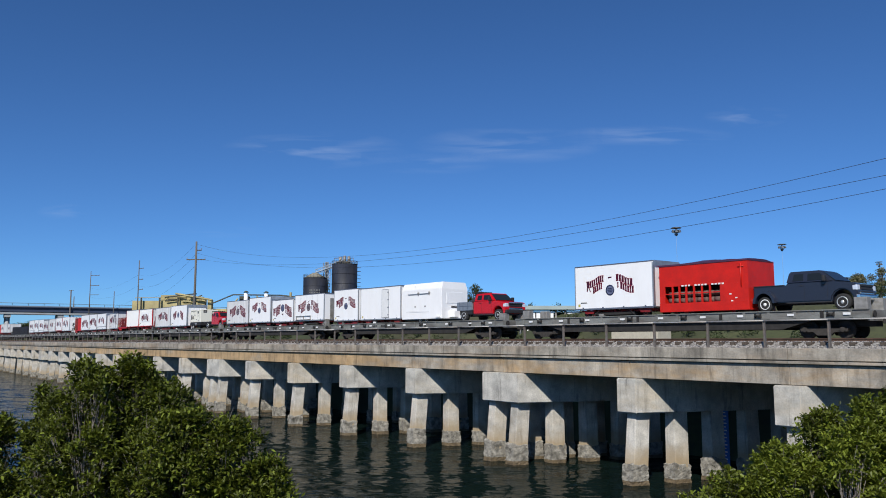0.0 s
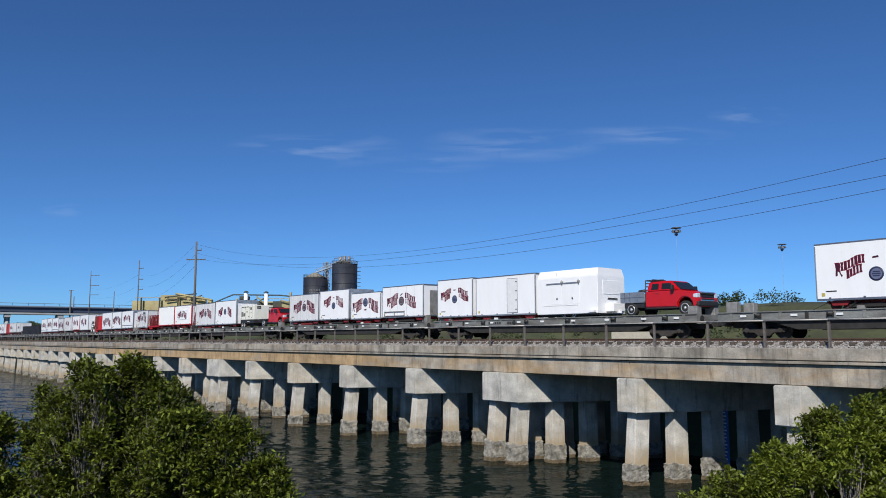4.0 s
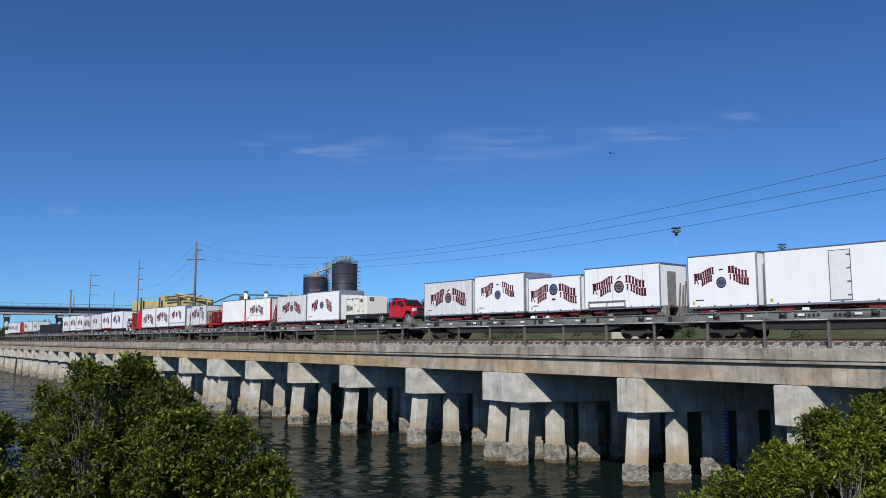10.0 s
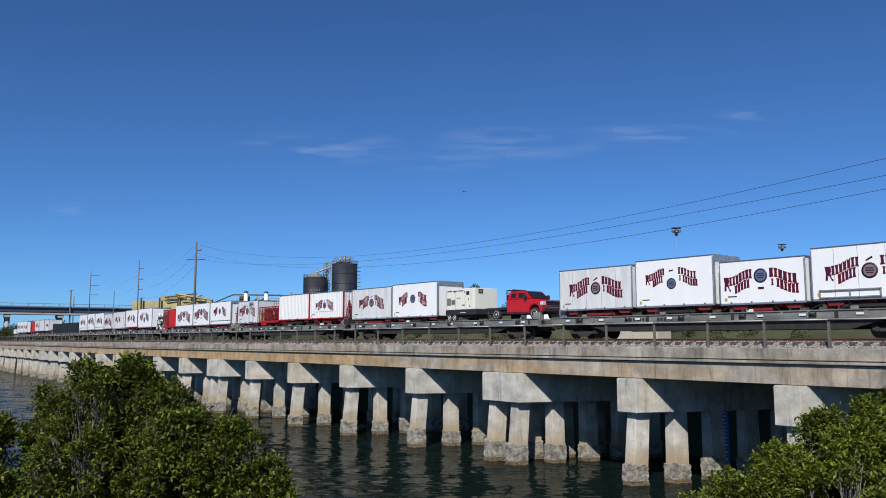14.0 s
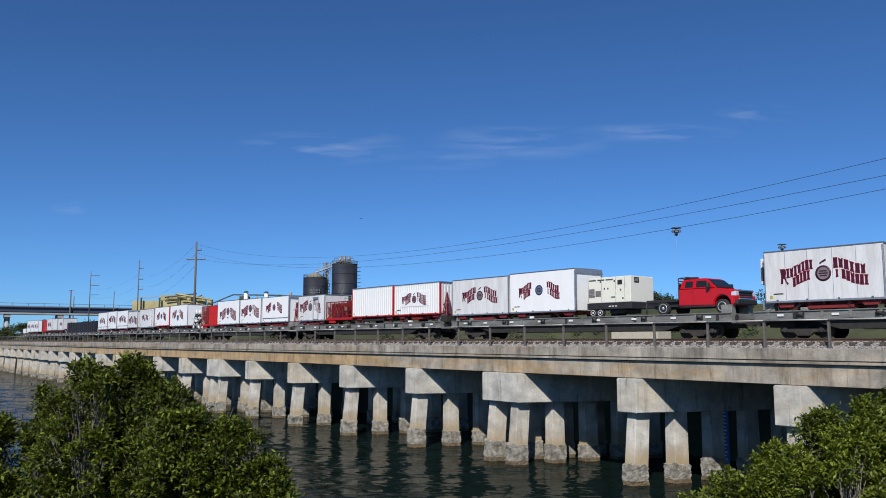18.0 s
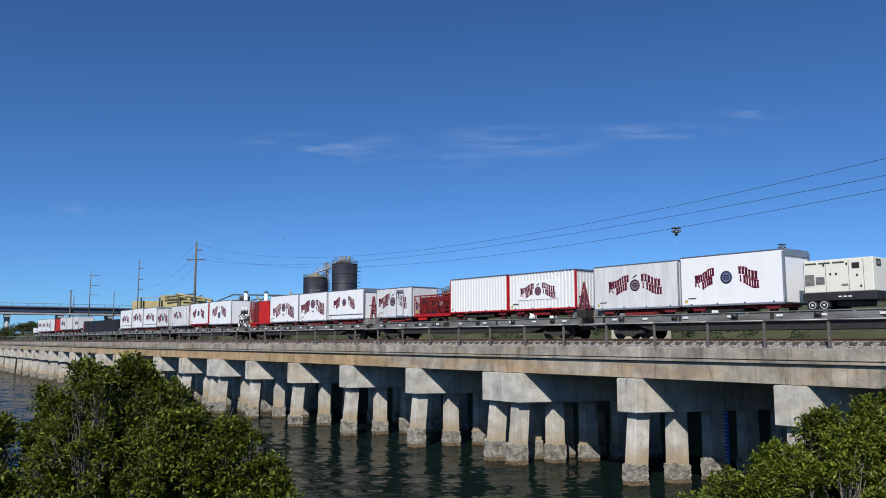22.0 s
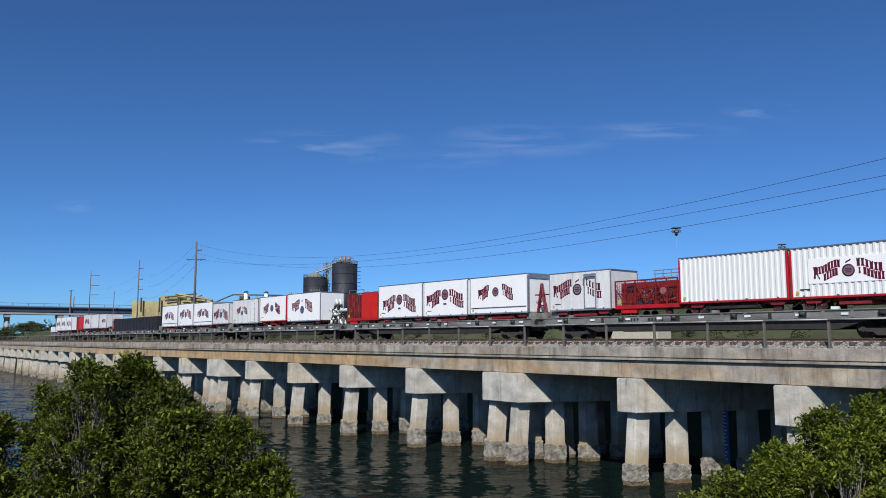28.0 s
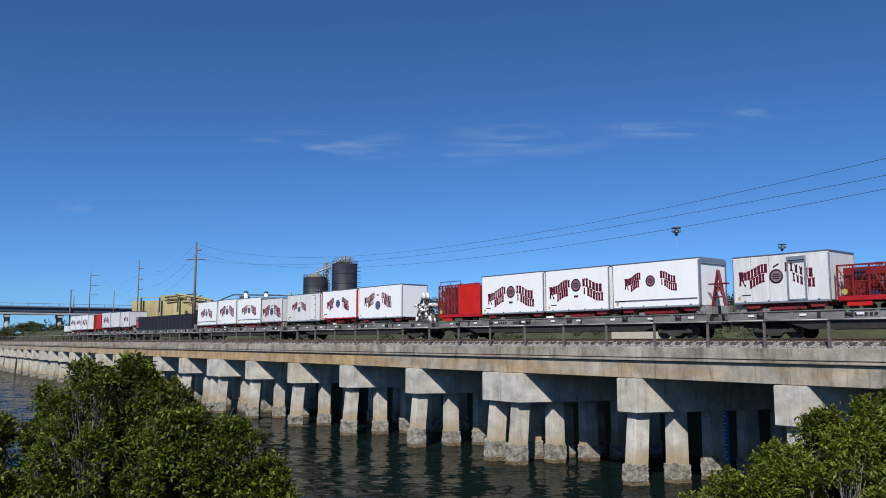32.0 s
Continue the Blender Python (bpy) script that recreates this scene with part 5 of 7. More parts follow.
def red_store_wagon(u0, u1, zb, zt):
    """Red wagon with a tarpaulin roof, open bays of stored tyres behind bars."""
    o = thing("store_wagon", "bright red wagon with open barred bays full of stored rolls", "wagon", "wagons on the train")
    L, b, t = u1 - u0, zb - DECK_Z, zt - DECK_Z
    W, h = 1.3, t - b
    z1, z2 = b + h * 0.17, b + h * 0.53
    box_part("floor", M_RED, o, 0, L, -W, W, b - 0.05, z1, bevel=0.015)
    box_part("upper_side", M_RED, o, 0.02, L - 0.002, -W, -W + 0.06, z2, t)
    box_part("far_side", M_RED, o, 0.02, L - 0.002, W - 0.06, W, z1 + 0.002, t)
    for x0 in (0.0, L - 0.06):
        box_part("end_wall", M_RED, o, x0, x0 + 0.06, -W + 0.062, W - 0.062, z1 + 0.002, t)
    box_part("solid_panel", M_RED, o, L * 0.70, L - 0.002, -W + 0.004, -W + 0.06, z1 + 0.002, z2 - 0.002)
    box_part("rear_panel", M_RED, o, 0.02, L * 0.07, -W + 0.004, -W + 0.06, z1 + 0.002, z2 - 0.002)
    for f in (0.15, 0.23, 0.31, 0.40, 0.49, 0.58):
        box_part("bay_post", M_RED, o, L * f, L * f + 0.09, -W + 0.005, -W + 0.08, z1 + 0.002, z2 - 0.002)
    box_part("bay_rail", M_RED, o, L * 0.07, L * 0.70, -W + 0.006, -W + 0.05, b + h * 0.36, b + h * 0.38)
    # Near-black red board behind the rolls of the open bays.
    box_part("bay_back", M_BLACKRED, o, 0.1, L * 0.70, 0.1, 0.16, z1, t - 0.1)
    rng = random.Random(4)
    for row in range(2):
        for i in range(9):
            x = L * 0.09 + i * L * 0.066
            rr = 0.15
            rod_part("stored_roll", M_ROLL, o, (x + 0.02, -W + 0.28, z1 + rr + row * 0.33), (x + L * 0.062, -W + 0.28, z1 + rr + row * 0.33), rr, seg=12)
    bm = bmesh.new()
    n = 14
    prof = []
    for i in range(n + 1):
        x = -0.02 + (L + 0.04) * i / n
        z = t + 0.05 + 0.10 * math.sin(math.pi * i / n) + rng.uniform(-0.025, 0.03)
        prof.append([bm.verts.new((x, -W - 0.03, t - 0.06)), bm.verts.new((x, -W - 0.02, t + 0.03)), bm.verts.new((x, -0.5, z + 0.03)), bm.verts.new((x, 0.5, z + 0.03)), bm.verts.new((x, W + 0.03, t - 0.06))])
    for a, c in zip(prof, prof[1:]):
        for i in range(4):
            bm.faces.new((a[i], c[i], c[i + 1], a[i + 1]))
    for e in (prof[0], prof[-1][::-1]):
        bm.faces.new(e)
    part("tarpaulin", bm, M_TARP, o, "dark purple tarpaulin over the roof")
    for i in range(13):
        if i not in (3, 8):
            x = L * 0.27 + i * 0.205
            box_part("name_bar", M_WHITERIM, o, x, x + 0.13, -W - 0.012, -W + 0.002, b + h * 0.52, b + h * 0.552)
    for x, z in ((L * 0.80, 0.30), (L * 0.86, 0.22), (L * 0.815, 0.16)):
        box_part("white_tag", M_WHITERIM, o, x, x + 0.12, -W - 0.012, -W + 0.01, b + h * z, b + h * z + 0.06)
    bm = bmesh.new()
    rod(bm, (L * 0.93, -W - 0.03, b + h * 0.45), (L * 0.93, -W - 0.03, b + h * 0.92), 0.03)
    rod(bm, (L * 0.90, -W - 0.03, b + h * 0.86), (L * 0.96, -W - 0.03, b + h * 0.86), 0.025)
    part("stake", bm, M_RED, o)
    for x in (0.9, 1.6, L - 1.0):
        for y in (-0.98, 0.98):
            wheel_part(o, "wheel", 0.14, 0.2, x, y, 0.146, M_RED, 12)
    on_train(o, u0)


M_ROLL = material("pale_brown_roll", (0.17, 0.10, 0.085), 0.85, spread=0.3, scale=3, vary=0.3)
M_TARP = material("dark_purple_tarpaulin", (0.07, 0.02, 0.055), 0.6, spread=0.3, scale=3, bump=0.2)
red_store_wagon(-27.19, -21.75, 8.82, 11.38)


def cage_wagon(u0, u1, zb, zt, label, solid, seed):
    """Red open-topped wagon with lattice sides and mixed gear inside."""
    o = thing("open_wagon", label, "wagon", "wagons on the train")
    L, b, t = u1 - u0, zb - DECK_Z, zt - DECK_Z
    W = 1.28
    rng = random.Random(seed)
    box_part("floor", M_FRAMERED, o, 0, L, -W, W, b - 0.06, b + 0.16, bevel=0.015)
    xs = L * (1 - solid)
    for s in (-1, 1):
        y0, y1 = (-W, -W + 0.06) if s < 0 else (W - 0.06, W)
        bars = M_DARKRED if solid else M_BRICK
        box_part("top_rail", bars, o, 0, L, y0, y1, t - 0.08, t)
        for i in range(7):
            x = i * (xs - 0.07) / 6
            box_part("stake", bars, o, x, x + 0.07, y0, y1, b + 0.162, t - 0.082)
        bm = bmesh.new()
        for i in range(6):
            x = i * (xs - 0.07) / 6 + 0.04
            dx = (xs - 0.07) / 6
            zz = (b + 0.2, t - 0.12) if i % 2 else (t - 0.12, b + 0.2)
            ym = (y0 + y1) / 2
            rod(bm, (x, ym, zz[0]), (x + dx, ym, zz[1]), 0.022, seg=5)
            for q in range(1, 5):
                zq = b + 0.16 + (t - b - 0.24) * q / 5
                rod(bm, (x, ym, zq), (x + dx, ym, zq), 0.012, seg=4)
                rod(bm, (x + dx * q / 5, ym, b + 0.17), (x + dx * q / 5, ym, t - 0.09), 0.010, seg=4)
            rod(bm, (x, ym, (b + t) / 2), (x + dx, ym, (b + t) / 2), 0.02, seg=5)
        part("lattice", bm, bars, o)
        if solid > 0:
            box_part("side_panel", M_RED, o, xs + 0.002, L, y0, y1, b + 0.162, t - 0.082)
    box_part("back_board", M_BRICK if solid == 0 else M_BLACKRED, o, 0.1, L - 0.1, -0.75, -0.72, b + 0.17, t - 0.12)
    gear = (M_DARKRED, M_BRICK, M_BLACKRED, M_DARKRED, M_BADGERED, M_NAVY) if solid == 0 else (M_BLACKRED, M_DARKTRIM, M_BLACKRED, M_BADGEGREY)
    high = t - b - 0.26
    for i in range(26):
        x = 0.15 + rng.random() * (xs - 0.75)
        y = rng.uniform(-1.12, -0.85)
        z = b + 0.17 + rng.random() ** 1.5 * high * 0.7
        pick = gear[rng.randrange(len(gear))]
        if i % 3 == 0:
            r = rng.uniform(0.12, 0.26) * min(1.0, high / 1.2)
            z = max(z, b + 0.17 + r)
            rod_part("reel", pick, o, (x + r, y - 0.06, z), (x + r, y + 0.06, z), r, seg=14)
        elif i % 3 == 1:
            rod_part("tube", pick, o, (x, y, z), (min(x + rng.uniform(0.3, 1.0), xs - 0.1), y + 0.05, min(z + rng.uniform(-0.3, 0.6), t - 0.14)), rng.uniform(0.03, 0.06), seg=8)
        else:
            box_part("packed_gear", pick, o, x, min(x + rng.uniform(0.25, 0.6), xs - 0.08), y, y + 0.08, z, min(z + rng.uniform(0.2, 0.5), t - 0.14), bevel=0.02)
    if solid == 0:
        x0 = L - 1.75
        for x in (x0, x0 + 0.55, x0 + 1.1, x0 + 1.6):
            rod_part("rack_post", M_PLATE, o, (x, -0.9, t - 0.02), (x, -0.9, t + 0.5), 0.028, seg=6)
        for z in (0.28, 0.48):
            rod_part("rack_bar", M_PLATE, o, (x0 - 0.1, -0.9, t + z), (x0 + 1.7, -0.9, t + z), 0.026, seg=6)
        rod_part("pale_disc", M_BADGERED, o, (L * 0.78, -W - 0.03, b + (t - b) * 0.55), (L * 0.78, -W + 0.02, b + (t - b) * 0.55), 0.2, seg=16)
    else:
        for x in (0.05, xs * 0.5, xs):
            rod_part("hoop_post", M_DARKTRIM, o, (x, -1.1, t - 0.02), (x, -1.1, t + 0.28), 0.03, seg=6)
        rod_part("hoop_bar", M_DARKTRIM, o, (0.05, -1.1, t + 0.28), (xs, -1.1, t + 0.28), 0.03, seg=6)
    for i in range(4):
        x = rng.uniform(0.2, L - 0.8)
        rod_part("pipe", M_RED if i % 2 else M_PLATE, o, (x, -0.4, t - 0.02), (x + rng.uniform(0.3, 1.4), 0.2, t + rng.uniform(0.1, 0.28)), 0.02, seg=6)
    for x in (0.6, 1.2, L - 0.8):
        for y in (-0.95, 0.95):
            wheel_part(o, "wheel", 0.2, 0.2, x, y, 0.204, M_DARKRED, 12)
    box_part("fender", M_RED, o, 0.4, 1.5, -1.2, -1.1, b - 0.3, b - 0.062)
    rod_part("orange_disc", M_YELLOW, o, (0.35, -W - 0.02, b + 0.35), (0.35, -W + 0.01, b + 0.35), 0.14, seg=14)
    on_train(o, u0)


cage_wagon(-129.50, -125.1, 9.10, 10.72, "open red lattice-sided wagon loaded with show gear", 0.0, 5)
cage_wagon(-159.5, -154.7, 8.98, 11.33, "tall red wagon, half lattice and half solid sided", 0.5, 6)
cage_wagon(-257.5, -252.4, 9.2, 11.6, "tall dark red wagon far back on the train", 0.6, 7)


def generator_trailer(u0, u1):
    o = thing("generator_trailer", "cream generator cabinet on a black two-axle trailer", "generator", "wagons on the train")
    L = u1 - u0
    k = L / 4.42
    b, t = 0.87, 2.42
    W = 1.1
    bm = bmesh.new()
    bx(bm, 0.05, L - 0.1, -W, W, b, t, bevel=0.035)
    part("cabinet", bm, M_CREAM, o)
    h = t - b
    for x0, x1 in ((0.12, 0.55), (0.62, 1.02)):
        bm = bmesh.new()
        z0, z1 = b + h * (0.22 if x0 < 0.5 else 0.25), b + h * (0.56 if x0 < 0.5 else 0.48)
        x0, x1 = x0 * 1.35 * k, x1 * 1.35 * k
        for i in range(6):
            z = z0 + (z1 - z0) * i / 6
            bx(bm, x0, x1, -W - 0.02, -W + 0.01, z, z + (z1 - z0) / 8)
        bx(bm, x0, x1, -W - 0.008, -W + 0.01, z0, z1, mi=1)
        part("louvre", bm, [M_PLATE, M_LOUVRE], o)
    for i in range(3):
        x = (0.2 + i * 0.85) * k
        box_part("vent_slot", M_LOUVRE, o, x, x + 0.7 * k, -W - 0.008, -W + 0.01, b + h * 0.87, b + h * 0.92)
    for x in (0.08 * k, 1.45 * k, 2.85 * k, 3.72 * k):
        box_part("panel_seam", M_LOUVRE, o, x, x + 0.015, -W - 0.006, -W + 0.01, b + 0.05, t - 0.06)
    for x, z in ((1.7, .52), (2.05, .52), (3.3, .45), (1.3, .8), (2.7, .8), (3.5, .12)):
        x = x * k
        box_part("latch", M_BLACK, o, x, x + 0.08, -W - 0.02, -W + 0.01, b + h * z, b + h * z + 0.1)
    bm = bmesh.new()
    bx(bm, 3.05 * k, 3.5 * k, -W - 0.012, -W + 0.01, b + h * 0.68, b + h * 0.86, bevel=0.01)
    part("dark_badge", bm, M_BLACK, o, "plain dark badge")
    bm = bmesh.new()
    bx(bm, L - 0.11, L - 0.085, -0.75, -0.3, b + h * 0.74, b + h * 0.95, bevel=0.01)
    bx(bm, L - 0.1, L - 0.08, -0.66, -0.39, b + h * 0.79, b + h * 0.90, mi=1)
    part("square_badge", bm, [M_BLACK, M_PLATE], o)
    box_part("label_plate", M_PLATE, o, 2.4 * k, 2.8 * k, -W - 0.01, -W + 0.01, b + h * 0.17, b + h * 0.24)
    box_part("chassis", M_BLACK, o, 0.0, L, -W - 0.05, W + 0.05, 0.48, b - 0.005, bevel=0.02)
    for x in (2.2 * k, 2.5 * k, 2.8 * k):
        box_part("white_tag", M_WHITERIM, o, x, x + 0.16, -W - 0.062, -W - 0.048, 0.62, 0.68)
    box_part("fuel_tank", M_BLACK, o, 1.9 * k, 3.4 * k, -0.8, 0.8, 0.22, 0.475, bevel=0.05)
    for x in (0.42, 0.98):
        for y in (-1.0, 1.0):
            wheel_part(o, "wheel", 0.27, 0.22, x, y, 0.274, M_WHITERIM, 18)
    box_part("drawbar", M_BLACK, o, L, L + 0.7, -0.08, 0.08, 0.5, 0.62)
    rod_part("jack_stand", M_BLACK, o, (L + 0.3, -0.15, 0.0), (L + 0.3, -0.15, 0.8), 0.04)
    on_train(o, u0)


generator_trailer(-98.12, -94.72)


def gondola_load(u0, u1):
    o = thing("low_gondola_body", "long low black open wagon body on the train", "wagon", "wagons on the train")
    L = u1 - u0
    for s in (-1, 1):
        y0, y1 = (-1.4, -1.32) if s < 0 else (1.32, 1.4)
        box_part("side_wall", M_BLACKWAGON, o, 0, L, y0, y1, 0.06, 1.95)
        for i in range(15):
            x = 0.2 + i * (L - 0.5) / 14
            yy = (-1.47, -1.402) if s < 0 else (1.402, 1.47)
            box_part("side_rib", M_BLACKWAGON, o, x, x + 0.1, *yy, 0.1, 1.9)
    for x in (0, L - 0.08):
        box_part("end_wall", M_BLACKWAGON, o, x, x + 0.08, -1.318, 1.318, 0.06, 1.95)
    box_part("load", M_BLACKWAGON, o, 0.1, L - 0.1, -1.31, 1.31, 0.06, 1.5)
    on_train(o, u0)


M_BLACKWAGON = material("black_wagon_paint", (0.018, 0.018, 0.024), 0.6, spread=0.3, scale=1)
gondola_load(-230.6, -208.9)


def a_frame(u, z_off, color, label, zebra=False, slim=False):
    o = thing("show_frame", label, "frame", "small frames on the train")
    if slim:
        h, w = 1.75, 0.25
        for sx, sy in ((-1, -1), (1, -1), (1, 1), (-1, 1)):
            rod_part("leg", color, o, (sx * w, -0.85 + sy * w, 0.0), (sx * 0.02, -0.85 + sy * 0.02, h), 0.045, 0.03, seg=6)
        for k in range(5):
            f0, f1 = k * 0.17, (k + 1) * 0.17
            a, b = w * (1 - f0), w * (1 - f1)
            for y in (-1, 1):
                for sx in (-1, 1):
                    rod_part("brace", color, o, (sx * a, -0.85 + y * a, h * f0), (-sx * b, -0.85 + y * b, h * f1), 0.018, seg=5)
                rod_part("rung", color, o, (-b, -0.85 + y * b, h * f1), (b, -0.85 + y * b, h * f1), 0.022, seg=5)
        rod_part("arm", color, o, (-0.5, -0.85 - w * 0.5, h * 0.47), (0.0, -0.85 - w * 0.5, h * 0.5), 0.04, seg=6)
        box_part("base", M_FLATDARK, o, -0.35, 0.35, -1.2, -0.4, -z_off, -0.003, bevel=0.02)
        on_train(o, u, DECK_Z + z_off)
    elif not zebra:
        for y in (-0.88, -0.74):
            for name, p, q, r in (("leg", (-0.38, 0.0), (0.0, 1.95), 0.05), ("leg", (0.38, 0.0), (0.0, 1.95), 0.05), ("cross_bar", (-0.56, 1.2), (0.56, 1.2), 0.045), ("tie_bar", (-0.29, 0.5), (0.29, 0.5), 0.035),
                                  ("brace", (-0.29, 0.5), (0.14, 1.2), 0.028), ("brace", (0.29, 0.5), (-0.14, 1.2), 0.028)):
                rod_part(name, color, o, (p[0], y, p[1]), (q[0], y, q[1]), r, seg=6)
        rod_part("pin", color, o, (0, -0.92, 1.88), (0, -0.70, 1.88), 0.045, seg=6)
        for x in (-0.45, 0.45):
            box_part("foot", M_PLATE, o, x - 0.18, x + 0.18, -1.1, -0.5, -z_off, -0.003, bevel=0.02, label="grey steel block under the frame")
        on_train(o, u, DECK_Z + z_off)
    else:
        legs = [((-0.95, 0.0), (0.05, 2.3)), ((0.95, 0.0), (-0.05, 2.3)), ((-1.15, 1.35), (1.15, 1.35)), ((-0.6, 0.5), (0.95, 1.4)), ((0.6, 0.5), (-0.95, 1.4))]
        for y in (-1.1, -0.7):
            for (xa, za), (xb, zb) in legs:
                for q in range(5):
                    p = Vector((xa, y, za)).lerp(Vector((xb, y, zb)), q / 5)
                    r = Vector((xa, y, za)).lerp(Vector((xb, y, zb)), (q + 1) / 5)
                    rod_part("striped_bar", M_BLACK if q % 2 else M_WHITERIM, o, p, r, 0.12, seg=7)
        box_part("base", M_BLACK, o, -1.0, 1.0, -1.25, 0.0, 0.0, 0.12)
        on_train(o, u, DECK_Z + z_off)


M_CRIMSON = material("deep_crimson_frame_paint", (0.17, 0.004, 0.016), 0.55, spread=0.2)
a_frame(-112.25, 0.5, M_CRIMSON, "dark red steel lattice frame standing at the flatcar end", slim=True)
a_frame(-135.95, 0.42, M_CRIMSON, "red steel A-frame with a cross bar on a flatcar end")
a_frame(-161.6, 0.02, M_BLACK, "black and white striped star-shaped show frame", zebra=True)


# ---- background ----
def build_pole(x, y, h, name, label, arms, r=0.2, mat=None, z0=None):
    o = thing(name, label, "pole", "utility poles")
    z0 = ground_z(x, y) - 0.2 if z0 is None else z0
    o.location = (x, y, z0)
    rod_part("shaft", mat or M_WOOD, o, (0, 0, 0), (0, 0, h), r, r * 0.6, seg=10)
    for z, half, slant in arms:
        bm = bmesh.new()
        dx, dy = math.sin(TURN) * half, math.cos(TURN) * half
        rod(bm, (-dx * (1 if slant == 0 else 0), -dy * (1 if slant == 0 else 0), h - z), (dx, dy, h - z), 0.09, seg=6)
        arm = part("cross_arm", bm, M_WOOD, o)
        for f in (-1, 1) if slant == 0 else (1,):
            rod_part("insulator", M_PLATE, arm, (f * dx * 0.95, f * dy * 0.95, h - z), (f * dx * 0.95, f * dy * 0.95, h - z + 0.35), 0.06, seg=6)
    return o


POLE_A = (-130.4, 50.9)
build_pole(*POLE_A, 17.6, "utility_pole", "tall weathered wooden utility pole with a cross arm", [(3.1, 1.6, 0), (1.5, 0.9, 1)], r=0.25)
build_pole(-219.2, 69.8, 19.6, "utility_pole", "tall thin wooden utility pole with stub arms", [(2.2, 1.2, 1), (5.2, 1.2, 1), (8.0, 1.2, 1)], r=0.18)
build_pole(-290.2, 76.1, 20.2, "utility_pole", "thin far pole with long cross arms", [(1.5, 3.0, 1), (5.0, 3.0, 1), (8.2, 3.0, 1)], r=0.18)
build_pole(-369.0, 89.0, 22.6, "utility_pole", "stout far pole with a flat head", [(0.3, 1.0, 0)], r=0.42)
build_pole(-388.5, 95.1, 20.8, "utility_pole", "short far pole beside the overpass", [], r=0.3)
build_pole(-365.0, 105.9, 22.2, "utility_pole", "thin dark far pole behind the train", [], r=0.25)


def build_wire(name, p, q, sag, label, n=26, r=0.022):
    bm = bmesh.new()
    p, q = Vector(p), Vector(q)
    d = (q - p).normalized()
    side = d.cross(Vector((0, 0, 1))).normalized()
    up = side.cross(d)
    last = None
    for i in range(n + 1):
        f = i / n
        c = p.lerp(q, f)
        c.z -= sag * 4 * f * (1 - f)
        ring = [bm.verts.new(c + r * (math.cos(k * math.pi / 3) * side + math.sin(k * math.pi / 3) * up)) for k in range(6)]
        if last:
            for k in range(6):
                bm.faces.new((last[k], last[(k + 1) % 6], ring[(k + 1) % 6], ring[k]))
        last = ring
    tagged(part(name, bm, M_WIRE), label, "cable", "overhead cables")


def lamp_mast(x, y, z, label, pole_r=0.04):
    o = thing("floodlight_mast", label, "mast", "floodlight masts")
    o.location = (x, y, 0)
    zb = ground_z(x, y) - 0.2
    rod_part("mast", M_PALEPOLE, o, (0, 0, zb), (0, 0, z - 1.1), pole_r, pole_r * 0.5, seg=8)
    rod_part("shield_ring", M_LAMPHEAD, o, (0, 0, z - 0.02), (0, 0, z + 0.10), 0.78, 0.62, seg=16, label="flat dark ring")
    rod_part("hub", M_LAMPHEAD, o, (0, 0, z - 1.15), (0, 0, z - 0.02), 0.10, seg=8)
    for k in range(5):
        a = k * 2 * math.pi / 5 + 0.4
        c, d = math.cos(a), math.sin(a)
        lamp = rod_part("floodlight", M_LAMPHEAD, o, (0.42 * c, 0.42 * d, z - 0.28), (0.5 * c, 0.5 * d, z - 0.62), 0.16, 0.24, seg=10)
        rod_part("lens", M_LAMPGLASS, lamp, (0.5 * c, 0.5 * d, z - 0.623), (0.505 * c, 0.505 * d, z - 0.66), 0.22, seg=10)
    rod_part("collar", M_LAMPHEAD, o, (0, 0, z - 1.1), (0, 0, z - 0.8), 0.2, 0.32, seg=10)


lamp_mast(-68.3, 98.7, 23.6, "pale mast with a ring of floodlights")
lamp_mast(-70.2, 132.5, 23.9, "far pale mast with a ring of floodlights", 0.045)
lamp_mast(-75.8, 185.0, 24.5, "distant pale mast with a floodlight head", 0.05)


CH1, CH2 = (-236.1, 108.9, 22.2), (-235.2, 115.5, 22.3)


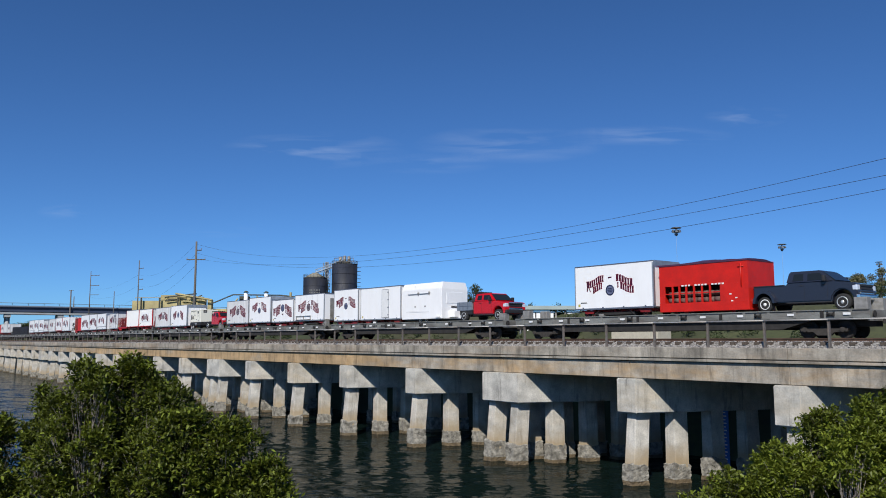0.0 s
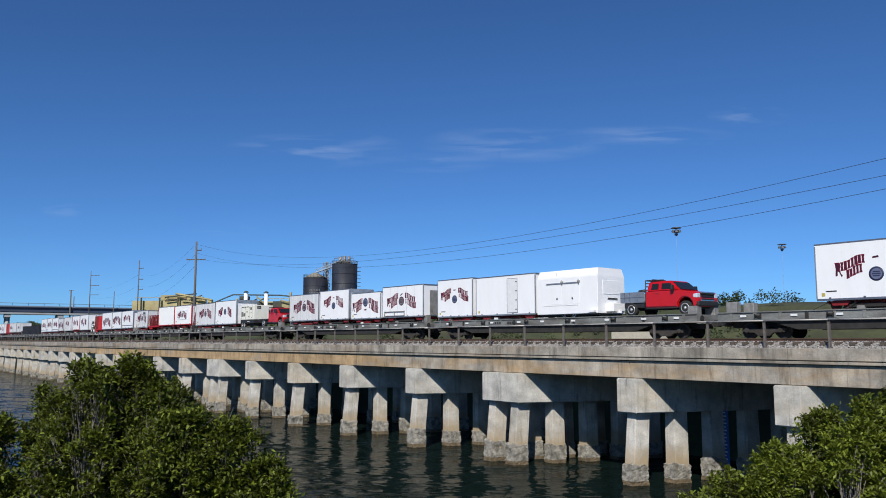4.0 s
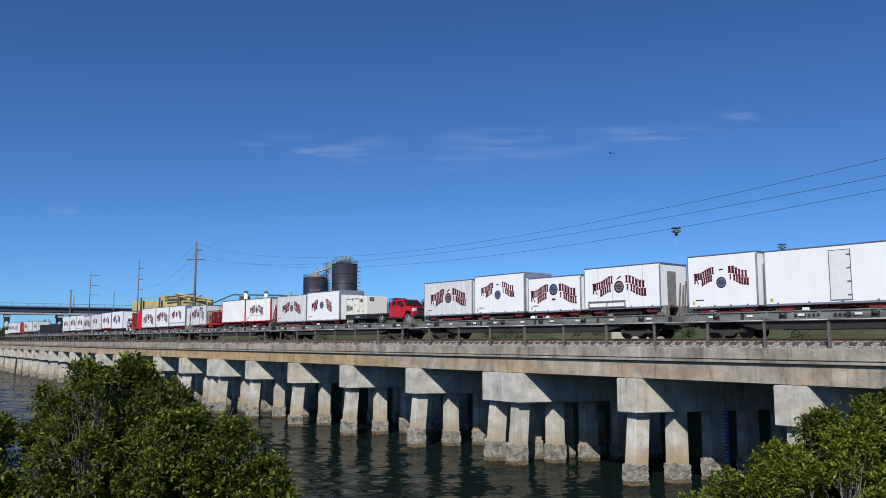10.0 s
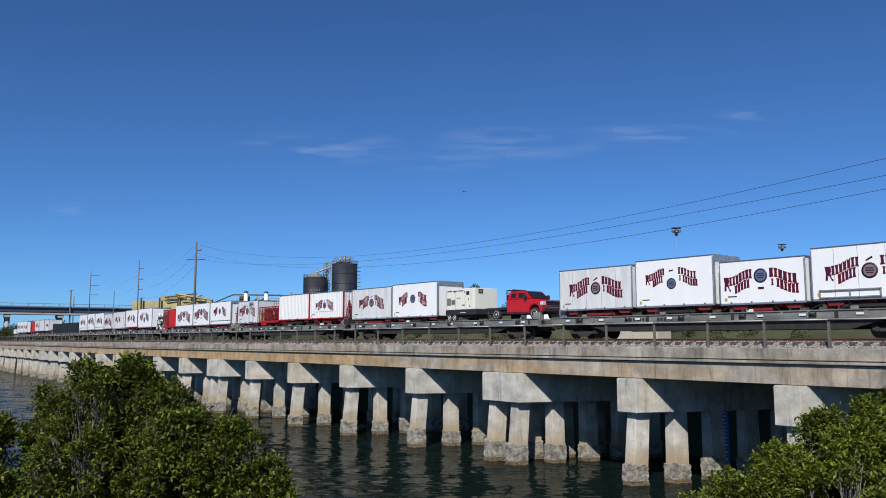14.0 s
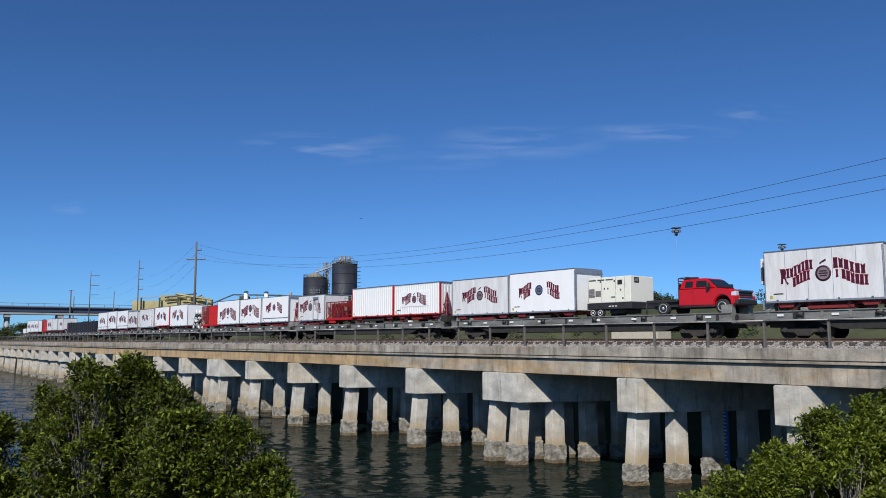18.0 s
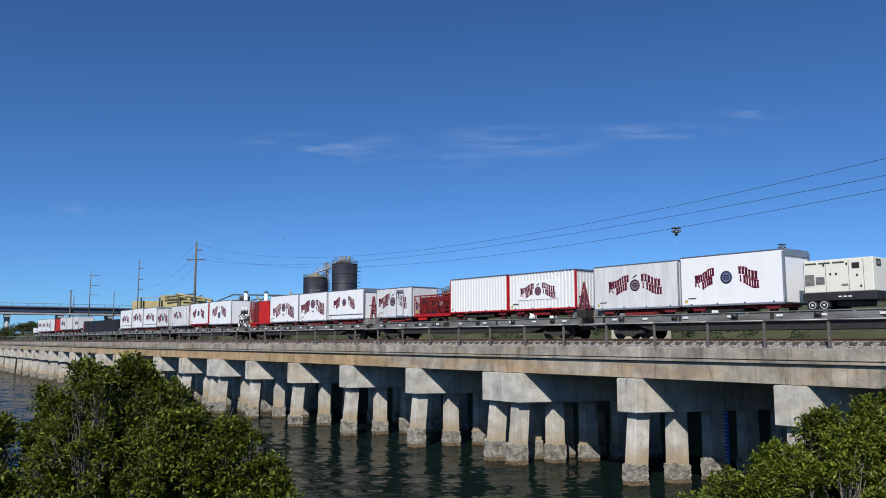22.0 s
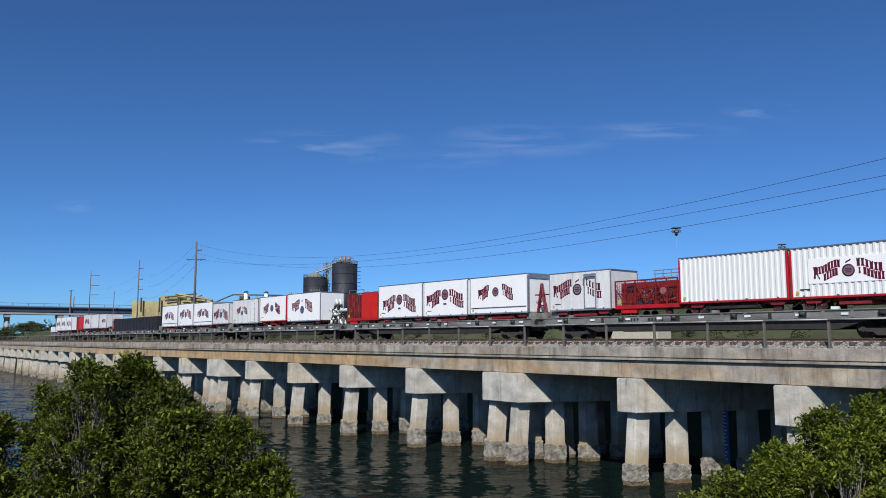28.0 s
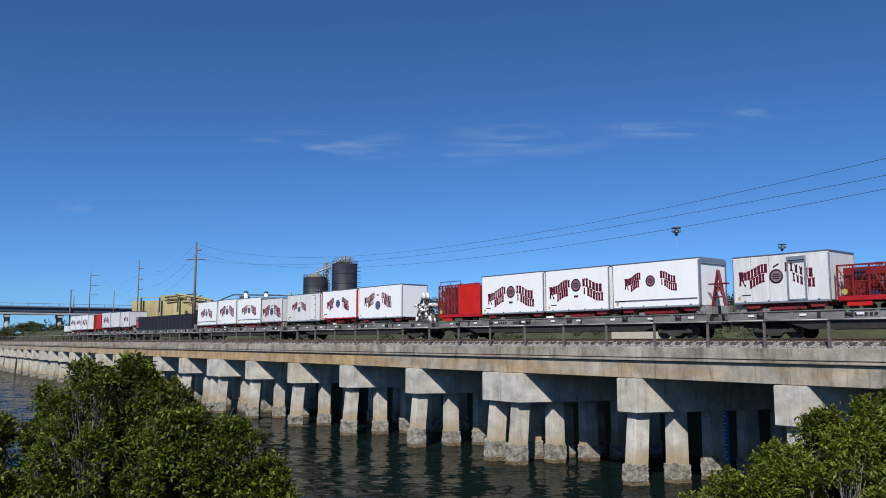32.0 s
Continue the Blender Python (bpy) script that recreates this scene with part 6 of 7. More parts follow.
def build_silos():
    for x, y, r, zt, roof, label in ((-226.4, 128.3, 3.75, 27.4, 1.7, "squat dark blue-grey steel silo with a conical roof"), (-221.4, 136.4, 4.15, 32.0, 0.6, "tall dark blue-grey steel silo with a head house")):
        o = thing("silo", label, "silo", "silos", (x, y, 0))
        zb = ground_z(x, y) - 0.3
        bm = bmesh.new()
        rod(bm, (0, 0, zb), (0, 0, zt), r, seg=40)
        part("shell", bm, M_SILO, o)
        for k in range(8):
            z = zb + (zt - zb) * (k + 1) / 8 - 0.1
            bm = bmesh.new()
            rod(bm, (0, 0, z - 0.06), (0, 0, z + 0.06), r + 0.06, seg=40)
            part("hoop", bm, M_SILO, o)
        bm = bmesh.new()
        rod(bm, (0, 0, zt + 0.003), (0, 0, zt + roof), r + 0.1, 0.7, seg=40)
        part("roof", bm, M_SILOROOF, o)
        bm = bmesh.new()
        for k in range(20):
            a = k * math.pi / 10
            rod(bm, (r * math.cos(a), r * math.sin(a), zt), (r * math.cos(a), r * math.sin(a), zt + 1.0), 0.05, seg=5)
            a2 = a + math.pi / 10
            rod(bm, (r * math.cos(a), r * math.sin(a), zt + 1.0), (r * math.cos(a2), r * math.sin(a2), zt + 1.0), 0.05, seg=5)
        part("guard_rail", bm, M_PLANTDARK, o)
        d = Vector((math.sin(TURN), math.cos(TURN), 0))
        bm = bmesh.new()
        for k in range(18):
            z = zb + 4 + k * (zt - zb - 4) / 18
            c = d * (r + 0.5)
            bx(bm, c.x - 0.5, c.x + 0.5, c.y - 0.5, c.y + 0.5, z, z + 0.12)
        part("caged_ladder", bm, M_PLANTDARK, o)
        toward = Vector((0.86, -0.5, 0))
        bm = bmesh.new()
        for k in range(7):
            c = toward * (r + 0.02) + d * (-1.5 + 0.5 * k)
            if r < 4:
                bx(bm, c.x - 0.02, c.x + 0.06, c.y - 0.16, c.y + 0.16, zt - 4.4, zt - 3.9)
                bx(bm, c.x - 0.02, c.x + 0.06, c.y - 0.16, c.y + 0.16, zt - 5.1, zt - 4.7)
        if r < 4:
            part("faded_bars", bm, M_PLATE, o, "two rows of pale illegible bars")
        else:
            bm.free()
    o = thing("conveyor", "grey steel conveyor bridge between two silos", "conveyor", at=(0, 0, 0))
    p, q = Vector((-226.4, 128.3, 28.6)), Vector((-221.6, 136.0, 32.0))
    bm = bmesh.new()
    d = (q - p).normalized()
    up = Vector((0, 0, 1.5))
    rod(bm, p, q, 0.12, seg=6)
    rod(bm, p + up, q + up, 0.12, seg=6)
    for k in range(10):
        a = p.lerp(q, k / 10)
        c = p.lerp(q, (k + 1) / 10)
        rod(bm, a, c + up, 0.07, seg=5)
        rod(bm, a + up, a, 0.07, seg=5)
    part("truss", bm, M_SILOPALE, o)
    bm = bmesh.new()
    s = Vector((0.2, -0.12, 0.1))
    rod(bm, p + s + up * 0.3, q + s + up * 0.3, 0.24, seg=6)
    part("trough", bm, M_SILOPALE, o)
    o = thing("head_house", "cluttered steel head house with drums on top of the silo", "machinery", at=(-221.6, 136.2, 32.65))
    box_part("platform", M_PLATE, o, -2.4, 2.4, -2.4, 2.4, 0.0, 0.25)
    for k, (x, y, r, z) in enumerate(((-1.4, -0.4, 0.7, 1.9), (0.1, 0.2, 0.6, 2.2), (1.5, 1.0, 0.6, 1.9), (-0.4, -1.4, 0.4, 1.2))):
        rod_part("drum", M_PLATE, o, (x, y, 0.25), (x, y, z), r, r * 0.7, seg=12)
    bm = bmesh.new()
    for x in (-2.3, 2.3):
        for y in (-2.3, 2.3):
            rod(bm, (x, y, 0.2), (x, y, 1.5), 0.08, seg=5)
    for x in (-2.3, 2.3):
        rod(bm, (x, -2.3, 1.4), (x, 2.3, 1.4), 0.06, seg=5)
        rod(bm, (-2.3, x, 1.4), (2.3, x, 1.4), 0.06, seg=5)
    part("railing", bm, M_PLATE, o)
    o = thing("leg_tower", "grey steel lattice elevator tower beside the silo", "tower", at=(-225.3, 132.0, 0))
    bm = bmesh.new()
    for x in (-0.8, 0.8):
        for y in (-0.8, 0.8):
            rod(bm, (x, y, 6.4), (x, y, 32.6), 0.1, seg=5)
    for k in range(14):
        z = 7 + k * 1.8
        for a, c in (((-.8, -.8), (.8, -.8)), ((.8, -.8), (.8, .8)), ((.8, .8), (-.8, .8)), ((-.8, .8), (-.8, -.8))):
            rod(bm, (*a, z), (*c, z + 1.8), 0.06, seg=5)
    part("lattice", bm, M_PLATE, o)
    box_part("casing", M_SILOPALE, o, -0.45, 0.45, -0.45, 0.45, 6.4, 32.8)


M_SILOROOF = material("dusty_tan_roof_steel", (0.26, 0.24, 0.19), 0.7, spread=0.35, scale=0.6)
M_SILOPALE = material("pale_blue_grey_casing", (0.30, 0.36, 0.42), 0.6, spread=0.1)
build_silos()


def build_warehouse():
    """Low white sheds under a long pale roof, far behind the track."""
    o = thing("warehouse", "low white sheds under a long pale grey-green roof", "shed")
    e, f = Vector((math.sin(TURN), math.cos(TURN), 0)), Vector((-math.cos(TURN), math.sin(TURN), 0))

    def block(name, s0, s1, d0, d1, z0, z1, mat):
        bm = bmesh.new()
        pts = [e * q + f * d for q, d in ((s0, d0), (s1, d0), (s1, d1), (s0, d1))]
        lo = [bm.verts.new((p.x, p.y, z0)) for p in pts]
        hi = [bm.verts.new((p.x, p.y, z1)) for p in pts]
        for i in range(4):
            bm.faces.new((lo[i], lo[(i + 1) % 4], hi[(i + 1) % 4], hi[i]))
        bm.faces.new(hi)
        bm.faces.new(lo[::-1])
        bmesh.ops.recalc_face_normals(bm, faces=bm.faces)
        part(name, bm, mat, o)

    block("roof", 9.1, 16.6, 95, 99, 10.9, 11.35, M_SHEDROOF)
    for s0, s1 in ((10.1, 11.1), (11.25, 13.3), (15.0, 16.4)):
        block("shed", s0, s1, 95.5, 98.5, 6.0, 10.7, M_WHITE)
    for q in (9.3, 13.6, 14.7):
        p = e * q + f * 95.5
        rod_part("roof_post", M_PLATE, o, (p.x, p.y, 6.0), (p.x, p.y, 10.9), 0.1, seg=8)


M_SHEDROOF = material("pale_grey_green_roof", (0.34, 0.40, 0.38), 0.7, spread=0.15, scale=0.4)
build_warehouse()


def chimney(x, y, z0, z1, label):
    o = thing("chimney", label, "chimney", "white chimneys", (x, y, 0))
    rod_part("stack", M_WHITE, o, (0, 0, z0), (0, 0, z1), 0.62, seg=14)
    rod_part("cap", M_PLANTDARK, o, (0, 0, z1 + 0.25), (0, 0, z1 + 0.75), 0.95, 0.25, seg=14)
    for a in range(3):
        c, s = 0.5 * math.cos(a * 2.1), 0.5 * math.sin(a * 2.1)
        rod_part("cap_strut", M_PLANTDARK, o, (c, s, z1), (c, s, z1 + 0.3), 0.06, seg=5)


chimney(CH1[0], CH1[1], 6.4, CH1[2], "white steel chimney with a dark conical cap")
chimney(CH2[0], CH2[1], 6.4, CH2[2], "white steel chimney with a small dark cap")


def build_plant():
    """Ochre cement plant with tanks, sloping conveyors and ducts."""
    o = thing("cement_plant", "ochre industrial plant with bins, ducts and sloping conveyors", "factory")
    e = Vector((math.sin(TURN), math.cos(TURN), 0))
    f = Vector((-math.cos(TURN), math.sin(TURN), 0))
    base = Vector((-311.0, 98.0, 0))

    def block(name, s0, s1, d0, d1, z0, z1, mat=M_PLANT):
        bm = bmesh.new()
        pts = [base + e * s + f * d for s, d in ((s0, d0), (s1, d0), (s1, d1), (s0, d1))]
        a = [bm.verts.new((p.x, p.y, z0)) for p in pts]
        b = [bm.verts.new((p.x, p.y, z1)) for p in pts]
        for i in range(4):
            bm.faces.new((a[i], a[(i + 1) % 4], b[(i + 1) % 4], b[i]))
        bm.faces.new(b)
        bm.faces.new(a[::-1])
        bmesh.ops.recalc_face_normals(bm, faces=bm.faces)
        part(name, bm, mat, o)

    def bar(name, s0, z0, s1, z1, r, mat=M_PLANTDARK, d=-1.5):
        p, q = base + e * s0 + f * d, base + e * s1 + f * d
        rod_part(name, mat, o, (p.x, p.y, z0), (q.x, q.y, z1), r, seg=6)

    block("bin", -1.0, 22, 0, 10, 6, 22.4)
    block("bin_cap", 9.5, 21, 1, 9, 22.4, 24.6)
    block("hall", 22, 46, 4, 18, 6, 19.5)
    block("hall", 46, 62, 2, 14, 6, 22.2)
    block("shed_roof", 60, 96, 6, 20, 6, 22.6, M_PLANT)
    for s in (3, 10, 17):
        bar("pipe", s, 18, s, 23.5, 0.35)
    bar("door_slot", 20.3, 13, 20.3, 18.5, 0.6)
    bar("duct", 16, 25.0, 30, 22.6, 0.4, M_PLANT)
    bar("duct", 29, 20.8, 38, 24.6, 0.25)
    bar("conveyor_boom", 38, 24.6, 56, 24.4, 0.25)
    bar("conveyor_boom", 56, 24.4, 82, 21.6, 0.25)
    bar("brace", 44, 19.5, 52, 24.5, 0.25)
    bar("brace", 52, 19.5, 47, 24.0, 0.25, M_PLANT)
    bar("stack", 60, 22, 60, 25.5, 0.5, M_PLANT)
    bar("duct", 12, 23.6, 24, 25.0, 0.25)
    for k in range(9):
        s = 4 + k * 5.2
        bar("rib", s, 7, s, 19.3, 0.12, M_PLANT, d=-0.15)
    rng = random.Random(21)
    for k in range(34):
        s = rng.uniform(6, 92)
        z = 22.2 + rng.uniform(-0.8, 0.6)
        mat = rng.choice([M_PLANT, M_PLANT, M_PLANTDARK])
        if rng.random() < 0.5:
            bar("pipe", s, z, s + rng.uniform(1, 6), z + rng.uniform(-1.5, 2.2), rng.uniform(0.12, 0.35), mat, d=rng.uniform(-1.5, 1))
        else:
            block("unit", s, s + rng.uniform(0.8, 3.5), 0.5, 3, 19, z + rng.uniform(0.2, 2.0), mat)
    bar("handrail", 0, 23.6, 24, 23.6, 0.1, M_PLANT, d=-0.1)
    bar("handrail", 46, 23.3, 62, 23.3, 0.1, M_PLANT, d=1.8)


build_plant()


M_NAVYSTEEL = material("navy_overpass_steel", (0.03, 0.045, 0.085), 0.7, spread=0.15, scale=0.2)


def build_overpass():
    """Far road overpass on round piers."""
    o = thing("road_overpass", "long grey concrete road overpass with dark girders on tall piers", "overpass")
    p, q = Vector((-379.0, 62.0, 0)), Vector((-366.5, 150.0, 0))
    d = (q - p).normalized()
    p, q = p - d * 120, p + d * 260
    n = Vector((d.y, -d.x, 0))
    if n.x < 0:
        n = -n

    def slab(name, off0, off1, z0, z1, mat, a=p, b=q):
        bm = bmesh.new()
        pts = [a + n * off0, b + n * off0, b + n * off1, a + n * off1]
        lo = [bm.verts.new((v.x, v.y, z0)) for v in pts]
        hi = [bm.verts.new((v.x, v.y, z1)) for v in pts]
        for i in range(4):
            bm.faces.new((lo[i], lo[(i + 1) % 4], hi[(i + 1) % 4], hi[i]))
        bm.faces.new(hi)
        bm.faces.new(lo[::-1])
        bmesh.ops.recalc_face_normals(bm, faces=bm.faces)
        return part(name, bm, mat, o)

    slab("deck", -6, 6, 21.1, 21.4, M_NAVYSTEEL)
    slab("girder", -5.2, 5.2, 19.3, 21.1, M_NAVYSTEEL)
    slab("parapet", 5.7, 6.0, 21.4, 21.8, M_OVERMID)
    slab("parapet", -6.0, -5.7, 21.5, 22.2, M_OVER)
    for k in range(64):
        a = p + d * (k * 6.0)
        for off in (5.85,):
            c = a + n * off
            rod_part("rail_post", M_OVERDARK, o, (c.x, c.y, 21.9), (c.x, c.y, 22.9), 0.1, seg=5)
    c0, c1 = p + n * 5.85, q + n * 5.85
    rod_part("rail", M_OVERMID, o, (c0.x, c0.y, 22.9), (c1.x, c1.y, 22.9), 0.1, seg=6)
    slab("lower_beam", -2, 7.4, 18.2, 18.9, M_OVER)
    for k in range(19):
        a = p + d * (4.2 + 20.05 * k)
        slab("pier_cap", -6, 7, 16.9, 18.2, M_OVER, a - d * 1.2, a + d * 1.2)
        for off in (-4, 4):
            c = a + n * off
            rod_part("pier", M_OVER, o, (c.x, c.y, 5), (c.x, c.y, 17), 1.0, seg=14)


M_OVERMID = material("grey_parapet_paint", (0.16, 0.19, 0.23), 0.8, spread=0.15)
build_overpass()


# ---- plants ----
def scatter_leaves(name, mat, centres, size, count, rng, parent, droop=0.3):
    """Many small folded leaves round a list of (centre, radius)."""
    vs, fs = [], []
    for _ in range(count):
        c, r = centres[rng.randrange(len(centres))]
        while True:
            p = Vector((rng.uniform(-1, 1), rng.uniform(-1, 1), rng.uniform(-1, 1)))
            if p.length <= 1:
                break
        p = p * (0.55 + 0.45 * p.length)
        p = c + Vector((p.x * r, p.y * r, p.z * r * 0.9))
        d = Vector((rng.gauss(0, 1), rng.gauss(0, 1), rng.gauss(0.25, 0.7))).normalized()
        w = d.cross(Vector((rng.gauss(0, 1), rng.gauss(0, 1), rng.gauss(0, 1)))).normalized()
        s = size * rng.uniform(0.6, 1.25)
        nrm = d.cross(w)
        i = len(vs)
        vs += [p, p + d * s * 0.5 + w * s * 0.24 + nrm * s * 0.06, p + d * s, p + d * s * 0.5 - w * s * 0.24 + nrm * s * 0.06]
        fs += [(i, i + 1, i + 2), (i, i + 2, i + 3)]
    me = bpy.data.meshes.new(name)
    me.from_pydata([tuple(v) for v in vs], [], fs)
    me.materials.append(mat)
    ob = new(name, me)
    ob.parent = parent
    return ob


def bush(name, label, base, clumps, leaf, counts, seed, mats, trunk_r=0.05, group="", cat="bush"):
    rng = random.Random(seed)
    o = thing(name, label, cat, group)
    base = Vector(base)
    bm = bmesh.new()
    fork = base.lerp(sum((c for c, r in clumps), Vector()) / len(clumps), 0.35)
    rod(bm, base - Vector((0, 0, 0.3)), fork, trunk_r, trunk_r * 0.75, seg=7)
    for c, r in clumps:
        mid = fork.lerp(c, 0.55) + Vector((rng.uniform(-.2, .2), rng.uniform(-.2, .2), rng.uniform(-.1, .25))) * r
        rod(bm, fork, mid, trunk_r * 0.4, trunk_r * 0.25, seg=6)
        rod(bm, mid, c, trunk_r * 0.25, trunk_r * 0.12, seg=5)
        for _ in range(7):
            e = c + Vector((rng.gauss(0, .5), rng.gauss(0, .5), rng.gauss(0.15, .5))) * r
            rod(bm, mid.lerp(c, rng.random()), e, trunk_r * 0.14, trunk_r * 0.05, seg=4)
    part("trunk", bm, M_BARK, o)
    for m, n in zip(mats, counts):
        scatter_leaves("crown", m, clumps, leaf, n, rng, o)
    return o

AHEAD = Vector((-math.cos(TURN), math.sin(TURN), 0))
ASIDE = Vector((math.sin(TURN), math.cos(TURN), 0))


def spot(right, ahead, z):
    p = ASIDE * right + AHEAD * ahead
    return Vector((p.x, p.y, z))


def leaf_whorls(name, mat, clumps, size, count, rng, parent):
    """Oval leaves in whorls round twig tips, spread over the clumps' outer shells."""
    vs, fs = [], []
    done = 0
    while done < count:
        c, r = clumps[rng.randrange(len(clumps))]
        n = Vector((rng.gauss(0, 1), rng.gauss(0, 1), rng.gauss(0.35, 0.9))).normalized()
        tip = c + n * r * (1.05 - 0.55 * rng.random() ** 2)
        for _ in range(rng.randrange(4, 9)):
            d = (n * 0.7 + Vector((rng.gauss(0, 0.8), rng.gauss(0, 0.8), rng.gauss(0.15, 0.6)))).normalized()
            w = d.cross(Vector((rng.gauss(0, 0.5), rng.gauss(0, 0.5), 1.0))).normalized()
            up = w.cross(d)
            s = size * rng.uniform(0.65, 1.25)
            p = tip + Vector((rng.gauss(0, 1), rng.gauss(0, 1), rng.gauss(0, 1))) * size * 0.45
            i = len(vs)
            for f, g, h in ((0, 0, 0), (0.3, 0.2, 0.05), (0.7, 0.22, 0.05), (1, 0, -0.05), (0.7, -0.22, 0.05), (0.3, -0.2, 0.05)):
                vs.append(tuple(p + d * s * f + w * s * g + up * s * h))
            fs += [(i, i + 1, i + 2, i + 3), (i, i + 3, i + 4, i + 5)]
            done += 1
    me = bpy.data.meshes.new(name)
    me.from_pydata(vs, [], fs)
    me.materials.append(mat)
    ob = new(name, me)
    ob.parent = parent
    return ob


def near_bush(label, base, clumps, leaf, counts, seed, mats, group):
    rng = random.Random(seed)
    o = thing("mangrove_bush", label, "bush", group)
    base = Vector(base)
    mean = sum((c for c, r in clumps), Vector()) / len(clumps)
    forks = []
    for k in range(4):
        fork = base.lerp(mean, 0.45 + 0.12 * k) + Vector((rng.gauss(0, 0.16), rng.gauss(0, 0.16), 0))
        bm = bmesh.new()
        knee = base.lerp(fork, 0.5) + Vector((rng.gauss(0, 0.07), rng.gauss(0, 0.07), 0))
        foot = base + Vector((rng.gauss(0, 0.12), rng.gauss(0, 0.12), -0.3))
        rod(bm, foot, knee, 0.020, 0.015, seg=7)
        rod(bm, knee, fork, 0.015, 0.010, seg=7)
        part("stem", bm, M_TWIG if k == 1 else M_BARK, o)
        forks.append(fork)
    bm = bmesh.new()
    for c, r in clumps:
        fork = min(forks, key=lambda v: (v - c).length)
        mid = fork.lerp(c, 0.55) + Vector((rng.uniform(-.2, .2), rng.uniform(-.2, .2), rng.uniform(-.1, .2))) * r
        rod(bm, fork, mid, 0.008, 0.005, seg=5)
        rod(bm, mid, c, 0.005, 0.003, seg=4)
        for _ in range(6):
            e = c + Vector((rng.gauss(0, .55), rng.gauss(0, .55), rng.gauss(0.15, .55))) * r
            rod(bm, mid.lerp(c, rng.random()), e, 0.004, 0.0018, seg=4)
    part("branchwork", bm, M_TWIG if seed % 2 else M_BARK, o)
    for m, n in zip(mats, counts):
        leaf_whorls("crown", m, clumps, leaf, n, rng, o)
    return o


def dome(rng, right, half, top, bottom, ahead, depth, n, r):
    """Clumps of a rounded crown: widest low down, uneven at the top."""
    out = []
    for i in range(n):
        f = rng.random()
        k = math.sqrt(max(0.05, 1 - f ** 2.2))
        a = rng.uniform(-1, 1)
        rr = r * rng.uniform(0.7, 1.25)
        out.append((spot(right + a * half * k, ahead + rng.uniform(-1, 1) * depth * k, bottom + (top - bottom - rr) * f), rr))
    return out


def near_bushes():
    group = "mangrove bushes on the near bank"
    specs = [
        (-6.85, 0.45, 6.05, 4.2, 12.5, 0.5, 26, 0.24, 2600, 1500),
        (-6.25, 0.45, 6.20, 4.2, 12.9, 0.5, 34, 0.24, 3000, 1500),
        (-6.55, 0.30, 6.52, 4.2, 13.2, 0.3, 14, 0.16, 900, 500),
        (-5.48, 0.62, 6.95, 4.2, 12.4, 0.7, 52, 0.25, 5400, 3600),
        (-4.90, 0.62, 7.0, 4.2, 12.8, 0.5, 64, 0.26, 6200, 4600),
        (-4.20, 0.62, 6.60, 4.2, 12.2, 0.7, 44, 0.26, 5200, 3600),
        (-3.75, 0.55, 6.25, 4.2, 11.8, 0.6, 36, 0.25, 3800, 2800),
        (-3.15, 0.58, 6.10, 4.2, 12.0, 0.6, 36, 0.25, 3800, 3000),
        (-2.58, 0.50, 5.55, 4.2, 11.8, 0.5, 34, 0.22, 3000, 2400),
    ]
    for i, (right, half, top, bottom, ahead, depth, n, r, n1, n2) in enumerate(specs):
        rng = random.Random(40 + i)
        clumps = dome(rng, right, half, top, bottom, ahead, depth, int(n * 1.7), r * 0.72)
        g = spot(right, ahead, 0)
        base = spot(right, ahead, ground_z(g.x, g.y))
        near_bush("dense green mangrove bush with small glossy leaves", base, clumps, 0.074, (int(n1 * 2.1), int(n2 * 1.9)), 60 + i, (M_LEAF, M_LEAFYEL), group)
    specs = [
        (4.45, 0.70, 5.30, 4.2, 12.2, 0.5, 34, 0.20, 2400, 2600),
        (5.20, 0.55, 5.64, 4.2, 12.4, 0.5, 40, 0.24, 3400, 4200),
        (6.10, 0.45, 6.15, 4.2, 12.9, 0.5, 34, 0.24, 2200, 2600),
        (6.05, 0.55, 6.02, 4.2, 11.9, 0.5, 40, 0.24, 3000, 3800),
        (6.45, 0.50, 6.35, 4.2, 12.2, 0.6, 36, 0.25, 3600, 4200),
        (7.15, 0.55, 6.52, 4.2, 12.6, 0.6, 36, 0.25, 3600, 4200),
    ]
    for i, (right, half, top, bottom, ahead, depth, n, r, n1, n2) in enumerate(specs):
        rng = random.Random(80 + i)
        clumps = dome(rng, right, half, top, bottom, ahead, depth, int(n * 1.7), r * 0.72)
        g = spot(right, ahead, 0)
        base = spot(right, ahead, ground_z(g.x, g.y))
        mats = (M_LEAFYEL, M_LEAFYEL) if i in (1, 3) else (M_LEAF, M_LEAFYEL)
        label = "light green mangrove bush with glossy leaves"
        near_bush(label, base, clumps, 0.074, (int(n1 * 1.9), int(n2 * 2.0)), 90 + i, mats, group)


near_bushes()


def far_tree(right, ahead, top, width, label, count, mats, leaf=0.5, seed=1, z0=None, trunk=0.2):
    rng = random.Random(seed)
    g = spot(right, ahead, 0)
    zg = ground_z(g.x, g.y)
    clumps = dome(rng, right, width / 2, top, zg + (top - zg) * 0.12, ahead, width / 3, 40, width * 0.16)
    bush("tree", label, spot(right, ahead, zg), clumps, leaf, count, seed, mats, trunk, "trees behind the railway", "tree")


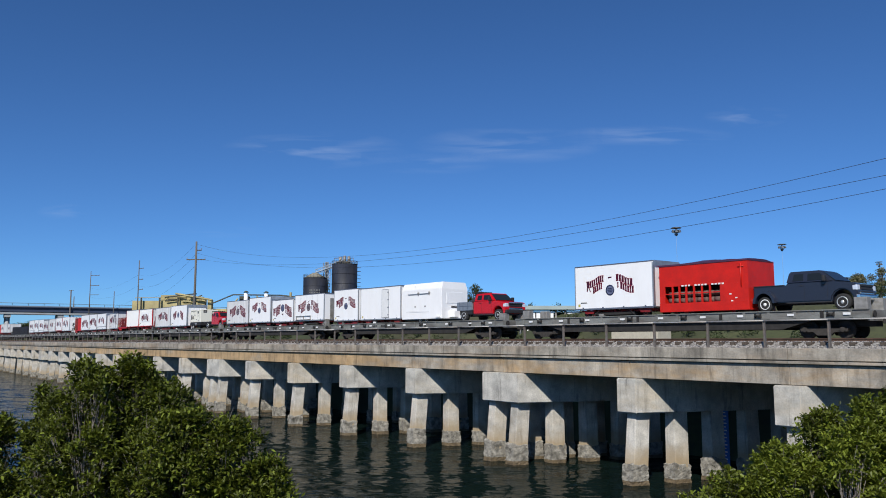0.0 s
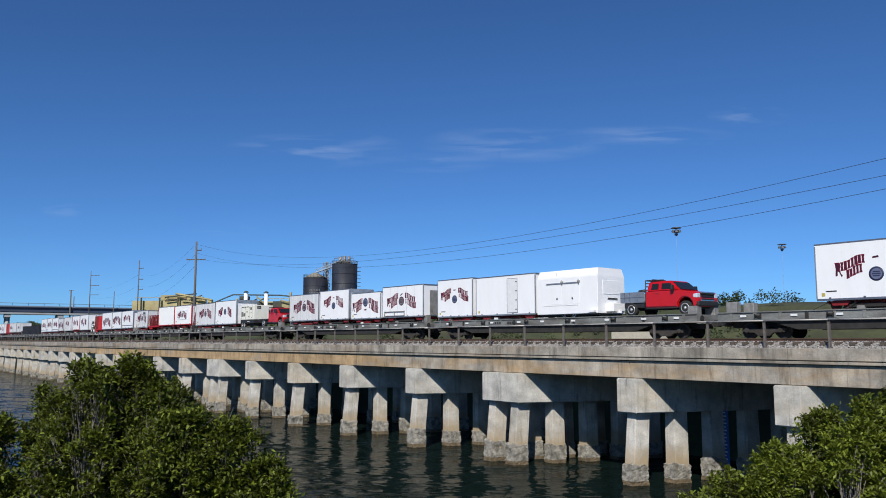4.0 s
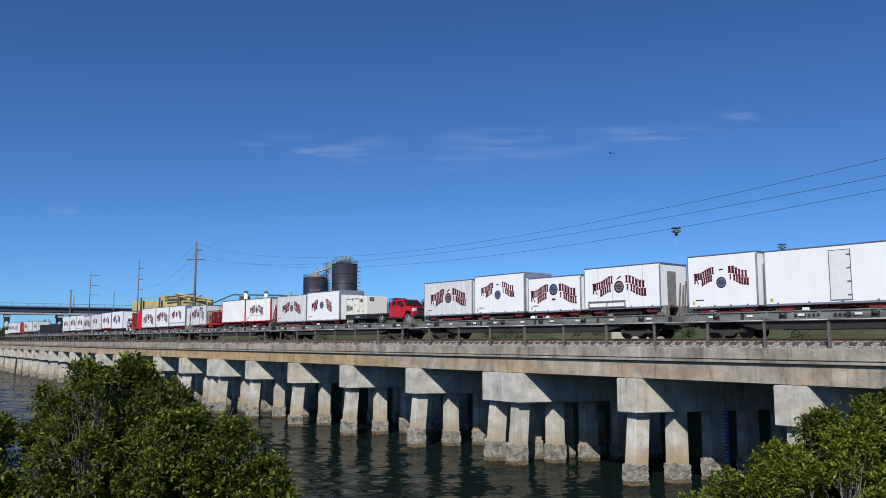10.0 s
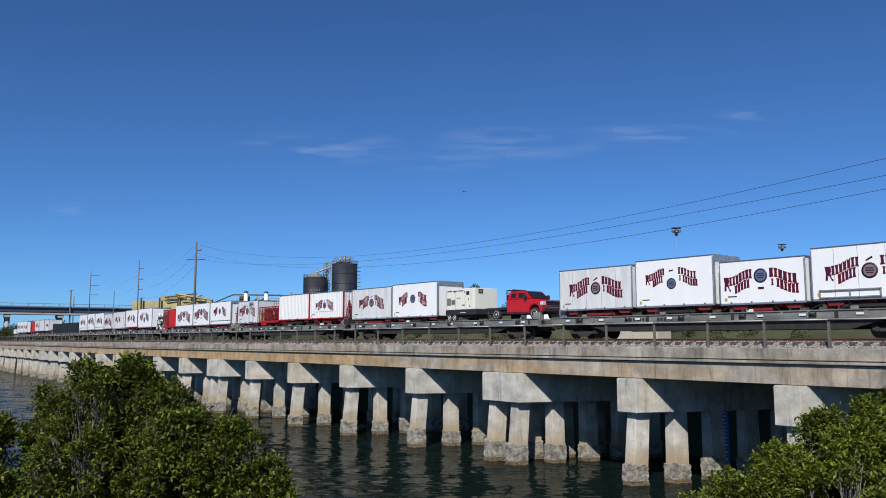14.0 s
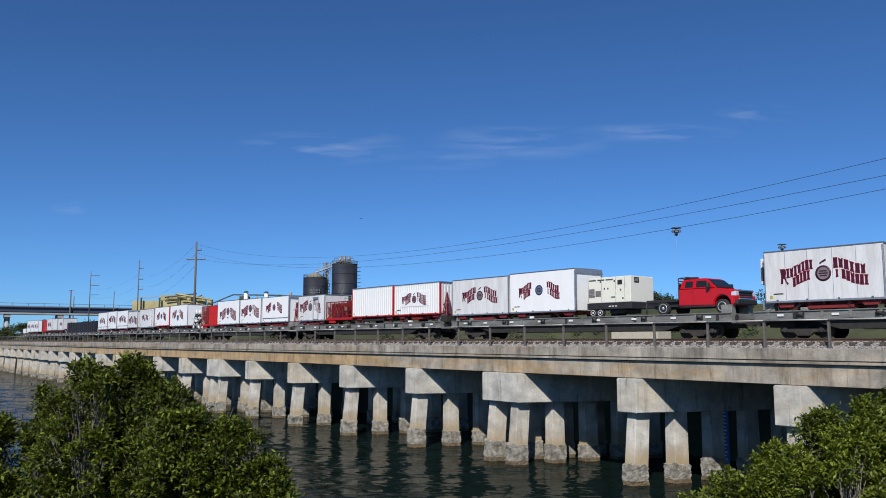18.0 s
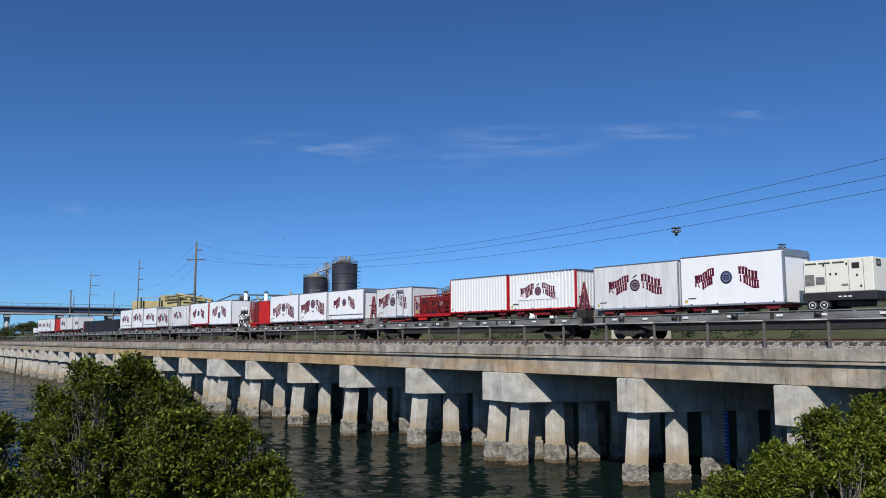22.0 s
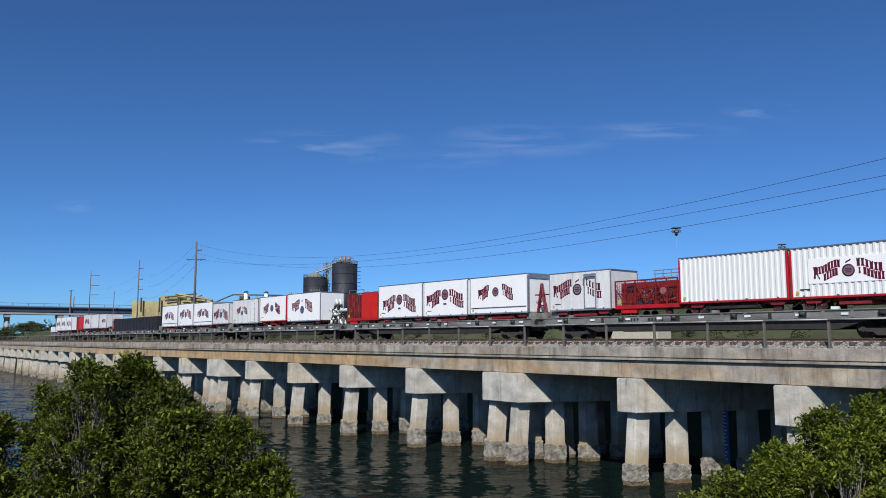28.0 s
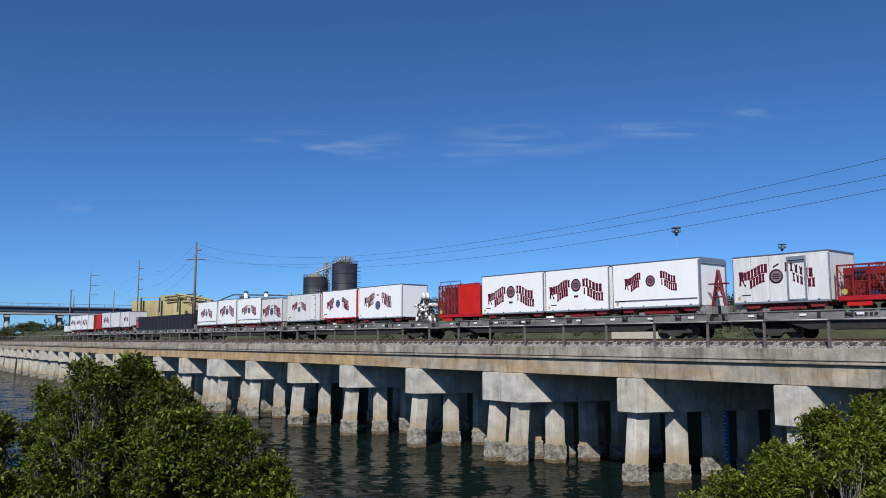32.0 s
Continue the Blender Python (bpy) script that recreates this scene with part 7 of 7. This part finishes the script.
far_tree(48.0, 92.0, 15.2, 4.6, "thin half-bare tree with brownish leaves", (8200, 5300), (M_DRYLEAF, M_FARLEAF), 0.19, 11)
far_tree(53.0, 96.0, 16.2, 4.2, "thin half-bare tree with grey twigs", (7600, 4600), (M_DRYLEAF, M_FARLEAF), 0.19, 12)
far_tree(49.5, 90.0, 12.0, 6.0, "low green tree behind the railway", (4200, 4200), (M_FARLEAF, M_DRYLEAF), 0.24, 13)
far_tree(1.6, 178.0, 19.9, 9.0, "dark green spreading tree behind the railway", (3200, 1200), (M_FARLEAF, M_LEAF), 0.45, 19, trunk=0.25)
far_tree(-2.6, 180.0, 18.0, 6.5, "small dark green tree behind the railway", (1800, 700), (M_FARLEAF, M_LEAF), 0.45, 20, trunk=0.2)
far_tree(7.2, 178.0, 20.3, 8.0, "dark green round tree behind the railway", (3000, 1200), (M_FARLEAF, M_LEAF), 0.45, 14, trunk=0.25)
far_tree(40.5, 150.0, 17.0, 9.0, "broad dark green tree behind the railway", (4200, 1200), (M_FARLEAF, M_LEAF), 0.5, 15, trunk=0.3)
far_tree(48.0, 152.0, 16.6, 9.0, "spreading dark green tree behind the railway", (4200, 1200), (M_FARLEAF, M_LEAF), 0.5, 16, trunk=0.3)
far_tree(56.0, 155.0, 16.4, 9.0, "rounded dark green tree behind the railway", (4200, 1200), (M_FARLEAF, M_LEAF), 0.5, 18, trunk=0.3)
far_tree(35.0, 155.0, 14.0, 7.0, "low dark green tree behind the railway", (3600, 1200), (M_DRYLEAF, M_FARLEAF), 0.4, 17, trunk=0.25)
for i, (right, ahead, top, w) in enumerate(((-172, 330, 16.5, 12), (-164, 335, 15.0, 12), (-157, 328, 14.5, 10), (-180, 325, 14, 12), (-188, 330, 13.5, 12), (-148, 332, 13.0, 12))):
    far_tree(right, ahead, top - 1.0, w, "dark green tree beneath the far overpass", (2600, 500), (M_FARLEAF, M_LEAF), 0.8, 30 + i, trunk=0.35)
far_tree(-105.0, 178.0, 8.2, 4.4, "dark overhanging bush at the far bank", (900, 200), (M_FARLEAF, M_LEAF), 0.4, 41, trunk=0.2)


def hedge():
    rng = random.Random(17)
    clumps = []
    for k in range(620):
        x = rng.uniform(-300, 20)
        y = rng.uniform(62, 84)
        clumps.append((Vector((x, y, ground_z(x, y) - 0.2 + 1.0 * rng.random())), rng.uniform(0.6, 1.1)))
    line = []
    for k in range(560):
        r = rng.uniform(2.0, 4.0)
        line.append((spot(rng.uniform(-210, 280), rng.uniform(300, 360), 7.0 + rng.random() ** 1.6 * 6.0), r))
    tagged(scatter_leaves("treeline", M_FARLEAF, line, 1.1, 26000, rng, None), "distant dark green line of trees", "trees", kind="stuff")
    ob = scatter_leaves("scrub", M_FARLEAF, clumps, 0.26, 90000, rng, None)
    tagged(ob, "low green scrub and grass behind the railway", "scrub", kind="stuff")


hedge()


def near_wires():
    a = (-130.4, 50.9)
    build_wire("power_line", (a[0], a[1], W1[0]), (10, W1[1], W1[2]), W1[3], "dark overhead power line", 40, 0.012)
    build_wire("power_line", (a[0], a[1], W2[0]), (10, W2[1], W2[2]), W2[3], "dark overhead power line", 40, 0.012)
    build_wire("power_line", (a[0], a[1], W3[0]), (10, W3[1], W3[2]), W3[3], "dark overhead power line", 40, 0.012)
    for dz in (-0.6, -3.6, -6.8):
        build_wire("power_line", (-130.4, 50.9, 24.0 + dz * 0.6), (-219.2, 69.8, 25.6 + dz), 2.2, "thin far power line", 16, 0.012)
        build_wire("power_line", (-219.2, 69.8, 25.6 + dz), (-290.2, 76.1, 25.8 + dz), 1.6, "thin far power line", 16, 0.012)


W1, W2, W3 = (23.5, 36, 17.5, 5.0), (21.0, 36, 16.0, 3.5), (22.0, 36, 15.8, 4.6)
near_wires()


def cloud(right, z, w, h, seed, strength):
    m = bpy.data.materials.new("thin_cloud")
    m.use_nodes = True
    n, link = m.node_tree.nodes, m.node_tree.links.new
    n.remove(n["Principled BSDF"])
    em, tr, mx = n.new("ShaderNodeEmission"), n.new("ShaderNodeBsdfTransparent"), n.new("ShaderNodeMixShader")
    em.inputs[0].default_value, em.inputs[1].default_value = (0.62, 0.72, 0.9, 1), 1.0
    co, mp, tx = n.new("ShaderNodeTexCoord"), n.new("ShaderNodeMapping"), n.new("ShaderNodeTexNoise")
    mp.inputs["Location"].default_value = (seed * 3.7, seed * 1.3, 0)
    mp.inputs["Scale"].default_value = (2.4, 3.6, 1)
    mp.inputs["Rotation"].default_value = (0, 0, radians(-6))
    tx.inputs["Scale"].default_value, tx.inputs["Detail"].default_value, tx.inputs["Roughness"].default_value = 0.8, 4, 0.5
    tx.inputs["Distortion"].default_value = 0.4
    link(co.outputs["Generated"], mp.inputs[0])
    link(mp.outputs[0], tx.inputs["Vector"])
    gr, m2 = n.new("ShaderNodeTexGradient"), n.new("ShaderNodeMapping")
    gr.gradient_type = "SPHERICAL"
    m2.inputs["Location"].default_value, m2.inputs["Scale"].default_value = (-1, -1, 0), (2, 2, 0)
    link(co.outputs["Generated"], m2.inputs[0])
    link(m2.outputs[0], gr.inputs[0])
    rg = n.new("ShaderNodeMapRange")
    rg.inputs[1].default_value, rg.inputs[2].default_value, rg.inputs[4].default_value = 0.42, 0.75, strength
    link(tx.outputs[0], rg.inputs[0])
    mul = n.new("ShaderNodeMath")
    mul.operation = "MULTIPLY"
    link(rg.outputs[0], mul.inputs[0])
    link(gr.outputs["Fac"], mul.inputs[1])
    link(mul.outputs[0], mx.inputs[0])
    link(tr.outputs[0], mx.inputs[1])
    link(em.outputs[0], mx.inputs[2])
    link(mx.outputs[0], n["Material Output"].inputs[0])
    bm = bmesh.new()
    vs = [bm.verts.new(p) for p in ((-w / 2, -h / 2, 0), (w / 2, -h / 2, 0), (w / 2, h / 2, 0), (-w / 2, h / 2, 0))]
    bm.faces.new(vs)
    ob = tagged(part("cloud", bm, m), "faint wispy high cloud in a clear sky", "cloud", "thin clouds", kind="structure")
    ob.visible_shadow = False
    CLOUDS.append((ob, right, z))


CLOUDS = []
CLOUD_AHEAD = 3600.0
for right, z, w, h, seed, strength in ((-600, 880, 900, 190, 1, 0.42), (310, 905, 900, 190, 2, 0.32), (-60, 815, 640, 110, 3, 0.17), (940, 945, 860, 120, 4, 0.26), (1420, 1040, 420, 120, 5, 0.22), (-1745, 590, 260, 80, 6, 0.13), (-1030, 500, 420, 70, 7, 0.1)):
    cloud(right, z, w, h, seed, strength)


def build_bird():
    o = thing("bird", "dark seabird gliding across the sky", "bird")
    bm = bmesh.new()
    rings = []
    for x, r in ((-0.5, 0.02), (-0.35, 0.09), (0.0, 0.14), (0.3, 0.1), (0.45, 0.06), (0.75, 0.01)):
        rings.append([bm.verts.new((x, r * math.cos(k * math.pi / 4), r * math.sin(k * math.pi / 4))) for k in range(8)])
    for a, b in zip(rings, rings[1:]):
        for k in range(8):
            bm.faces.new((a[k], a[(k + 1) % 8], b[(k + 1) % 8], b[k]))
    part("body", bm, M_BIRD, o)
    for s in (-1, 1):
        bm = bmesh.new()
        top, bot = [], []
        for y, x0, x1, z in ((0.08, -0.12, 0.22, 0.0), (0.5, -0.1, 0.28, 0.12), (0.9, -0.2, 0.1, 0.10), (1.15, -0.32, -0.2, 0.04)):
            top += [bm.verts.new((x0, s * y, z + 0.015)), bm.verts.new((x1, s * y, z + 0.02))]
            bot += [bm.verts.new((x0, s * y, z - 0.01)), bm.verts.new((x1, s * y, z - 0.01))]
        for i in range(0, 6, 2):
            bm.faces.new((top[i], top[i + 1], top[i + 3], top[i + 2]))
            bm.faces.new((bot[i], bot[i + 2], bot[i + 3], bot[i + 1]))
            bm.faces.new((top[i], top[i + 2], bot[i + 2], bot[i]))
            bm.faces.new((top[i + 1], bot[i + 1], bot[i + 3], top[i + 3]))
        bmesh.ops.recalc_face_normals(bm, faces=bm.faces)
        part("wing", bm, M_BIRD, o)
    return o


BIRD = build_bird()
BIRD_START, BIRD_SPEED = Vector((15.27, 172.34, 62.99)), Vector((-15.22, -0.33, -0.47))


def motions():
    times = [0.0, 2.0, 4.0, 6.0, 8.0, 10.0, 12.0, 14.0, 16.0, 18.0, 20.0, 22.0, 24.0, 26.0, 28.0, 30.0, 32.0]
    for ob, u, z in MOVERS:
        rows = []
        for t in times:
            x, y, turn = bend(u + travel(t), TRAIN_Y)
            rows.append((t, pose(x, y, z, 0, 0, math.degrees(turn))))
        walk(ob, rows)
    steps = [i * 0.1 for i in range(321)]
    for ws, x in WHEELSETS:
        walk(ws, [(t, pose(x, 0, RAIL_Z + 0.42 - DECK_Z, 0, math.degrees(travel(t) / 0.42), 0)) for t in steps])
    face = look((0, 0, 0), -AHEAD).to_3x3().to_4x4()
    for ob, right, z in CLOUDS:
        rows = []
        for t in (0.0, 16.0, 32.0):
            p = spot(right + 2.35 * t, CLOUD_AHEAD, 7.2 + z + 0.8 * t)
            rows.append((t, Matrix.Translation(p) @ face))
        walk(ob, rows)
    turn = math.degrees(math.atan2(BIRD_SPEED.y, BIRD_SPEED.x))
    rows = []
    for t in (0.0, 4.0, 8.0, 12.0, 16.0, 20.0, 24.0, 28.0, 32.0):
        p = BIRD_START + BIRD_SPEED * t
        rows.append((t, pose(p.x, p.y, p.z, 8 * math.sin(t), 0, turn)))
    walk(BIRD, rows)


motions()
